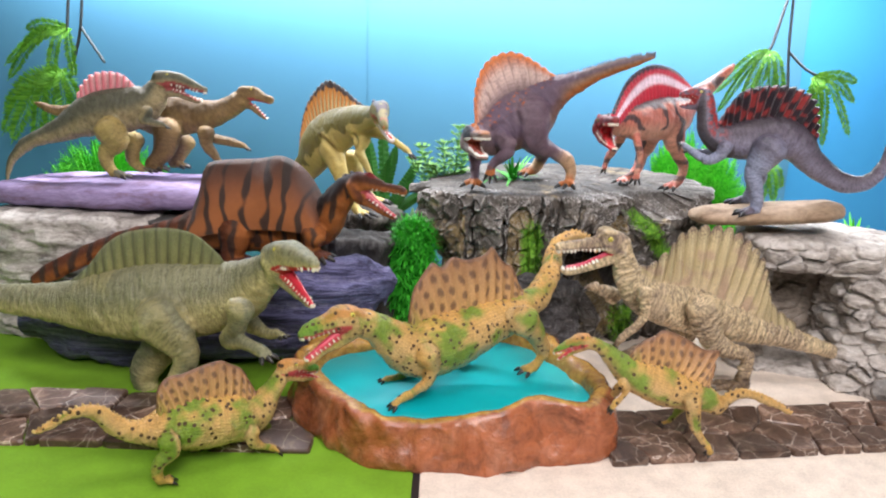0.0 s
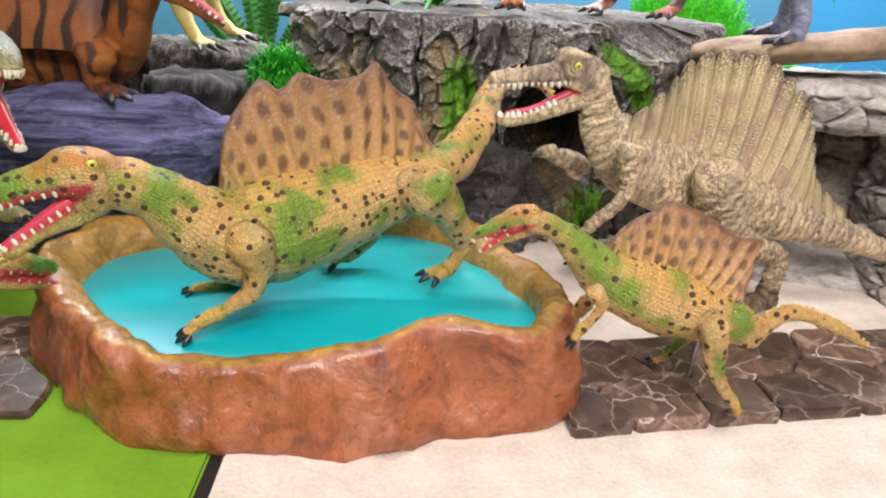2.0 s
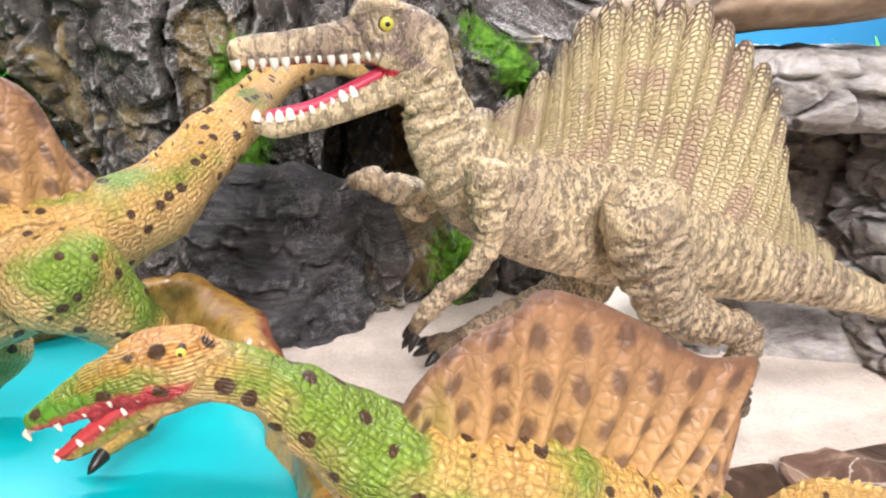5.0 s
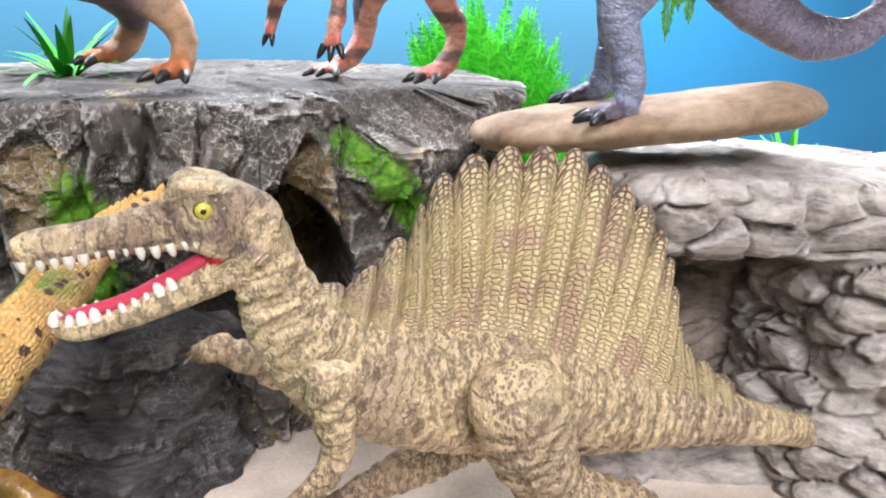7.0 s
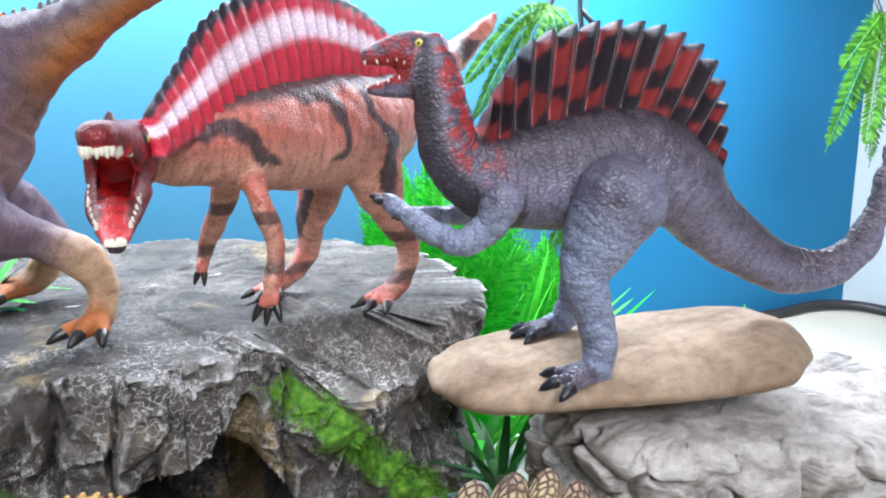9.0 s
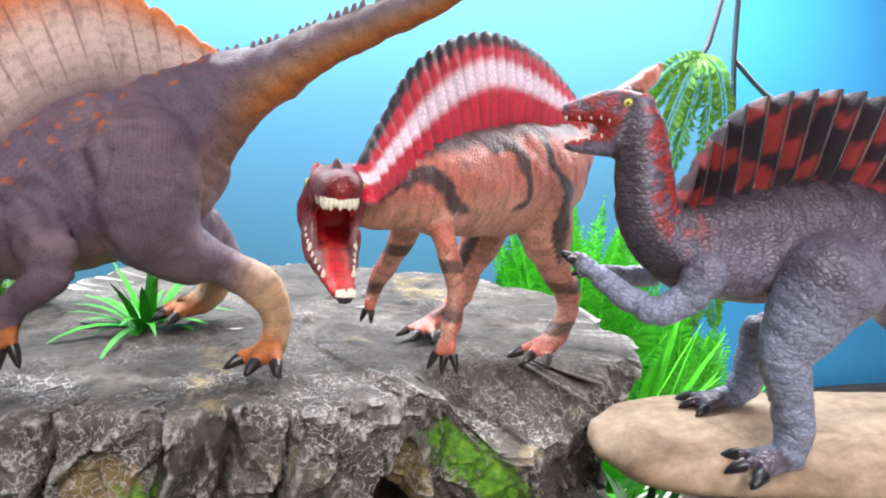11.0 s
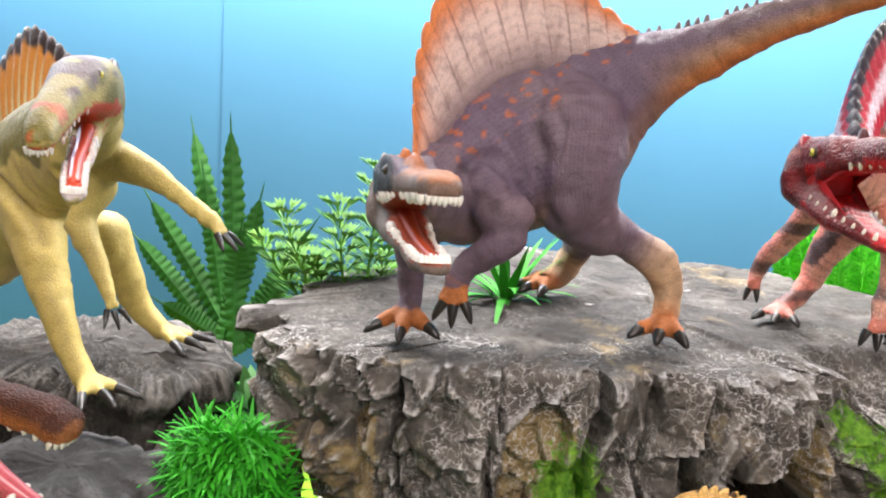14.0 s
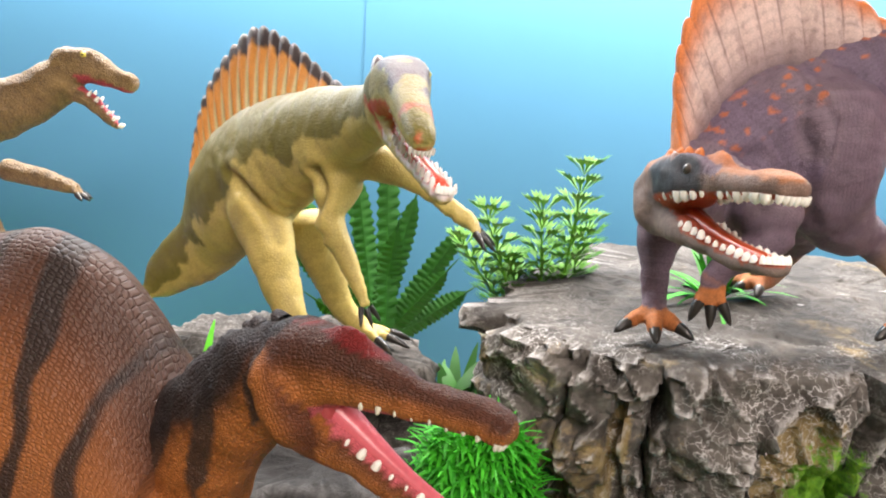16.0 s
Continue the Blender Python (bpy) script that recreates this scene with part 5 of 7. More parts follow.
f.tube("upper", [(-0.782, -1.306, 0.948, 0.097), (-0.871, -1.357, 0.96, 0.09), (-0.95, -1.402, 0.936, 0.07), (-1.026, -1.445, 0.912, 0.057), (-1.09, -1.482, 0.895, 0.049), (-1.105, -1.491, 0.887, 0.038)], k=.9)
f.tube("lower", [(-0.788, -1.309, 0.84, 0.057), (-0.882, -1.363, 0.793, 0.048), (-0.974, -1.416, 0.736, 0.037), (-1.059, -1.464, 0.679, 0.029)], k=.95)
f.limb("hand", [(-0.243, -1.255, 0.663, 0.084), (-0.212, -1.237, 0.549, 0.057), (-0.245, -1.255, 0.453, 0.043), (-0.338, -1.308, 0.39, 0.034), (-0.428, -1.359, 0.359, 0.036)])
f.limb("hand", [(-0.371, -0.787, 0.363, 0.052), (-0.475, -0.846, 0.308, 0.035), (-0.561, -0.894, 0.316, 0.028)])
f.limb("foot", [(0.492, -0.84, 0.806, 0.13), (0.6, -0.78, 0.673, 0.083), (0.671, -0.74, 0.54, 0.055), (0.65, -0.751, 0.449, 0.042), (0.602, -0.778, 0.395, 0.042)])
f.limb("foot", [(0.188, -0.472, 0.472, 0.09), (0.156, -0.49, 0.396, 0.049), (0.089, -0.528, 0.353, 0.041)])
f.eye((-0.791, -1.311, 0.996, 0.024))
f.sail(
    [(-0.385, -1.082, 0.837), (-0.245, -1.003, 0.863), (-0.015, -0.874, 0.884), (0.224, -0.739, 0.911), (0.517, -0.574, 0.943)],
    [(-0.393, -1.086, 0.853), (-0.371, -1.074, 1.059), (-0.31, -1.039, 1.184), (-0.23, -0.995, 1.287), (-0.157, -0.954, 1.244), (-0.081, -0.911, 1.311), (0.033, -0.847, 1.28), (0.164, -0.773, 1.301), (0.231, -0.735, 1.358), (0.31, -0.69, 1.248), (0.41, -0.634, 1.168), (0.464, -0.604, 1.032), (0.516, -0.575, 0.96)])
f.teeth("upper", 9, 0.022, 0.3)
f.teeth("lower", 9, 0.022, 0.3)
f.tongue((0.6, 0.06, 0.1))
f.throat((0.5, 0.03, 0.05))
f.ridge(0.56, 0.99, 40, 0.03, (0.6, 0.38, 0.12))
f.finish("spotted_dinosaur", "yellow and green spotted toy spinosaur wading in the bowl", M_SPOT, spotted, spotted_sail, sail_material=M_SPOT_SAIL)
f = Figure(0.013)
f.tube("body", [(0.889, -1.418, 0.854, 0.048), (0.967, -1.413, 0.828, 0.048), (1.044, -1.408, 0.759, 0.063), (1.138, -1.402, 0.677, 0.097), (1.249, -1.395, 0.611, 0.13), (1.392, -1.385, 0.553, 0.148), (1.541, -1.373, 0.501, 0.139), (1.677, -1.361, 0.453, 0.115), (1.784, -1.352, 0.412, 0.088), (1.857, -1.346, 0.377, 0.067), (1.904, -1.342, 0.393, 0.049), (1.945, -1.339, 0.435, 0.043), (2.005, -1.334, 0.464, 0.034), (2.111, -1.325, 0.452, 0.031), (2.227, -1.315, 0.408, 0.026), (2.328, -1.306, 0.362, 0.022), (2.416, -1.299, 0.307, 0.011)], k=1.0)
f.tube("upper", [(0.86, -1.42, 0.877, 0.049), (0.8, -1.424, 0.866, 0.044), (0.735, -1.428, 0.84, 0.033), (0.67, -1.432, 0.806, 0.026), (0.641, -1.434, 0.792, 0.02)], k=.9)
f.tube("lower", [(0.851, -1.421, 0.819, 0.027), (0.791, -1.425, 0.798, 0.023), (0.726, -1.429, 0.755, 0.017), (0.68, -1.432, 0.727, 0.011)], k=.8)
f.limb("hand", [(1.096, -1.585, 0.645, 0.039), (1.133, -1.583, 0.589, 0.026), (1.103, -1.585, 0.532, 0.022), (1.06, -1.587, 0.489, 0.026)])
f.limb("hand", [(1.18, -1.219, 0.439, 0.031), (1.139, -1.222, 0.372, 0.022), (1.096, -1.224, 0.322, 0.019)])
f.limb("foot", [(1.608, -1.548, 0.495, 0.062), (1.618, -1.547, 0.403, 0.053), (1.637, -1.546, 0.308, 0.038), (1.684, -1.541, 0.226, 0.029), (1.738, -1.537, 0.157, 0.023), (1.794, -1.532, 0.097, 0.013)])
f.limb("foot", [(1.74, -1.135, 0.291, 0.05), (1.676, -1.141, 0.247, 0.036), (1.632, -1.144, 0.193, 0.027), (1.589, -1.148, 0.129, 0.02)])
f.eye((0.838, -1.422, 0.898, 0.011))
f.sail(
    [(1.173, -1.4, 0.745), (1.307, -1.391, 0.725), (1.465, -1.379, 0.673), (1.632, -1.365, 0.603), (1.78, -1.353, 0.507)],
    [(1.175, -1.4, 0.76), (1.22, -1.397, 0.827), (1.285, -1.393, 0.882), (1.352, -1.388, 0.911), (1.396, -1.385, 0.95), (1.48, -1.378, 0.93), (1.562, -1.371, 0.893), (1.63, -1.365, 0.855), (1.717, -1.358, 0.804), (1.826, -1.349, 0.792), (1.805, -1.351, 0.726), (1.812, -1.35, 0.657), (1.786, -1.352, 0.571), (1.779, -1.353, 0.51)])
f.teeth("upper", 7, 0.011, 0.35)
f.teeth("lower", 7, 0.01, 0.35)
f.tongue()
f.ridge(0.6, 0.98, 26, 0.018, (0.55, 0.36, 0.12))
f.finish("spotted_dinosaur", "small yellow and green spotted toy spinosaur beside the bowl", M_SPOT, spotted, spotted_sail, sail_material=M_SPOT_SAIL)
f = Figure(0.014)
f.tube("body", [(-1.296, -1.339, 0.507, 0.054), (-1.345, -1.373, 0.415, 0.072), (-1.415, -1.424, 0.327, 0.114), (-1.506, -1.489, 0.277, 0.166), (-1.664, -1.602, 0.298, 0.186), (-1.814, -1.71, 0.321, 0.182), (-1.933, -1.795, 0.329, 0.151), (-2.035, -1.867, 0.333, 0.098), (-2.134, -1.932, 0.365, 0.071), (-2.204, -1.978, 0.435, 0.06), (-2.258, -2.014, 0.517, 0.05), (-2.314, -2.051, 0.564, 0.04), (-2.383, -2.096, 0.563, 0.034), (-2.453, -2.143, 0.535, 0.027), (-2.511, -2.181, 0.504, 0.021), (-2.556, -2.211, 0.49, 0.012)], k=1.0)
f.tube("upper", [(-1.272, -1.321, 0.559, 0.061), (-1.225, -1.288, 0.565, 0.06), (-1.17, -1.248, 0.55, 0.049), (-1.114, -1.208, 0.525, 0.039), (-1.069, -1.176, 0.502, 0.028)], k=.9)
f.tube("lower", [(-1.258, -1.311, 0.496, 0.036), (-1.211, -1.278, 0.473, 0.031), (-1.148, -1.232, 0.451, 0.024), (-1.058, -1.168, 0.417, 0.013)], k=.8)
f.limb("hand", [(-1.414, -1.644, 0.223, 0.051), (-1.423, -1.651, 0.161, 0.041), (-1.374, -1.616, 0.11, 0.031), (-1.301, -1.563, 0.058, 0.025)])
f.limb("hand", [(-1.471, -1.242, 0.068, 0.045), (-1.432, -1.215, 0.023, 0.03), (-1.449, -1.227, -0.012, 0.021)])
f.limb("foot", [(-1.866, -1.969, 0.323, 0.072), (-1.864, -1.967, 0.242, 0.058), (-1.91, -2, 0.203, 0.045), (-1.936, -2.017, 0.136, 0.035), (-1.918, -2.005, 0.058, 0.029)])
f.limb("foot", [(-1.882, -1.512, 0.041, 0.053), (-1.842, -1.483, -0.013, 0.039), (-1.807, -1.459, -0.056, 0.029)])
f.eye((-1.206, -1.274, 0.585, 0.013))
f.sail(
    [(-1.983, -1.831, 0.477), (-1.872, -1.751, 0.495), (-1.712, -1.637, 0.481), (-1.573, -1.537, 0.447), (-1.44, -1.442, 0.406)],
    [(-1.986, -1.833, 0.495), (-1.976, -1.826, 0.607), (-1.921, -1.787, 0.678), (-1.851, -1.736, 0.679), (-1.784, -1.688, 0.696), (-1.73, -1.649, 0.709), (-1.641, -1.585, 0.718), (-1.593, -1.551, 0.685), (-1.524, -1.502, 0.629), (-1.481, -1.471, 0.532), (-1.44, -1.441, 0.421)])
f.teeth("upper", 7, 0.011, 0.35)
f.teeth("lower", 7, 0.01, 0.35)
f.tongue()
f.ridge(0.5, 0.98, 34, 0.02, (0.5, 0.34, 0.12))
f.finish("spotted_dinosaur", "small yellow-green spotted toy spinosaur on the green mat", M_SPOT, spotted, spotted_sail, sail_material=M_SPOT_SAIL)


def beige(i):
    c = lerp((0.68, 0.54, 0.34), (0.62, 0.5, 0.3), np.clip(i["h"] + 0.5, 0, 1))
    c = lerp(c, (0.2, 0.13, 0.1), i["is"]["upper"] * smoothstep((fuzz(i["p"], 9.0, 3, 6.6) + 0.02) / 0.2) * 0.6)
    c = lerp(c, (0.27, 0.2, 0.17), smoothstep((fuzz(i["p"], 3.4, 3, 1.0) - 0.02) / 0.3) * 0.35)
    c = lerp(c, (0.36, 0.26, 0.17), (i["is"]["hand"] | i["is"]["foot"]) * smoothstep((i["s"] - 0.3) / 0.3) * 0.6)
    ring = band(np.linalg.norm(i["p"] - np.array([1.232, -0.29, 1.348]), axis=1), 0.045, 0.085, 0.02)
    c = lerp(c, (0.13, 0.09, 0.08), ring * i["is"]["upper"] * 0.8)
    c[i["is"]["toe"] | (i["is"]["foot"] & (i["s"] > 0.85))] = (0.2, 0.14, 0.08)
    c = lerp(c, (0.2, 0.14, 0.13), i["is"]["upper"] * band(i["h"], -0.55, -0.15, 0.15) * 0.7)
    c = mouth(i, c, (0.45, 0.02, 0.04), 0.82, -0.85)
    return rgba(c, np.clip(0.45 + 0.3 * i["is"]["foot"] + 0.2 * (i["h"] > 0.2), 0, 0.8) * (i["h"] > -0.7) * np.where(i["is"]["upper"], 0.5, 1))


def beige_sail(A, T, P, ribs):
    c = lerp((0.7, 0.58, 0.37), (0.62, 0.52, 0.3), smoothstep(T / 0.5))
    rib = -np.cos(A * ribs * 2 * math.pi)
    c = lerp(c, (0.3, 0.23, 0.07), smoothstep((-rib - 0.7) / 0.3) * 0.4 * np.clip(T * 3, 0, 1))
    c = lerp(c, (0.42, 0.26, 0.22), smoothstep((fuzz(P, 6.0, 2, 4.0) - 0.1) / 0.3) * 0.5)
    c = lerp(c, (0.3, 0.21, 0.16), smoothstep((T - 0.9) / 0.08) * 0.4)
    return rgba(c, np.clip(0.06 + 3.5 * (T - 0.72), 0.06, 0.9))


f = Figure(0.0135)
f.tube("body", [(1.374, -0.221, 1.266, 0.081), (1.397, -0.219, 1.146, 0.095), (1.448, -0.216, 1.011, 0.123), (1.564, -0.208, 0.872, 0.164), (1.724, -0.198, 0.796, 0.194), (1.912, -0.186, 0.747, 0.206), (2.09, -0.174, 0.704, 0.201), (2.26, -0.159, 0.646, 0.18), (2.441, -0.142, 0.589, 0.155), (2.631, -0.123, 0.535, 0.127), (2.857, -0.101, 0.479, 0.103), (3.131, -0.074, 0.394, 0.081), (3.459, -0.042, 0.29, 0.063), (3.921, 0.003, 0.148, 0.047), (4.478, 0.058, -0.004, 0.036), (5.094, 0.118, -0.128, 0.019)], k=.8)
f.tube("upper", [(1.36, -0.222, 1.272, 0.1, 0.8), (1.28, -0.226, 1.312, 0.106, 0.75), (1.215, -0.23, 1.318, 0.092, 0.78), (1.126, -0.232, 1.292, 0.063, 0.85), (1.008, -0.235, 1.278, 0.05, 0.85), (0.892, -0.24, 1.266, 0.046, 0.95), (0.83, -0.243, 1.256, 0.04, 1.0)])
for w in (0.05, -0.05):
    f.tube("upper_brow", [(1.15, -0.23 + w, 1.37, 0.014), (1.205, -0.23 + w * 1.15, 1.408, 0.026), (1.29, -0.226 + w * 1.2, 1.4, 0.018)], 1.0, 0.02)
f.tube("lower", [(1.35, -0.226, 1.2, 0.056), (1.27, -0.23, 1.165, 0.05), (1.199, -0.23, 1.135, 0.044), (1.076, -0.235, 1.086, 0.037), (0.97, -0.24, 1.054, 0.033), (0.9, -0.24, 1.046, 0.033), (0.878, -0.241, 1.052, 0.028)], k=1.0)
f.limb("hand", [(1.519, -0.472, 0.943, 0.067), (1.528, -0.471, 0.839, 0.053), (1.537, -0.471, 0.756, 0.044), (1.493, -0.474, 0.669, 0.036), (1.416, -0.479, 0.602, 0.033), (1.355, -0.483, 0.538, 0.035)])
f.limb("hand", [(1.421, 0.083, 0.728, 0.069), (1.327, 0.077, 0.786, 0.053), (1.254, 0.072, 0.811, 0.045), (1.191, 0.069, 0.819, 0.033)])
f.limb("foot", [(2.03, -0.438, 0.82, 0.14), (2.085, -0.434, 0.655, 0.118), (2.18, -0.43, 0.505, 0.085), (2.32, -0.42, 0.438, 0.066), (2.45, -0.42, 0.4, 0.056), (2.462, -0.42, 0.27, 0.052), (2.44, -0.42, 0.13, 0.06)], way=(-1, -0.15, 0), splay=0.6, reach=1.5)
f.limb("foot", [(2.108, 0.148, 0.403, 0.128), (1.977, 0.139, 0.311, 0.085), (1.802, 0.128, 0.245, 0.07), (1.672, 0.119, 0.2, 0.059), (1.587, 0.114, 0.159, 0.05)])
f.eye((1.232, -0.23, 1.348, 0.025))
f.sail(
    [(1.494, -0.213, 1.076), (1.663, -0.202, 1.034), (1.84, -0.19, 1.007), (2.028, -0.178, 0.979), (2.233, -0.162, 0.891), (2.461, -0.14, 0.763), (2.972, -0.09, 0.529)],
    [(1.49, -0.213, 1.106), (1.593, -0.207, 1.105), (1.66, -0.202, 1.128), (1.717, -0.198, 1.185), (1.784, -0.194, 1.236), (1.83, -0.191, 1.331), (1.921, -0.185, 1.412), (2.042, -0.177, 1.444), (2.151, -0.17, 1.448), (2.287, -0.157, 1.436), (2.405, -0.145, 1.367), (2.511, -0.135, 1.286), (2.612, -0.125, 1.192), (2.665, -0.12, 1.076), (2.703, -0.116, 0.956), (2.732, -0.113, 0.833), (2.799, -0.107, 0.722), (3.012, -0.086, 0.581)], ribs=19, columns=420, rows=40, scallop=.075, thick=.06, depth=.38)
f.teeth("upper", 18, 0.026, 0.3, colour=(0.85, 0.82, 0.75), fat=0.42)
f.teeth("lower", 20, 0.024, 0.4, colour=(0.85, 0.82, 0.75), fat=0.45)
f.tongue((0.55, 0.05, 0.1))
f.throat((0.42, 0.02, 0.04), 0.14, 0.2)
f.ridge(0.06, 0.98, 60, 0.016, (0.36, 0.28, 0.14))
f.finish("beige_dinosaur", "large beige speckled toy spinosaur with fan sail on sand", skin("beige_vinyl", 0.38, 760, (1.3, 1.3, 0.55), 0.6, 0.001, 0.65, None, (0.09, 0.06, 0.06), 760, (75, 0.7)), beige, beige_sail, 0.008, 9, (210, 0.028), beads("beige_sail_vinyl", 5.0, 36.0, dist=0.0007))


def purple(i):
    p, h = i["p"], i["h"]
    c = lerp((0.2, 0.12, 0.1), (0.12, 0.085, 0.128), np.where(i["is"]["body"], smoothstep((h + 0.8) / 0.6), 0.85))
    c = lerp(c, (0.18, 0.13, 0.15), smoothstep((fuzz(p, 4.0, 3, 2.5) - 0.0) / 0.5) * 0.5)
    c = lerp(c, (0.34, 0.19, 0.11), i["is"]["body"] * smoothstep((i["s"] - 0.44) / 0.2) * smoothstep((-h + 0.4) / 0.9))
    c = lerp(c, (0.46, 0.16, 0.045), i["is"]["body"] * smoothstep((i["s"] - 0.44) / 0.15) * smoothstep((-h - 0.3) / 0.5))
    c = lerp(c, (0.15, 0.105, 0.085), i["is"]["body"] * smoothstep((i["s"] - 0.5) / 0.25) * smoothstep((h - 0.1) / 0.5) * 0.7)
    low = (i["is"]["foot"] & (i["s"] > 0.55)) | (i["is"]["hand"] & (i["s"] > 0.72))
    c = lerp(c, (0.5, 0.33, 0.2), low * i["is"]["foot"] * smoothstep((i["s"] - 0.55) / 0.2))
    c = lerp(c, (0.42, 0.14, 0.04), low * smoothstep((i["s"] - 0.82) / 0.12) * smoothstep((fuzz(p, 5, 2, 1.1) + 0.2) / 0.3))
    c[i["is"]["toe"]] = (0.42, 0.14, 0.04)
    top = band(h, 0.42, 0.95, 0.08) * i["is"]["body"] * (i["s"] < 0.5)
    c = lerp(c, (0.45, 0.12, 0.035), top * smoothstep((fuzz(p, 30, 1, 3.0) - 0.3) / 0.12) * 0.8)
    c = lerp(c, (0.2, 0.125, 0.09), i["is"]["upper"] * 0.85)
    c = lerp(c, (0.4, 0.15, 0.055), i["is"]["upper"] * smoothstep((h - 0.35 + 0.5 * fuzz(p, 14, 3, 2.0)) / 0.3) * 0.85)
    near = np.linalg.norm((p - np.array([0.03, 0.54, 2.125])) * (1, 0.75, 1.4), axis=1)
    c = lerp(c, (0.018, 0.02, 0.028), smoothstep((0.12 - near + 0.03 * fuzz(p, 9, 2, 1.0)) / 0.03) * 0.95)
    c = lerp(c, (0.2, 0.15, 0.12), (i["is"]["lower"] | i["is"]["cheek"]) * 0.8)
    c[i["is"]["crest"]] = (0.4, 0.13, 0.045)
    c = mouth(i, c, (0.42, 0.07, 0.025), 0.3, -0.55)
    return rgba(c, np.zeros(len(c)))


def purple_sail(A, T, P, ribs):
    c = lerp((0.17, 0.12, 0.14), (0.66, 0.5, 0.46), smoothstep((T - 0.08) / 0.5))
    c = lerp(c, (0.62, 0.19, 0.06), smoothstep((T - 0.6) / 0.35))
    c = lerp(c, (0.2, 0.13, 0.13), smoothstep((fuzz(P, 26, 2, 5.0) - 0.2) / 0.2) * 0.4)
    c = lerp(c, (0.62, 0.2, 0.06), smoothstep((0.26 - A) / 0.2) * T)
    rib = np.cos(A * ribs * 2 * math.pi)
    c = lerp(c, (0.2, 0.12, 0.12), smoothstep((rib - 0.95 - 0.03 * np.sin(A * 61 + T * 8)) / 0.03) * 0.6 * band(T, 0.25, 0.97, 0.1))
    return rgba(c, 0 * A)


f = Figure(0.0125)
f.tube("body", [(0.155, 0.78, 2.078, 0.099), (0.231, 0.92, 2.083, 0.182), (0.366, 1.02, 2.13, 0.25), (0.534, 1.08, 2.228, 0.292), (0.672, 1.1, 2.299, 0.28), (0.808, 1.1, 2.43, 0.215), (0.943, 1.06, 2.527, 0.152), (1.088, 0.98, 2.606, 0.104), (1.237, 0.87, 2.682, 0.077), (1.386, 0.75, 2.753, 0.063), (1.516, 0.62, 2.8, 0.048), (1.608, 0.52, 2.832, 0.038), (1.672, 0.42, 2.854, 0.017)], k=.75)
f.tube("upper", [(0.1, 0.8, 2.09, 0.095, 0.95), (0.1, 0.62, 2.12, 0.078, 1.15), (0.122, 0.48, 2.128, 0.058, 1.3), (0.152, 0.36, 2.13, 0.038, 1.5), (0.182, 0.25, 2.14, 0.04, 1.5), (0.198, 0.195, 2.136, 0.032, 1.6)])
f.tube("lower", [(0.1, 0.74, 1.995, 0.06, 1.4), (0.12, 0.56, 1.972, 0.04, 1.8), (0.155, 0.38, 1.945, 0.03, 1.8), (0.18, 0.27, 1.935, 0.026, 1.8), (0.188, 0.21, 1.942, 0.022, 1.9)])
f.limb("hand", [(0.37, 0.88, 2.12, 0.1), (0.42, 0.82, 2.03, 0.088), (0.47, 0.78, 1.965, 0.066), (0.4, 0.8, 1.89, 0.058), (0.33, 0.83, 1.84, 0.052), (0.3, 0.84, 1.785, 0.046)], way=(-0.1, -0.5, -1), splay=0.6, reach=0.8)
f.limb("hand", [(0.22, 1.0, 2.04, 0.115), (0.16, 1.0, 1.9, 0.085), (0.15, 0.98, 1.78, 0.058), (0.15, 0.96, 1.69, 0.05), (0.14, 0.93, 1.645, 0.05)], way=(-0.15, -1, -0.1), splay=0.95, reach=1.2)
f.limb("foot", [(0.69, 0.98, 2.33, 0.185), (0.695, 0.96, 2.15, 0.175), (0.775, 1.0, 2.0, 0.122), (0.92, 1.04, 1.938, 0.076), (1.06, 1.05, 1.86, 0.068), (1.118, 1.05, 1.745, 0.055), (1.108, 1.03, 1.64, 0.055)], way=(-0.45, -0.9, 0), splay=0.6, reach=0.85)
f.limb("foot", [(0.75, 1.25, 2.05, 0.13), (0.86, 1.38, 1.93, 0.1), (0.88, 1.5, 1.83, 0.07), (0.84, 1.52, 1.74, 0.058), (0.78, 1.49, 1.68, 0.05)], way=(-0.9, -0.5, 0))
f.eye((0.1, 0.52, 2.155, 0.015), (0.06, 0.05, 0.04))
f.crease([(0.531, 0.8, 2.302), (0.556, 0.78, 2.223), (0.567, 0.78, 2.123), (0.579, 0.8, 2.049), (0.63, 0.82, 1.996)], 0.017, 0.04, 0.012)
f.crease([(0.589, 0.8, 2.37), (0.64, 0.8, 2.398), (0.69, 0.8, 2.402), (0.735, 0.8, 2.391)], 0.012, 0.016, 0.006)
f.crease([(0.43, 0.82, 2.06), (0.47, 0.82, 2.05), (0.54, 0.82, 2.075)], 0.01, 0.015, 0.006)
f.crease([(0.3, 0.82, 2.16), (0.36, 0.82, 2.2), (0.43, 0.82, 2.16), (0.46, 0.82, 2.09)], 0.02, 0.018, 0.008)
f.sail(
    [(0.135, 0.85, 2.169), (0.217, 0.95, 2.291), (0.352, 1.02, 2.417), (0.538, 1.08, 2.512), (0.777, 1.1, 2.564), (0.917, 1.08, 2.646)],
    [(0.13, 0.83, 2.189), (0.114, 0.9, 2.433), (0.149, 0.95, 2.641), (0.244, 1, 2.8), (0.404, 1.04, 2.874), (0.557, 1.06, 2.867), (0.72, 1.08, 2.789), (0.847, 1.08, 2.709), (0.928, 1.07, 2.658)], ribs=15, columns=300, scallop=.03, depth=0.1)
f.teeth("upper", 44, 0.02, 0.28, colour=(0.85, 0.83, 0.78), gap=(0.62, 0.7), fat=0.6)
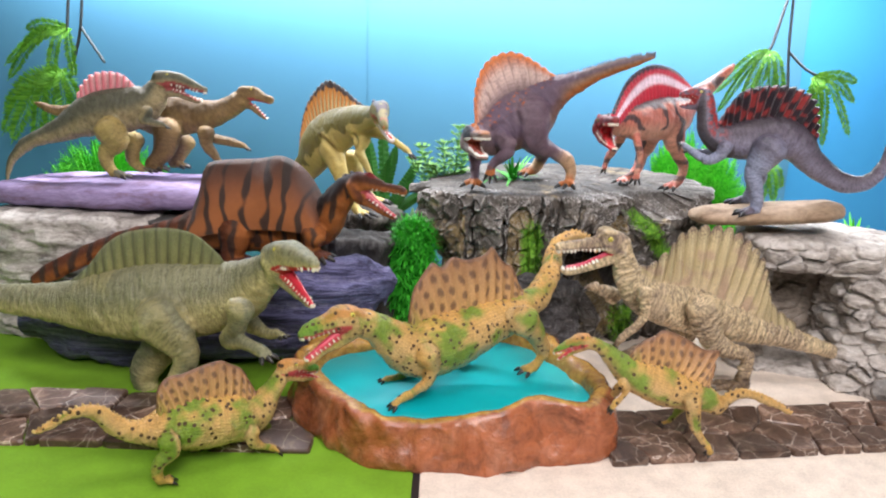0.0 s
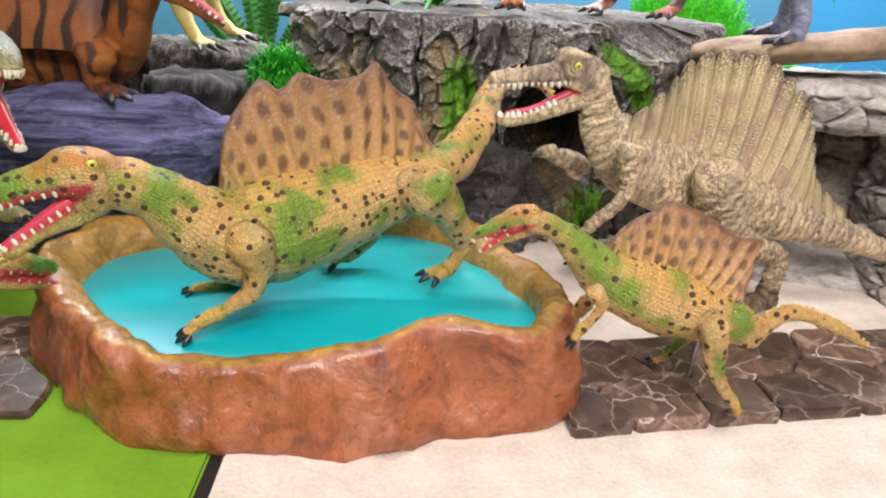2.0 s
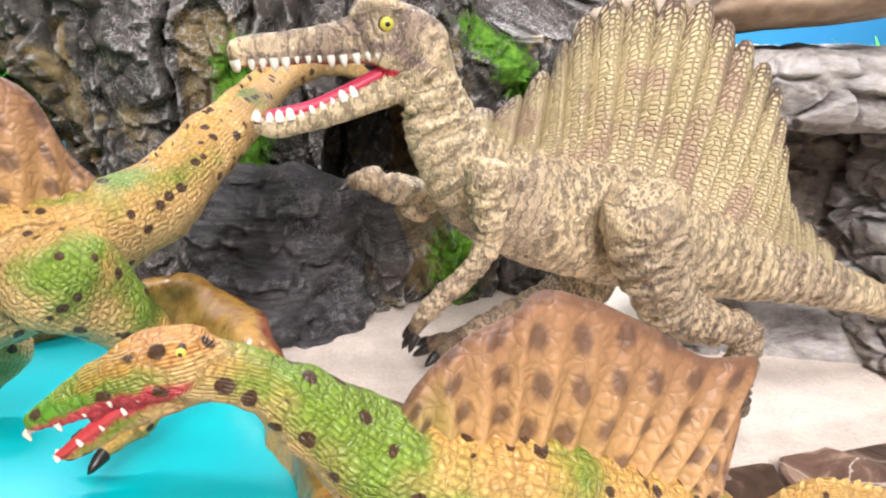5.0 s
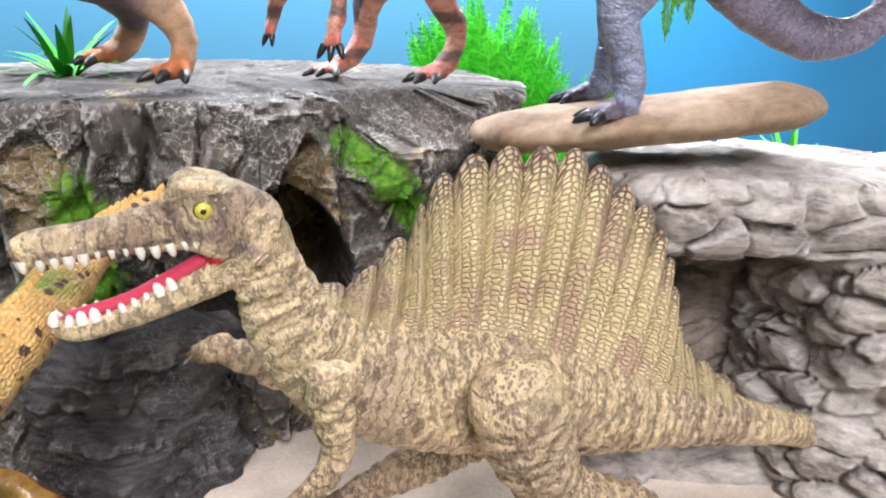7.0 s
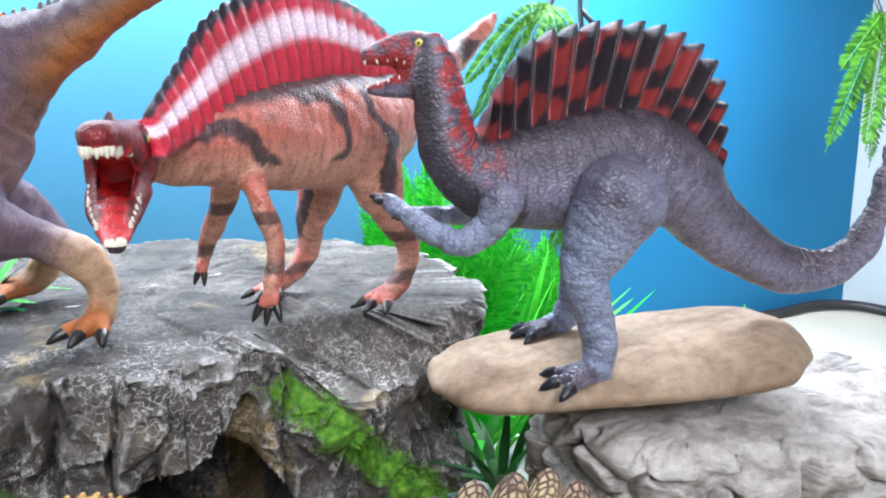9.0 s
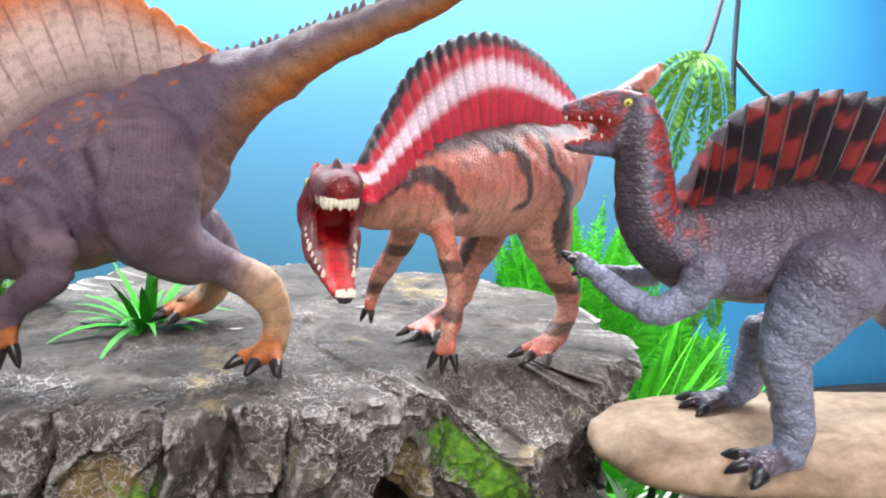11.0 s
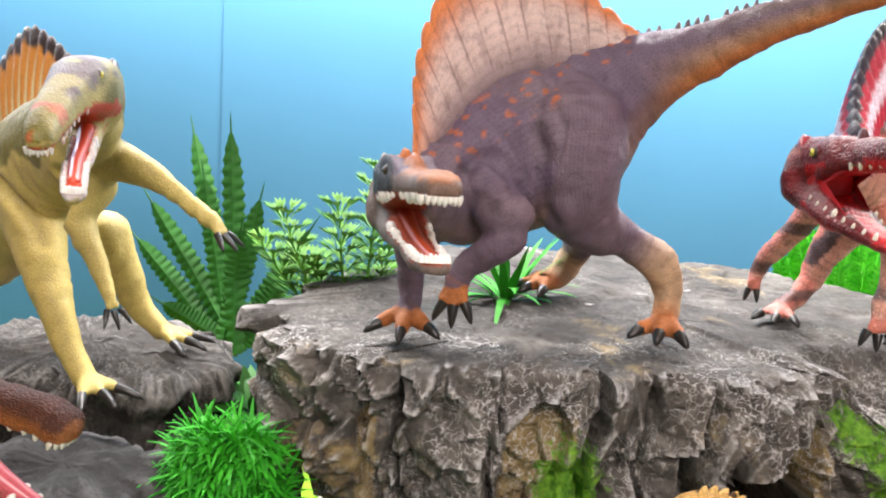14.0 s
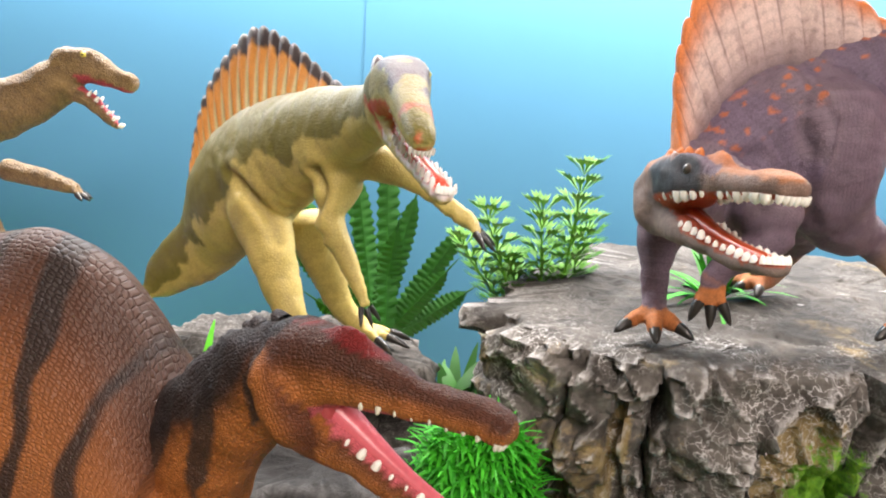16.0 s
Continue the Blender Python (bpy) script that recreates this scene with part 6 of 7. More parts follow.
f.teeth("lower", 22, 0.018, 0.35, fat=0.55, colour=(0.85, 0.83, 0.78))
f.tongue((0.5, 0.07, 0.02))
f.throat((0.42, 0.07, 0.025))
f.tube("crest", [(0.115, 0.54, 2.185, 0.012), (0.126, 0.47, 2.196, 0.022), (0.14, 0.39, 2.17, 0.01)], 0.6, 0.015)
for w in (0.055, -0.055):
    f.tube("upper_brow", [(0.1 + w * 1.2, 0.6, 2.165, 0.014), (0.112 + w, 0.52, 2.185, 0.024), (0.135 + w * 0.8, 0.42, 2.165, 0.013)], 1.0, 0.015)
f.ridge(0.15, 0.42, 4, 0.034, (0.5, 0.16, 0.05), "upper", single=True)
for w in (1, -1):
    f.horn(0.36, 0.75 * w, 0.45, 0.055, 0.03, (0.22, 0.14, 0.12), 0.4)
f.ridge(0.52, 0.97, 28, 0.034, (0.1, 0.08, 0.085), single=True, blunt=0.42)
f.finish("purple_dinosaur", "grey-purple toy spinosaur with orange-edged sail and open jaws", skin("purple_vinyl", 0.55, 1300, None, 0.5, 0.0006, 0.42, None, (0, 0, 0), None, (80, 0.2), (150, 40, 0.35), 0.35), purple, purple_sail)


def pink(i):
    p, h = i["p"], i["h"]
    c = lerp((0.52, 0.26, 0.19), (0.46, 0.145, 0.105), smoothstep((h + 0.6) / 0.8))
    ax = p[:, 0] * 0.6 + p[:, 1]
    stripe = np.sin(ax * 17 + 3.5 * fuzz(p, 3.0, 3, 1.0) + h)
    c = lerp(c, (0.045, 0.03, 0.036), smoothstep((stripe - 0.58) / 0.25) * (i["is"]["body"] | i["is"]["foot"]) * (h > -0.45) * 0.95)
    c = lerp(c, (0.06, 0.03, 0.035), i["is"]["body"] * smoothstep((h - 0.62) / 0.25))
    arm = np.sin(p[:, 2] * 38)
    c = lerp(c, (0.04, 0.03, 0.03), (i["is"]["hand"] | (i["is"]["foot"] & (i["s"] > 0.45))) * smoothstep((arm - 0.55) / 0.2) * 0.8)
    c = lerp(c, (0.2, 0.14, 0.13), i["is"]["body"] * band(h, 0.35, 0.8, 0.15) * smoothstep((fuzz(p, 6, 3, 4.0) + 0.1) / 0.3) * 0.5)
    c = lerp(c, (0.17, 0.01, 0.014), (i["is"]["upper"] | i["is"]["cheek"]) * 1.0)
    c = lerp(c, (0.05, 0.012, 0.016), (i["is"]["upper"] | i["is"]["cheek"]) * smoothstep((fuzz(p, 7, 3, 8.0) - 0.05) / 0.3) * 0.3)
    c = lerp(c, (0.36, 0.015, 0.02), i["is"]["lower"] * 1.0)
    c = mouth(i, c, (0.62, 0.015, 0.02), 0.1, -0.4)
    c[i["is"]["lower"] & (i["s"] > 0.84)] = (0.03, 0.02, 0.03)
    return rgba(c, np.zeros(len(c)))


def pink_sail(A, T, P, ribs):
    c = lerp((0.48, 0.02, 0.045), (0.56, 0.025, 0.06), T)
    c = lerp(c, (0.85, 0.7, 0.82), band(T + 0.05 * np.sin(A * 9), 0.42, 0.74, 0.08))
    c = lerp(c, (0.02, 0.015, 0.03), smoothstep((T + 0.02 * np.sin(A * 150) - 0.86) / 0.05))
    c = lerp(c, (0.08, 0.03, 0.04), smoothstep((0.1 - T) / 0.1))
    return rgba(c, 0 * A)


f = Figure(0.014)
f.tube("body", [(1.303, 0.54, 2.258, 0.086), (1.395, 0.6, 2.25, 0.103), (1.495, 0.68, 2.252, 0.122), (1.626, 0.78, 2.265, 0.161), (1.809, 0.95, 2.277, 0.197), (2.008, 1.1, 2.292, 0.21), (2.178, 1.25, 2.308, 0.2), (2.355, 1.5, 2.416, 0.147), (2.51, 1.65, 2.522, 0.101), (2.707, 1.8, 2.627, 0.078), (2.84, 1.85, 2.734, 0.057), (2.959, 1.88, 2.845, 0.026)], k=.8)
f.tube("upper", [(1.29, 0.5, 2.262, 0.07, 1.15), (1.286, 0.36, 2.288, 0.056, 1.25), (1.284, 0.22, 2.293, 0.04, 1.3), (1.284, 0.11, 2.3, 0.035, 1.3), (1.284, 0.06, 2.298, 0.028, 1.35)])
f.tube("lower", [(1.28, 0.48, 2.175, 0.046, 1.7), (1.278, 0.34, 2.13, 0.033, 2.4), (1.286, 0.2, 2.088, 0.025, 2.2), (1.298, 0.1, 2.062, 0.018, 1.8), (1.303, 0.06, 2.056, 0.015, 1.6)])
f.limb("hand", [(1.628, 0.72, 2.197, 0.063), (1.661, 0.66, 2.079, 0.04), (1.698, 0.68, 1.967, 0.036), (1.7, 0.68, 1.86, 0.036), (1.68, 0.67, 1.8, 0.036)], way=(-0.25, -0.5, -0.85), splay=0.5, reach=1.0)
f.limb("hand", [(1.57, 0.92, 2.12, 0.06), (1.53, 1.0, 2.0, 0.044), (1.49, 1.06, 1.9, 0.035), (1.47, 1.09, 1.83, 0.03)], way=(-0.3, -0.4, -0.9), toes=2)
f.limb("foot", [(2.11, 1.08, 2.21, 0.13), (2.15, 1.1, 2.05, 0.098), (2.22, 1.14, 1.92, 0.066), (2.285, 1.16, 1.8, 0.052), (2.25, 1.13, 1.69, 0.048), (2.19, 1.09, 1.63, 0.05)], way=(-0.8, -0.6, 0), reach=0.9)
f.limb("foot", [(1.96, 1.28, 2.1, 0.105), (1.91, 1.36, 1.9, 0.07), (1.9, 1.42, 1.77, 0.055), (1.84, 1.41, 1.68, 0.048), (1.76, 1.38, 1.64, 0.046)], way=(-0.6, -0.8, 0))
f.eye((1.24, 0.4, 2.29, 0.014))
f.sail(
    [(1.368, 0.45, 2.325), (1.498, 0.65, 2.398), (1.685, 0.85, 2.473), (1.902, 1.05, 2.531), (2.198, 1.3, 2.547), (2.379, 1.45, 2.568)],
    [(1.356, 0.45, 2.356), (1.432, 0.6, 2.486), (1.53, 0.72, 2.645), (1.689, 0.88, 2.758), (1.862, 1, 2.801), (2.089, 1.2, 2.768), (2.292, 1.38, 2.663), (2.376, 1.45, 2.598)], ribs=26, scallop=.018)
f.teeth("upper", 6, 0.022, 0.55, colour=(0.85, 0.82, 0.7))
f.teeth("lower", 10, 0.015, 0.25, b=0.86, colour=(0.85, 0.82, 0.7))
f.throat((0.5, 0.012, 0.018), 0.3, 0.7)
for w in (1, -1):
    f.horn(0.1, 0.7 * w, 0.6, 0.045, 0.035, (0.3, 0.02, 0.03), 0.5)
f.horn(0.45, 0.0, 0.9, 0.03, 0.018, (0.08, 0.02, 0.025), 0.3)
f.finish("striped_dinosaur", "salmon pink toy spinosaur with black stripes and red gaping mouth", skin("salmon_vinyl", 0.42, 700, None, 0.45, 0.0007, 0.5, None, (0, 0, 0), None, (60, 0.45)), pink, pink_sail)


def slate(i):
    p, h = i["p"], i["h"]
    c = lerp((0.17, 0.16, 0.23), (0.085, 0.07, 0.1), smoothstep((h + 0.3) / 0.8))
    red = i["is"]["body"] * (1 - smoothstep((i["s"] - 0.17) / 0.08)) * smoothstep((h + 0.35) / 0.4)
    red = np.maximum(red, i["is"]["upper"] * 0.8)
    c = lerp(c, (0.34, 0.03, 0.03), red * smoothstep((fuzz(p, 28, 2, 5.0) + 0.06) / 0.15) * 0.9)
    c = lerp(c, (0.03, 0.022, 0.028), i["is"]["body"] * smoothstep((h - 0.5) / 0.3) * 0.7 * (i["s"] > 0.15))
    c = lerp(c, (0.25, 0.29, 0.42), (i["is"]["foot"] | i["is"]["hand"]) * smoothstep(i["s"] / 0.35) * 0.85)
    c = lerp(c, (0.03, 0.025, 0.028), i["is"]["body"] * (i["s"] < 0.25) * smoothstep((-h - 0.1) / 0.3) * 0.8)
    c = mouth(i, c, (0.3, 0.03, 0.03))
    return rgba(c, np.zeros(len(c)))


def slate_sail(A, T, P, ribs):
    c = lerp((0.05, 0.04, 0.05), (0.035, 0.03, 0.04), T)
    blot = np.sin(T * 13 + np.floor(A * ribs) * 2.1 + 1.5 * fuzz(P, 8, 2, 3.0)) + 0.6 * np.sin(A * 23) + 0.5 * fuzz(P, 14, 2, 6.0)
    c = lerp(c, (0.4, 0.06, 0.06), smoothstep((blot - 0.1) / 0.4) * 0.9 * (1 - smoothstep((T - 0.9) / 0.1)))
    rib = np.cos(A * ribs * 2 * math.pi)
    c = lerp(c, (0.015, 0.013, 0.017), smoothstep((-rib - 0.55) / 0.3) * 0.8)
    return rgba(c, 0 * A)


f = Figure(0.015, (0.015, 0.015, 0.02))
f.tube("body", [(2.196, 0.476, 2.494, 0.075), (2.212, 0.475, 2.373, 0.087), (2.249, 0.472, 2.222, 0.103), (2.378, 0.464, 2.14, 0.143), (2.536, 0.454, 2.142, 0.176), (2.716, 0.435, 2.163, 0.19), (2.879, 0.415, 2.179, 0.184), (3.029, 0.396, 2.118, 0.159), (3.143, 0.382, 1.998, 0.126), (3.284, 0.365, 1.89, 0.104), (3.441, 0.332, 1.801, 0.09), (3.573, 0.276, 1.791, 0.075), (3.678, 0.231, 1.866, 0.062), (3.73, 0.208, 1.991, 0.049), (3.742, 0.203, 2.113, 0.034), (3.742, 0.204, 2.229, 0.014)], k=.8)
f.tube("upper", [(2.19, 0.5, 2.52, 0.072), (2.12, 0.55, 2.548, 0.055), (2.06, 0.59, 2.54, 0.04), (2.012, 0.62, 2.53, 0.028)], k=.8)
f.tube("lower", [(2.175, 0.51, 2.45, 0.053), (2.105, 0.56, 2.436, 0.037), (2.045, 0.6, 2.426, 0.027), (2.012, 0.62, 2.424, 0.02)], k=.8)
f.throat((0.16, 0.012, 0.014), 0.2, 0.3)
f.limb("hand", [(2.34, 0.28, 2.1, 0.062), (2.3, 0.3, 2.01, 0.048), (2.215, 0.33, 1.965, 0.044), (2.12, 0.42, 2.02, 0.036), (2.05, 0.5, 2.07, 0.033)], way=(-0.6, 0.1, 0.6))
f.limb("hand", [(2.38, 0.664, 2.002, 0.041), (2.256, 0.672, 2.002, 0.032), (2.164, 0.678, 2.014, 0.024)])
f.limb("foot", [(2.717, 0.234, 2.087, 0.151), (2.645, 0.243, 1.963, 0.112), (2.606, 0.248, 1.854, 0.08), (2.642, 0.243, 1.72, 0.063), (2.666, 0.24, 1.622, 0.056), (2.656, 0.241, 1.535, 0.051)])
f.limb("foot", [(2.829, 0.643, 1.809, 0.087), (2.797, 0.647, 1.677, 0.066), (2.753, 0.653, 1.589, 0.053), (2.708, 0.658, 1.564, 0.044)])
f.eye((2.144, 0.479, 2.561, 0.016))
f.sail(
    [(2.294, 0.469, 2.293), (2.398, 0.463, 2.256), (2.595, 0.45, 2.281), (2.793, 0.426, 2.308), (3.001, 0.4, 2.249), (3.146, 0.382, 2.139)],
    [(2.354, 0.466, 2.349), (2.411, 0.462, 2.465), (2.498, 0.456, 2.568), (2.617, 0.448, 2.614), (2.784, 0.427, 2.634), (2.954, 0.406, 2.619), (3.082, 0.39, 2.56), (3.154, 0.381, 2.476), (3.184, 0.377, 2.346), (3.197, 0.375, 2.175)], ribs=17, columns=340, pleat=.034, scallop=.03, thick=.026)
f.teeth("upper", 9, 0.01, 0.3)
f.teeth("lower", 9, 0.01, 0.3)
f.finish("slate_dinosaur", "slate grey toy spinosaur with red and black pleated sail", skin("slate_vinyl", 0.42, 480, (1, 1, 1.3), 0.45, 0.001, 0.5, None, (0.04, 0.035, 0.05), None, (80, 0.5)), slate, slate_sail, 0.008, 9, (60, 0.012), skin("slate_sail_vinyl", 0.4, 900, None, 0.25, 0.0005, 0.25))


def olive(i):
    p, h = i["p"], i["h"]
    back = smoothstep((h + 0.3 + 0.5 * fuzz(p, 7, 3, 1.0)) / 0.06) * (i["is"]["body"] | i["is"]["upper"])
    c = lerp((0.47, 0.37, 0.11), (0.15, 0.13, 0.024), back)
    c = lerp(c, (0.33, 0.27, 0.08), i["is"]["upper"] * 0.7 * smoothstep((fuzz(p, 6, 3, 6.0) + 0.1) / 0.1))
    c = lerp(c, (0.06, 0.03, 0.045), i["is"]["upper"] * band(i["s"] + 0.25 * fuzz(p, 9, 2, 5.0), 0.3, 0.62, 0.06) * band(h + 0.5 * fuzz(p, 8, 2, 2.0), 0.3, 1.1, 0.1) * 0.9)
    c = lerp(c, (0.5, 0.09, 0.05), i["is"]["upper"] * smoothstep((fuzz(p, 11, 2, 9.0) - 0.55) / 0.06) * 0.7)
    c = lerp(c, (0.5, 0.42, 0.15), i["is"]["upper"] * smoothstep((i["s"] - 0.35) / 0.2) * smoothstep((0.3 - h) / 0.3) * 0.8)
    c = mouth(i, c, (0.55, 0.06, 0.02), 0.1, -0.45)
    c[i["is"]["lower"] & (i["s"] > 0.3) & (np.abs(h - 0.15) < 0.35)] = (0.75, 0.66, 0.68)
    return rgba(c, np.zeros(len(c)))


def olive_sail(A, T, P, ribs):
    rib = np.cos(A * ribs * 2 * math.pi) * 0.5 + 0.5
    c = lerp((0.55, 0.48, 0.25), (0.5, 0.2, 0.03), smoothstep((T * 1.3 - rib * 0.9) / 0.25))
    c = lerp((0.25, 0.23, 0.08), c, smoothstep((T - 0.08) / 0.3))
    c = lerp(c, (0.022, 0.012, 0.012), smoothstep((T + 0.03 * np.sin(A * 90) + 0.05 * smoothstep((A - 0.35) / 0.3) - 0.88) / 0.03))
    return rgba(c, 0 * A)


f = Figure(0.015, claws=1.8)
f.tube("body", [(-0.787, 0.62, 2.271, 0.085), (-0.892, 0.85, 2.226, 0.116), (-1.078, 1.1, 2.156, 0.178), (-1.33, 1.4, 2.023, 0.25), (-1.508, 1.55, 1.859, 0.241), (-1.634, 1.65, 1.663, 0.166), (-1.803, 1.7, 1.513, 0.119), (-1.88, 1.7, 1.434, 0.083), (-1.911, 1.68, 1.405, 0.046)], k=.7)
f.tube("upper", [(-0.79, 0.62, 2.3, 0.08, 0.95), (-0.745, 0.46, 2.325, 0.082, 0.95), (-0.722, 0.31, 2.3, 0.058, 0.95), (-0.7, 0.18, 2.25, 0.043, 1.0), (-0.68, 0.09, 2.21, 0.036, 1.05), (-0.672, 0.05, 2.19, 0.028, 1.1)])
f.tube("lower", [(-0.79, 0.58, 2.235, 0.04), (-0.735, 0.42, 2.17, 0.03), (-0.67, 0.22, 2.112, 0.024), (-0.618, 0.09, 2.074, 0.022)], k=1.15)
f.limb("hand", [(-0.979, 1.02, 2.007, 0.091), (-0.998, 0.98, 1.881, 0.049), (-0.94, 0.95, 1.77, 0.039), (-0.897, 0.92, 1.69, 0.031), (-0.87, 0.9, 1.646, 0.025)])
f.limb("hand", [(-0.932, 1, 2.11, 0.086), (-0.78, 0.95, 2.074, 0.054), (-0.681, 0.92, 2.025, 0.038), (-0.581, 0.9, 1.958, 0.032), (-0.526, 0.88, 1.926, 0.03)])
f.limb("foot", [(-1.34, 1.32, 1.87, 0.13), (-1.26, 1.24, 1.7, 0.098), (-1.18, 1.17, 1.53, 0.07), (-1.11, 1.13, 1.37, 0.052), (-1.04, 1.1, 1.27, 0.048)], way=(0.7, -0.6, 0))
f.limb("foot", [(-1.17, 1.58, 1.75, 0.11), (-1.1, 1.61, 1.57, 0.078), (-1.03, 1.63, 1.41, 0.058), (-0.93, 1.62, 1.31, 0.048)], way=(0.9, -0.3, 0))
f.eye((-0.735, 0.36, 2.35, 0.012))
f.crease([(-1.05, 0.95, 2.05), (-1.02, 0.95, 1.98), (-1.06, 0.95, 1.9), (-1.14, 1.0, 1.86)], 0.016, 0.025, 0.01)
f.crease([(-1.43, 1.2, 2.0), (-1.37, 1.2, 1.96), (-1.27, 1.15, 1.86), (-1.22, 1.12, 1.76)], 0.018, 0.03, 0.012)
f.crease([(-1.2, 1.1, 1.8), (-1.1, 1.05, 1.79), (-1.0, 1.0, 1.84)], 0.014, 0.018, 0.008)
f.sail(
    [(-1.72, 1.69, 1.66), (-1.6, 1.6, 1.9), (-1.45, 1.48, 2.08), (-1.245, 1.3, 2.216), (-0.95, 1.06, 2.292)],
    [(-1.75, 1.72, 1.7), (-1.724, 1.68, 1.984), (-1.664, 1.62, 2.238), (-1.566, 1.56, 2.419), (-1.4, 1.45, 2.56), (-1.238, 1.32, 2.51), (-1.067, 1.18, 2.39), (-0.945, 1.06, 2.32)], ribs=24, columns=320, scallop=.03)
f.teeth("lower", 24, 0.017, 0.35, colour=(0.85, 0.82, 0.8))
f.teeth("upper", 6, 0.014, 0.6, colour=(0.85, 0.82, 0.78))
f.tongue((0.6, 0.07, 0.03))
f.throat((0.55, 0.06, 0.025), 0.15, 0.4)
for w in (0.5, -0.5):
    f.horn(0.14, w, 0.8, 0.05, 0.035, (0.05, 0.03, 0.045), 0.6)
f.finish("olive_dinosaur", "olive and cream toy spinosaur rearing on a grey rock", skin("olive_vinyl", 0.52, 900, None, 0.35, 0.0006, 0.25, None, (0, 0, 0), None, (40, 0.25)), olive, olive_sail, 0.005)


def tiger_stripe(p):
    st = np.sin(p[:, 0] * 40 + 4.0 * fuzz(p, 2.0, 3, 2.0) + 1.5 * p[:, 2])
    return smoothstep((st - 0.3 - 0.7 * fuzz(p, 5.0, 2, 8.0)) / 0.5)


def tiger(i):
    p, h = i["p"], i["h"]
    c = lerp((0.32, 0.105, 0.026), (0.1, 0.03, 0.013), smoothstep((h + 0.5) / 1.0))
    body = i["is"]["body"] | i["is"]["foot"]
    c = lerp(c, (0.04, 0.025, 0.02), tiger_stripe(p) * body * (h > -0.75) * 0.92)
    c = lerp(c, (0.016, 0.011, 0.011), smoothstep((h + 0.15 + 0.5 * fuzz(p, 5, 2, 3.3)) / 0.5) * i["is"]["body"] * (i["s"] < 0.2) * 0.95)
    c = lerp(c, (0.06, 0.022, 0.014), i["is"]["upper"] * smoothstep((h + 0.1) / 0.6) * 0.9)
    c = lerp(c, (0.5, 0.2, 0.06), i["is"]["upper"] * smoothstep((i["s"] - 0.88) / 0.05))
    c = lerp(c, (0.22, 0.018, 0.018), i["is"]["upper"] * band(i["s"], 0.1, 0.34, 0.06) * smoothstep((h - 0.93) / 0.05))
    c = lerp(c, (0.15, 0.014, 0.014), i["is"]["crest"] * 1.0)
    c = mouth(i, c, (0.5, 0.1, 0.12), 0.55, -0.8)
    return rgba(c, np.zeros(len(c)))


def tiger_sail(A, T, P, ribs):
    c = lerp((0.32, 0.105, 0.027), (0.12, 0.039, 0.016), smoothstep((T - 0.25) / 0.6))
    c = lerp(c, (0.012, 0.008, 0.008), tiger_stripe(P * (0.85, 1, 1)) * 0.9)
    c = lerp(c, (0.02, 0.011, 0.009), smoothstep((T - 0.6) / 0.35) * 0.6)
    return rgba(c, 0 * A)


f = Figure(0.014)
f.tube("body", [(-0.93, -0.03, 1.715, 0.105), (-1.02, 0.04, 1.63, 0.125), (-1.11, 0.12, 1.51, 0.155), (-1.227, 0.235, 1.35, 0.201), (-1.415, 0.333, 1.256, 0.225), (-1.633, 0.395, 1.262, 0.269), (-1.931, 0.48, 1.257, 0.293), (-2.213, 0.483, 1.228, 0.279), (-2.401, 0.468, 1.2, 0.202), (-2.589, 0.454, 1.18, 0.139), (-2.794, 0.437, 1.135, 0.097), (-3.066, 0.416, 1.097, 0.083), (-3.308, 0.397, 1.009, 0.083), (-3.552, 0.377, 0.885, 0.09), (-3.798, 0.358, 0.757, 0.091), (-3.975, 0.344, 0.658, 0.07)], k=.7)
f.tube("upper", [(-0.9, -0.06, 1.722, 0.1, 0.75), (-0.845, -0.105, 1.74, 0.086, 0.8), (-0.78, -0.14, 1.742, 0.064, 0.85), (-0.711, -0.165, 1.728, 0.054, 0.85), (-0.634, -0.195, 1.717, 0.043, 0.85), (-0.56, -0.22, 1.708, 0.035, 0.9), (-0.51, -0.238, 1.7, 0.035, 1.05), (-0.488, -0.247, 1.69, 0.036, 1.1)])
f.tube("lower", [(-0.87, -0.075, 1.615, 0.07), (-0.79, -0.105, 1.577, 0.05), (-0.71, -0.13, 1.53, 0.036), (-0.63, -0.145, 1.48, 0.027), (-0.575, -0.15, 1.45, 0.022)], k=.9)
f.limb("foot", [(-1.29, 0.024, 1.241, 0.117), (-1.311, 0.043, 1.152, 0.085), (-1.301, 0.033, 1.077, 0.059)])
f.limb("foot", [(-1.461, 0.554, 1.082, 0.106), (-1.52, 0.571, 0.967, 0.071)])
f.limb("foot", [(-2.049, 0.275, 1.198, 0.176), (-2.081, 0.273, 1.059, 0.123), (-2.11, 0.271, 0.935, 0.082)])
f.limb("foot", [(-2.323, 0.695, 1.026, 0.145), (-2.365, 0.692, 0.876, 0.095)])
f.eye((-0.895, -0.06, 1.793, 0.009))
f.sail(
    [(-2.382, 0.47, 1.236), (-1.967, 0.491, 1.315), (-1.521, 0.363, 1.352), (-1.227, 0.235, 1.35)],
    [(-2.506, 0.46, 1.323), (-2.418, 0.467, 1.534), (-2.355, 0.472, 1.77), (-2.219, 0.483, 1.827), (-1.872, 0.463, 1.853), (-1.652, 0.401, 1.889), (-1.468, 0.348, 1.816), (-1.336, 0.31, 1.657), (-1.225, 0.234, 1.436)], thick=.3, ribs=0)
f.teeth("upper", 44, 0.011, 0.28, fat=0.45, set_in=0.72)
f.teeth("lower", 56, 0.013, 0.24, fat=0.55, set_in=0.85, colour=(0.82, 0.78, 0.72))
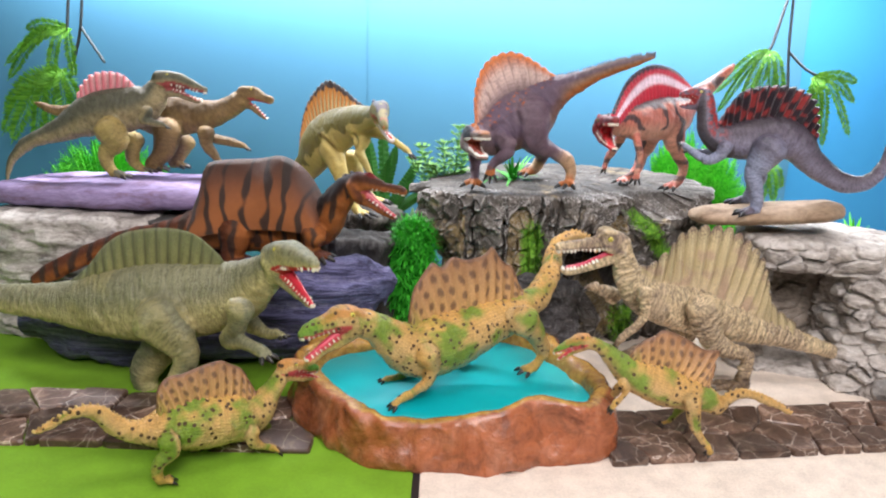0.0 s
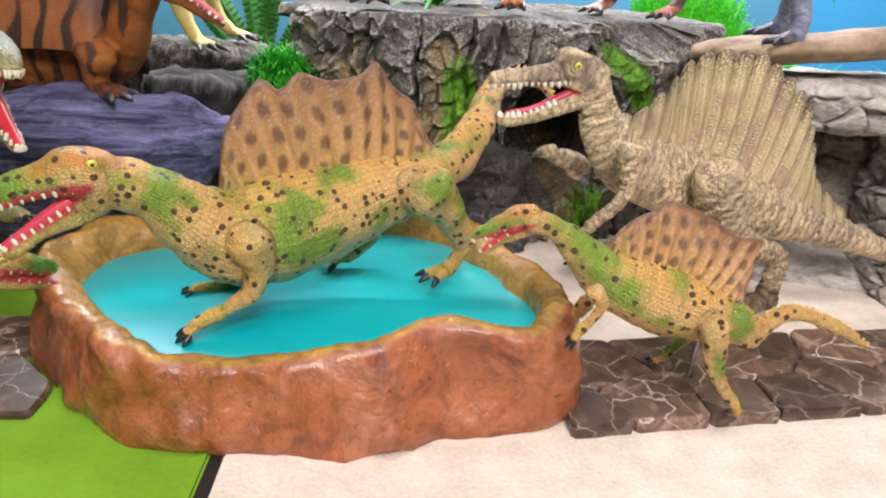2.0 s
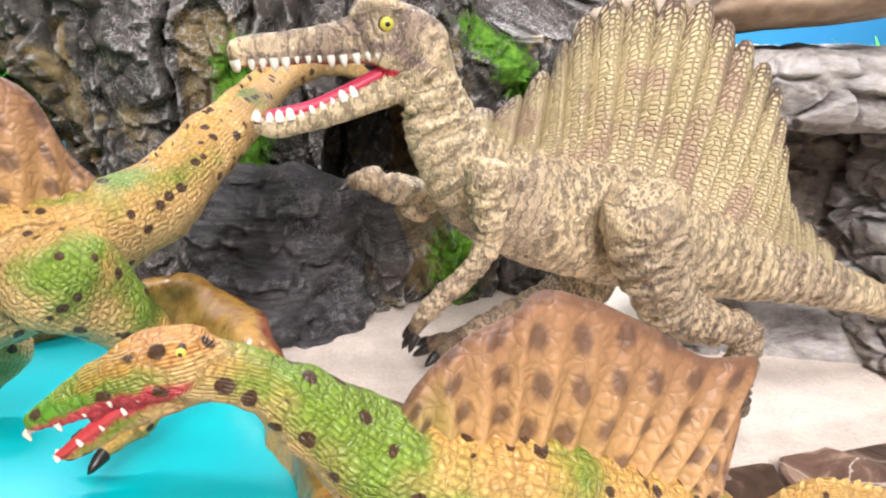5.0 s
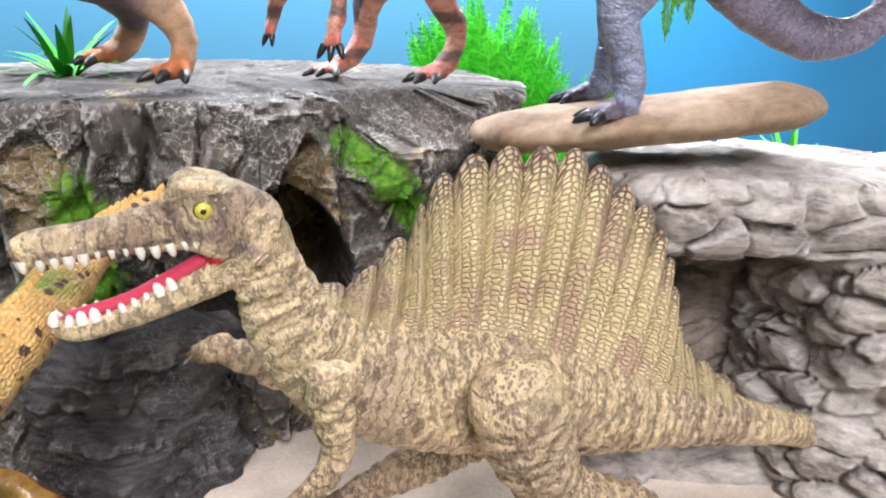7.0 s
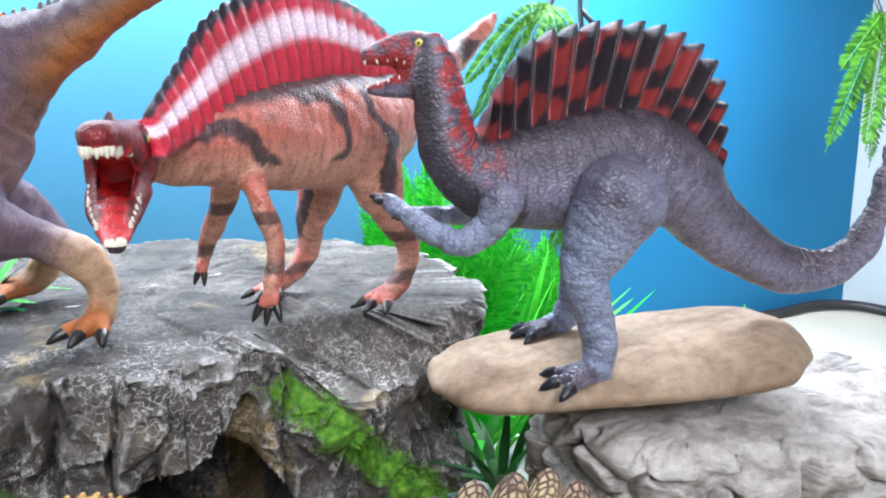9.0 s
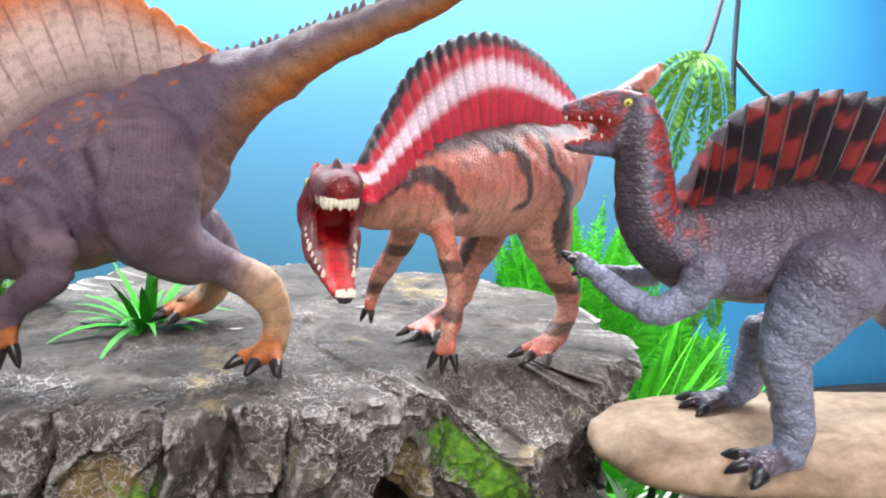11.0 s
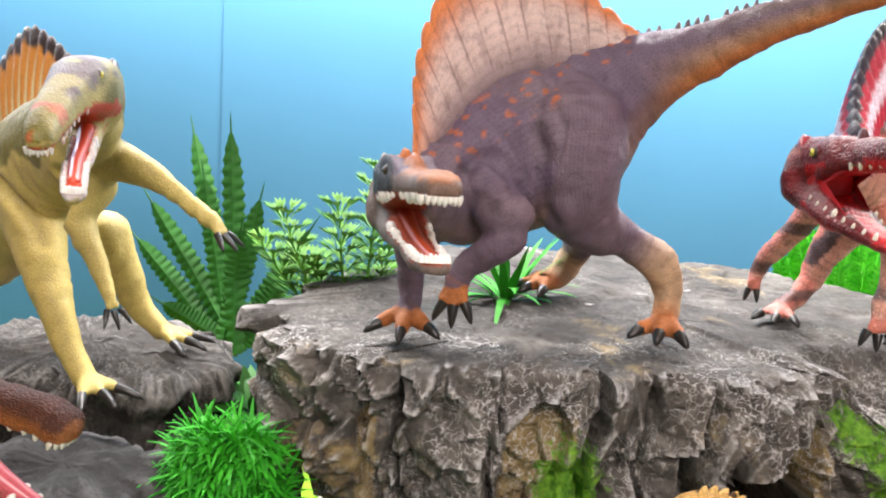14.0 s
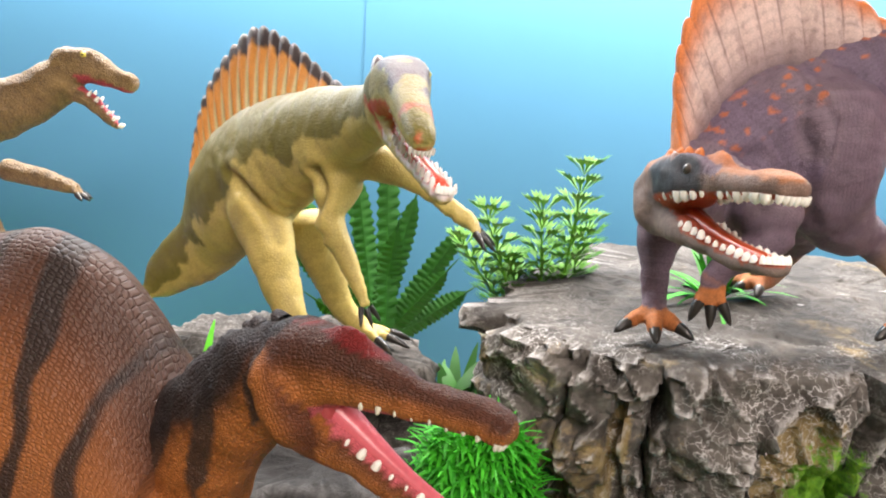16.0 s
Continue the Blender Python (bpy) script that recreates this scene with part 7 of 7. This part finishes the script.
f.tube("crest", [(-0.835, -0.12, 1.812, 0.012, 0.6), (-0.79, -0.142, 1.818, 0.026, 0.5), (-0.745, -0.158, 1.793, 0.024, 0.5), (-0.705, -0.17, 1.765, 0.01, 0.6)], 0.5, 0.015)
f.tongue((0.6, 0.12, 0.15))
f.ridge(0.0, 0.3, 26, 0.03, (0.02, 0.013, 0.013), blunt=0.8)
f.throat((0.35, 0.05, 0.06))
f.finish("tiger_dinosaur", "orange-brown toy spinosaur with dark tiger stripes on a boulder", skin("orange_vinyl", 0.55, 1100, None, 0.6, 0.0008, 0.4, None, (0, 0, 0), None, None, (75, 26, 0.4), 0.25), tiger, tiger_sail, sail_material=beads("orange_sail_vinyl", 7.0, 64.0, rough=0.6, dist=0.0004))


def moor(i):
    p, h = i["p"], i["h"]
    c = lerp((0.46, 0.41, 0.19), (0.2, 0.2, 0.115), smoothstep((h + 0.5) / 0.9))
    c = lerp(c, (0.28, 0.25, 0.1), smoothstep((fuzz(p, 2.5, 3, 6.0) - 0.1) / 0.3) * 0.5)
    c = mouth(i, c, (0.5, 0.02, 0.03), 0.35, -0.5)
    return rgba(c, np.zeros(len(c)))


def moor_sail(A, T, P, ribs):
    c = lerp((0.3, 0.28, 0.1), (0.15, 0.17, 0.075), T)
    rib = np.cos(A * ribs * 2 * math.pi)
    c = lerp(c, (0.06, 0.065, 0.035), smoothstep((rib - 0.6) / 0.4) * 0.6)
    return rgba(c, 0 * A)


f = Figure(0.018)
f.tube("body", [(-1.396, -0.978, 1.22, 0.126), (-1.537, -0.872, 1.1, 0.169), (-1.734, -0.745, 0.953, 0.244), (-2.012, -0.705, 0.871, 0.293), (-2.325, -0.66, 0.826, 0.325), (-2.642, -0.619, 0.789, 0.31), (-2.917, -0.609, 0.765, 0.257), (-3.192, -0.599, 0.757, 0.186), (-3.465, -0.59, 0.771, 0.144), (-3.739, -0.58, 0.782, 0.12), (-4.107, -0.567, 0.793, 0.096), (-4.538, -0.552, 0.798, 0.066), (-4.909, -0.539, 0.799, 0.027)], k=.75)
f.tube("upper", [(-1.383, -0.988, 1.288, 0.126), (-1.258, -1.092, 1.335, 0.112), (-1.142, -1.208, 1.341, 0.081), (-1.061, -1.289, 1.34, 0.051), (-1.03, -1.32, 1.336, 0.036)], k=.95)
f.tube("lower", [(-1.363, -1.002, 1.191, 0.077), (-1.231, -1.119, 1.11, 0.056), (-1.123, -1.227, 1.04, 0.034), (-1.068, -1.282, 1.01, 0.021)], k=.9)
f.limb("hand", [(-1.615, -1.164, 0.944, 0.113), (-1.658, -1.132, 0.789, 0.076), (-1.774, -1.022, 0.639, 0.059), (-1.594, -1.18, 0.688, 0.051), (-1.439, -1.307, 0.685, 0.05)])
f.limb("hand", [(-1.728, -0.493, 0.587, 0.08), (-1.603, -0.511, 0.516, 0.049), (-1.472, -0.608, 0.55, 0.036)])
f.limb("foot", [(-2.313, -0.924, 0.769, 0.209), (-2.16, -0.946, 0.587, 0.142), (-2.11, -0.954, 0.439, 0.1), (-2.197, -0.941, 0.262, 0.081), (-2.239, -0.935, 0.085, 0.073), (-2.216, -0.938, -0.04, 0.067)])
f.limb("foot", [(-2.496, -0.534, 0.352, 0.154), (-2.635, -0.519, 0.143, 0.118), (-2.619, -0.519, 0.009, 0.094), (-2.579, -0.522, -0.098, 0.075)])
f.eye((-1.308, -1.044, 1.38, 0.024))
f.sail(
    [(-3.145, -0.601, 0.915), (-2.808, -0.613, 0.968), (-2.501, -0.634, 0.996), (-2.188, -0.679, 1.027), (-1.819, -0.733, 1.082)],
    [(-3.142, -0.601, 0.946), (-2.978, -0.607, 1.091), (-2.844, -0.611, 1.247), (-2.686, -0.617, 1.355), (-2.47, -0.639, 1.408), (-2.255, -0.67, 1.42), (-2.075, -0.696, 1.378), (-1.902, -0.721, 1.241), (-1.811, -0.734, 1.113)], ribs=16)
f.teeth("upper", 11, 0.025, 0.2)
f.teeth("lower", 11, 0.022, 0.2)
f.tongue((0.55, 0.03, 0.05))
f.throat((0.4, 0.02, 0.03))
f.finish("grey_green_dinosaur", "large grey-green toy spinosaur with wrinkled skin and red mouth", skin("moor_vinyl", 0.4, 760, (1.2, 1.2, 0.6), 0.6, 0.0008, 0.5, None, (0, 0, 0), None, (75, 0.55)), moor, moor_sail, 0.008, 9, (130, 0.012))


def tan(i):
    c = lerp((0.21, 0.135, 0.05), (0.12, 0.072, 0.025), smoothstep((i["h"] + 0.4) / 1.0))
    c = mouth(i, c, (0.35, 0.04, 0.05), 0.5, -0.6)
    return rgba(c, np.zeros(len(c)))


f = Figure(0.016)
f.tube("body", [(-2.458, 1.95, 2.307, 0.108), (-2.638, 1.95, 2.204, 0.13), (-2.83, 1.95, 2.151, 0.168), (-3.048, 1.95, 2.14, 0.217), (-3.238, 1.95, 2.134, 0.233), (-3.428, 1.95, 2.129, 0.217), (-3.643, 1.95, 2.161, 0.157), (-4.05, 1.95, 2.15, 0.098), (-4.457, 1.95, 2.146, 0.065), (-4.641, 1.95, 2.195, 0.043), (-4.745, 1.95, 2.237, 0.019)], k=.75)
f.tube("upper", [(-2.414, 1.95, 2.401, 0.081), (-2.28, 1.95, 2.391, 0.075), (-2.18, 1.95, 2.348, 0.047), (-2.11, 1.95, 2.325, 0.052)], k=.8)
f.tube("lower", [(-2.405, 1.95, 2.288, 0.049), (-2.285, 1.95, 2.232, 0.035), (-2.167, 1.95, 2.121, 0.019)], k=.8)
f.limb("hand", [(-2.773, 1.75, 1.979, 0.09), (-2.78, 1.75, 1.847, 0.067), (-2.705, 1.75, 1.743, 0.051), (-2.642, 1.75, 1.659, 0.035)])
f.limb("hand", [(-2.783, 2.1, 1.871, 0.061), (-2.59, 2.1, 1.835, 0.047), (-2.48, 2.1, 1.807, 0.036)])
f.limb("foot", [(-3.197, 1.75, 1.994, 0.165), (-3.238, 1.75, 1.781, 0.123), (-3.326, 1.75, 1.672, 0.086), (-3.425, 1.75, 1.594, 0.059)])
f.limb("foot", [(-3.166, 2.15, 1.829, 0.123), (-3.246, 2.15, 1.658, 0.079), (-3.322, 2.15, 1.572, 0.057)])
f.eye((-2.291, 1.95, 2.443, 0.016))
f.teeth("lower", 6, 0.02, 0.4)
f.finish("tan_dinosaur", "tan-brown toy baryonyx without a sail on the violet slab", skin("tan_vinyl", 0.6, 700, None, 0.6, 0.001, 0.5, None, (0, 0, 0), None, (50, 0.35)), tan)


def pale(i):
    c = lerp((0.28, 0.23, 0.12), (0.09, 0.09, 0.06), smoothstep((i["h"] + 0.3) / 0.6))
    c = lerp(c, (0.42, 0.31, 0.09), i["is"]["foot"] * 0.7)
    c = mouth(i, c, (0.3, 0.05, 0.05))
    return rgba(c, np.zeros(len(c)))


def rose_sail(A, T, P, ribs):
    rib = np.cos(A * ribs * 2 * math.pi) * 0.5 + 0.5
    c = lerp((0.62, 0.16, 0.2), (0.78, 0.5, 0.5), rib * T)
    return rgba(c, 0 * A)


f = Figure(0.016)
f.tube("body", [(-3.167, 1.45, 2.426, 0.113), (-3.238, 1.45, 2.313, 0.172), (-3.396, 1.45, 2.235, 0.213), (-3.602, 1.45, 2.192, 0.234), (-3.809, 1.45, 2.148, 0.224), (-3.993, 1.45, 2.081, 0.178), (-4.181, 1.45, 1.987, 0.128), (-4.393, 1.45, 1.918, 0.092), (-4.582, 1.45, 1.824, 0.069), (-4.726, 1.45, 1.692, 0.049), (-4.806, 1.45, 1.56, 0.034), (-4.84, 1.45, 1.424, 0.021)], k=.75)
f.tube("upper", [(-3.123, 1.45, 2.518, 0.101), (-2.972, 1.45, 2.53, 0.085), (-2.823, 1.45, 2.485, 0.06), (-2.663, 1.45, 2.433, 0.035)], k=.8)
f.tube("lower", [(-3.092, 1.45, 2.416, 0.061), (-2.93, 1.45, 2.384, 0.045), (-2.807, 1.45, 2.338, 0.03), (-2.72, 1.45, 2.308, 0.018)], k=.8)
f.limb("hand", [(-3.188, 1.25, 2.212, 0.064), (-3.245, 1.25, 2.113, 0.045), (-3.122, 1.25, 2.091, 0.037), (-3.044, 1.25, 2.077, 0.027)])
f.limb("foot", [(-3.6, 1.25, 2.017, 0.154), (-3.523, 1.25, 1.896, 0.115), (-3.639, 1.25, 1.793, 0.083), (-3.655, 1.25, 1.667, 0.063), (-3.587, 1.25, 1.568, 0.05)])
f.limb("foot", [(-3.521, 1.65, 1.888, 0.105), (-3.559, 1.65, 1.729, 0.074), (-3.529, 1.65, 1.611, 0.053), (-3.452, 1.65, 1.568, 0.043)])
f.eye((-3.006, 1.45, 2.578, 0.015))
f.sail(
    [(-4.362, 1.45, 1.97), (-4.065, 1.45, 2.129), (-3.797, 1.45, 2.286), (-3.59, 1.45, 2.341), (-3.36, 1.45, 2.372)],
    [(-4.365, 1.45, 1.982), (-4.172, 1.45, 2.076), (-4.034, 1.45, 2.192), (-3.977, 1.45, 2.392), (-3.849, 1.45, 2.543), (-3.695, 1.45, 2.586), (-3.546, 1.45, 2.575), (-3.45, 1.45, 2.517), (-3.352, 1.45, 2.409)], ribs=18, pleat=.02, scallop=.03, thick=.03)
f.teeth("upper", 7, 0.025, 0.3)
f.teeth("lower", 7, 0.02, 0.3)
f.finish("pink_sailed_dinosaur", "grey-olive toy spinosaur with a pleated pink sail on slab", skin("grey_vinyl", 0.6, 700, None, 0.6, 0.001, 0.5, None, (0, 0, 0), None, (50, 0.35)), pale, rose_sail)

# ---- stone path: irregular dark marble pieces, each one by itself ----
mm, nt, nds, ln, b = nodes_of("brown_marble")
info = nds.new("ShaderNodeObjectInfo")
vn = noise_at(nt, 55, 8, 0.65, None, 1.2)
nz = nds.new("ShaderNodeTexNoise")
nz.inputs["Scale"].default_value, nz.inputs["Detail"].default_value = 30, 5
tc = nds.new("ShaderNodeTexCoord").outputs["Object"]
sc, ad = nds.new("ShaderNodeVectorMath"), nds.new("ShaderNodeVectorMath")
sc.operation, ad.operation = "SCALE", "ADD"
sc.inputs["Scale"].default_value = 0.035
ofs = nds.new("ShaderNodeVectorMath")
ofs.operation = "ADD"
ln.new(info.outputs["Location"], ofs.inputs[0])
ln.new(tc, ofs.inputs[1])
ln.new(ofs.outputs[0], nz.inputs["Vector"])
ln.new(nz.outputs["Color"], sc.inputs[0])
ln.new(ofs.outputs[0], ad.inputs[0])
ln.new(sc.outputs[0], ad.inputs[1])
vein = cells_at(nt, 42, "DISTANCE_TO_EDGE", ad.outputs[0])
c = ramp(nt, vn, (0.3, (0.028, 0.016, 0.012)), (0.52, (0.085, 0.052, 0.038)), (0.68, (0.24, 0.17, 0.13)))
c = mixed(nt, ramp(nt, calc(nt, "ADD", vein, calc(nt, "MULTIPLY", vn, 0.05)), (0.024, grey(0.75)), (0.045, grey(0.0))), c, (0.45, 0.39, 0.34))
c = mixed(nt, 0.75, c, ramp(nt, info.outputs["Random"], (0.0, grey(0.6)), (0.5, grey(1.3)), (1.0, grey(2.9))), "MULTIPLY")
ln.new(c, b.inputs["Base Color"])
b.inputs["Roughness"].default_value = 0.3
bumped(nt, b, vn, 0.4, 0.0015)


def clipped(poly, a, b, c):
    """The part of a polygon where a x + b y <= c."""
    out = []
    for (x0, y0), (x1, y1) in zip(poly, poly[1:] + poly[:1]):
        d0, d1 = a * x0 + b * y0 - c, a * x1 + b * y1 - c
        if d0 <= 0:
            out.append((x0, y0))
        if d0 * d1 < 0:
            t = d0 / (d0 - d1)
            out.append((x0 + (x1 - x0) * t, y0 + (y1 - y0) * t))
    return out


def flagstone(poly, material, parent, rng, high=0.05):
    cx, cy = sum(x for x, y in poly) / len(poly), sum(y for x, y in poly) / len(poly)
    edge = []
    for (x0, y0), (x1, y1) in zip(poly, poly[1:] + poly[:1]):
        edge += [(x0 + (x1 - x0) * t + rng.uniform(-0.006, 0.006), y0 + (y1 - y0) * t + rng.uniform(-0.006, 0.006)) for t in (0.06, 0.35, 0.65, 0.94)]
    top = high + rng.uniform(-0.014, 0.014)
    lean_x, lean_y = rng.uniform(-0.03, 0.03), rng.uniform(-0.03, 0.03)
    outer = [((x - cx) * 0.965, (y - cy) * 0.965) for x, y in edge]
    n = len(outer)
    v = [(x, y, -0.004) for x, y in outer] + [(x, y, top - 0.012 + lean_x * x + lean_y * y) for x, y in outer] + [(x * 0.95, y * 0.95, top + lean_x * x + lean_y * y) for x, y in outer]
    f = [[k, (k + 1) % n, n + (k + 1) % n, n + k] for k in range(n)] + [[n + k, n + (k + 1) % n, 2 * n + (k + 1) % n, 2 * n + k] for k in range(n)] + [list(range(2 * n, 3 * n))]
    piece = link_mesh("stone", v, f, material, False, parent)
    piece.location = (cx * S, cy * S, 0)
    return piece


def stone_path(name, x0, x1, front, back, columns, rows, seed, label):
    """Crazy paving: each piece the ground nearest to its own seed point."""
    ob = thing(name)
    tagged(ob, label, "stone path")
    rng = random.Random(seed)
    seeds = []
    for i in range(columns):
        for j in range(rows):
            x = x0 + (x1 - x0) * (i + 0.5 + rng.uniform(-0.42, 0.42) + 0.25 * (j % 2)) / columns
            seeds.append((x, front(x) + (back(x) - front(x)) * (j + 0.5 + rng.uniform(-0.36, 0.36)) / rows))
    for n, (px, py) in enumerate(seeds):
        poly = [(x0, front(x0)), (x1, front(x1)), (x1, back(x1)), (x0, back(x0))]
        for m, (qx, qy) in enumerate(seeds):
            if m != n and len(poly) > 2:
                poly = clipped(poly, qx - px, qy - py, (qx * qx + qy * qy - px * px - py * py) / 2)
        if len(poly) > 2:
            flagstone(poly, mm, ob, rng)
    return ob


stone_path("stone_path", 1.08, 4.6, lambda x: -1.6 + 0.15 * (x - 1.08), lambda x: -0.82 + 0.14 * (x - 1.08), 11, 2, 4, "dark brown veined marble crazy paving strip on sand")
stone_path("stone_path", -4.9, -1.05, lambda x: -1.53, lambda x: -0.66, 11, 2, 9, "dark brown veined marble crazy paving strip on green felt")
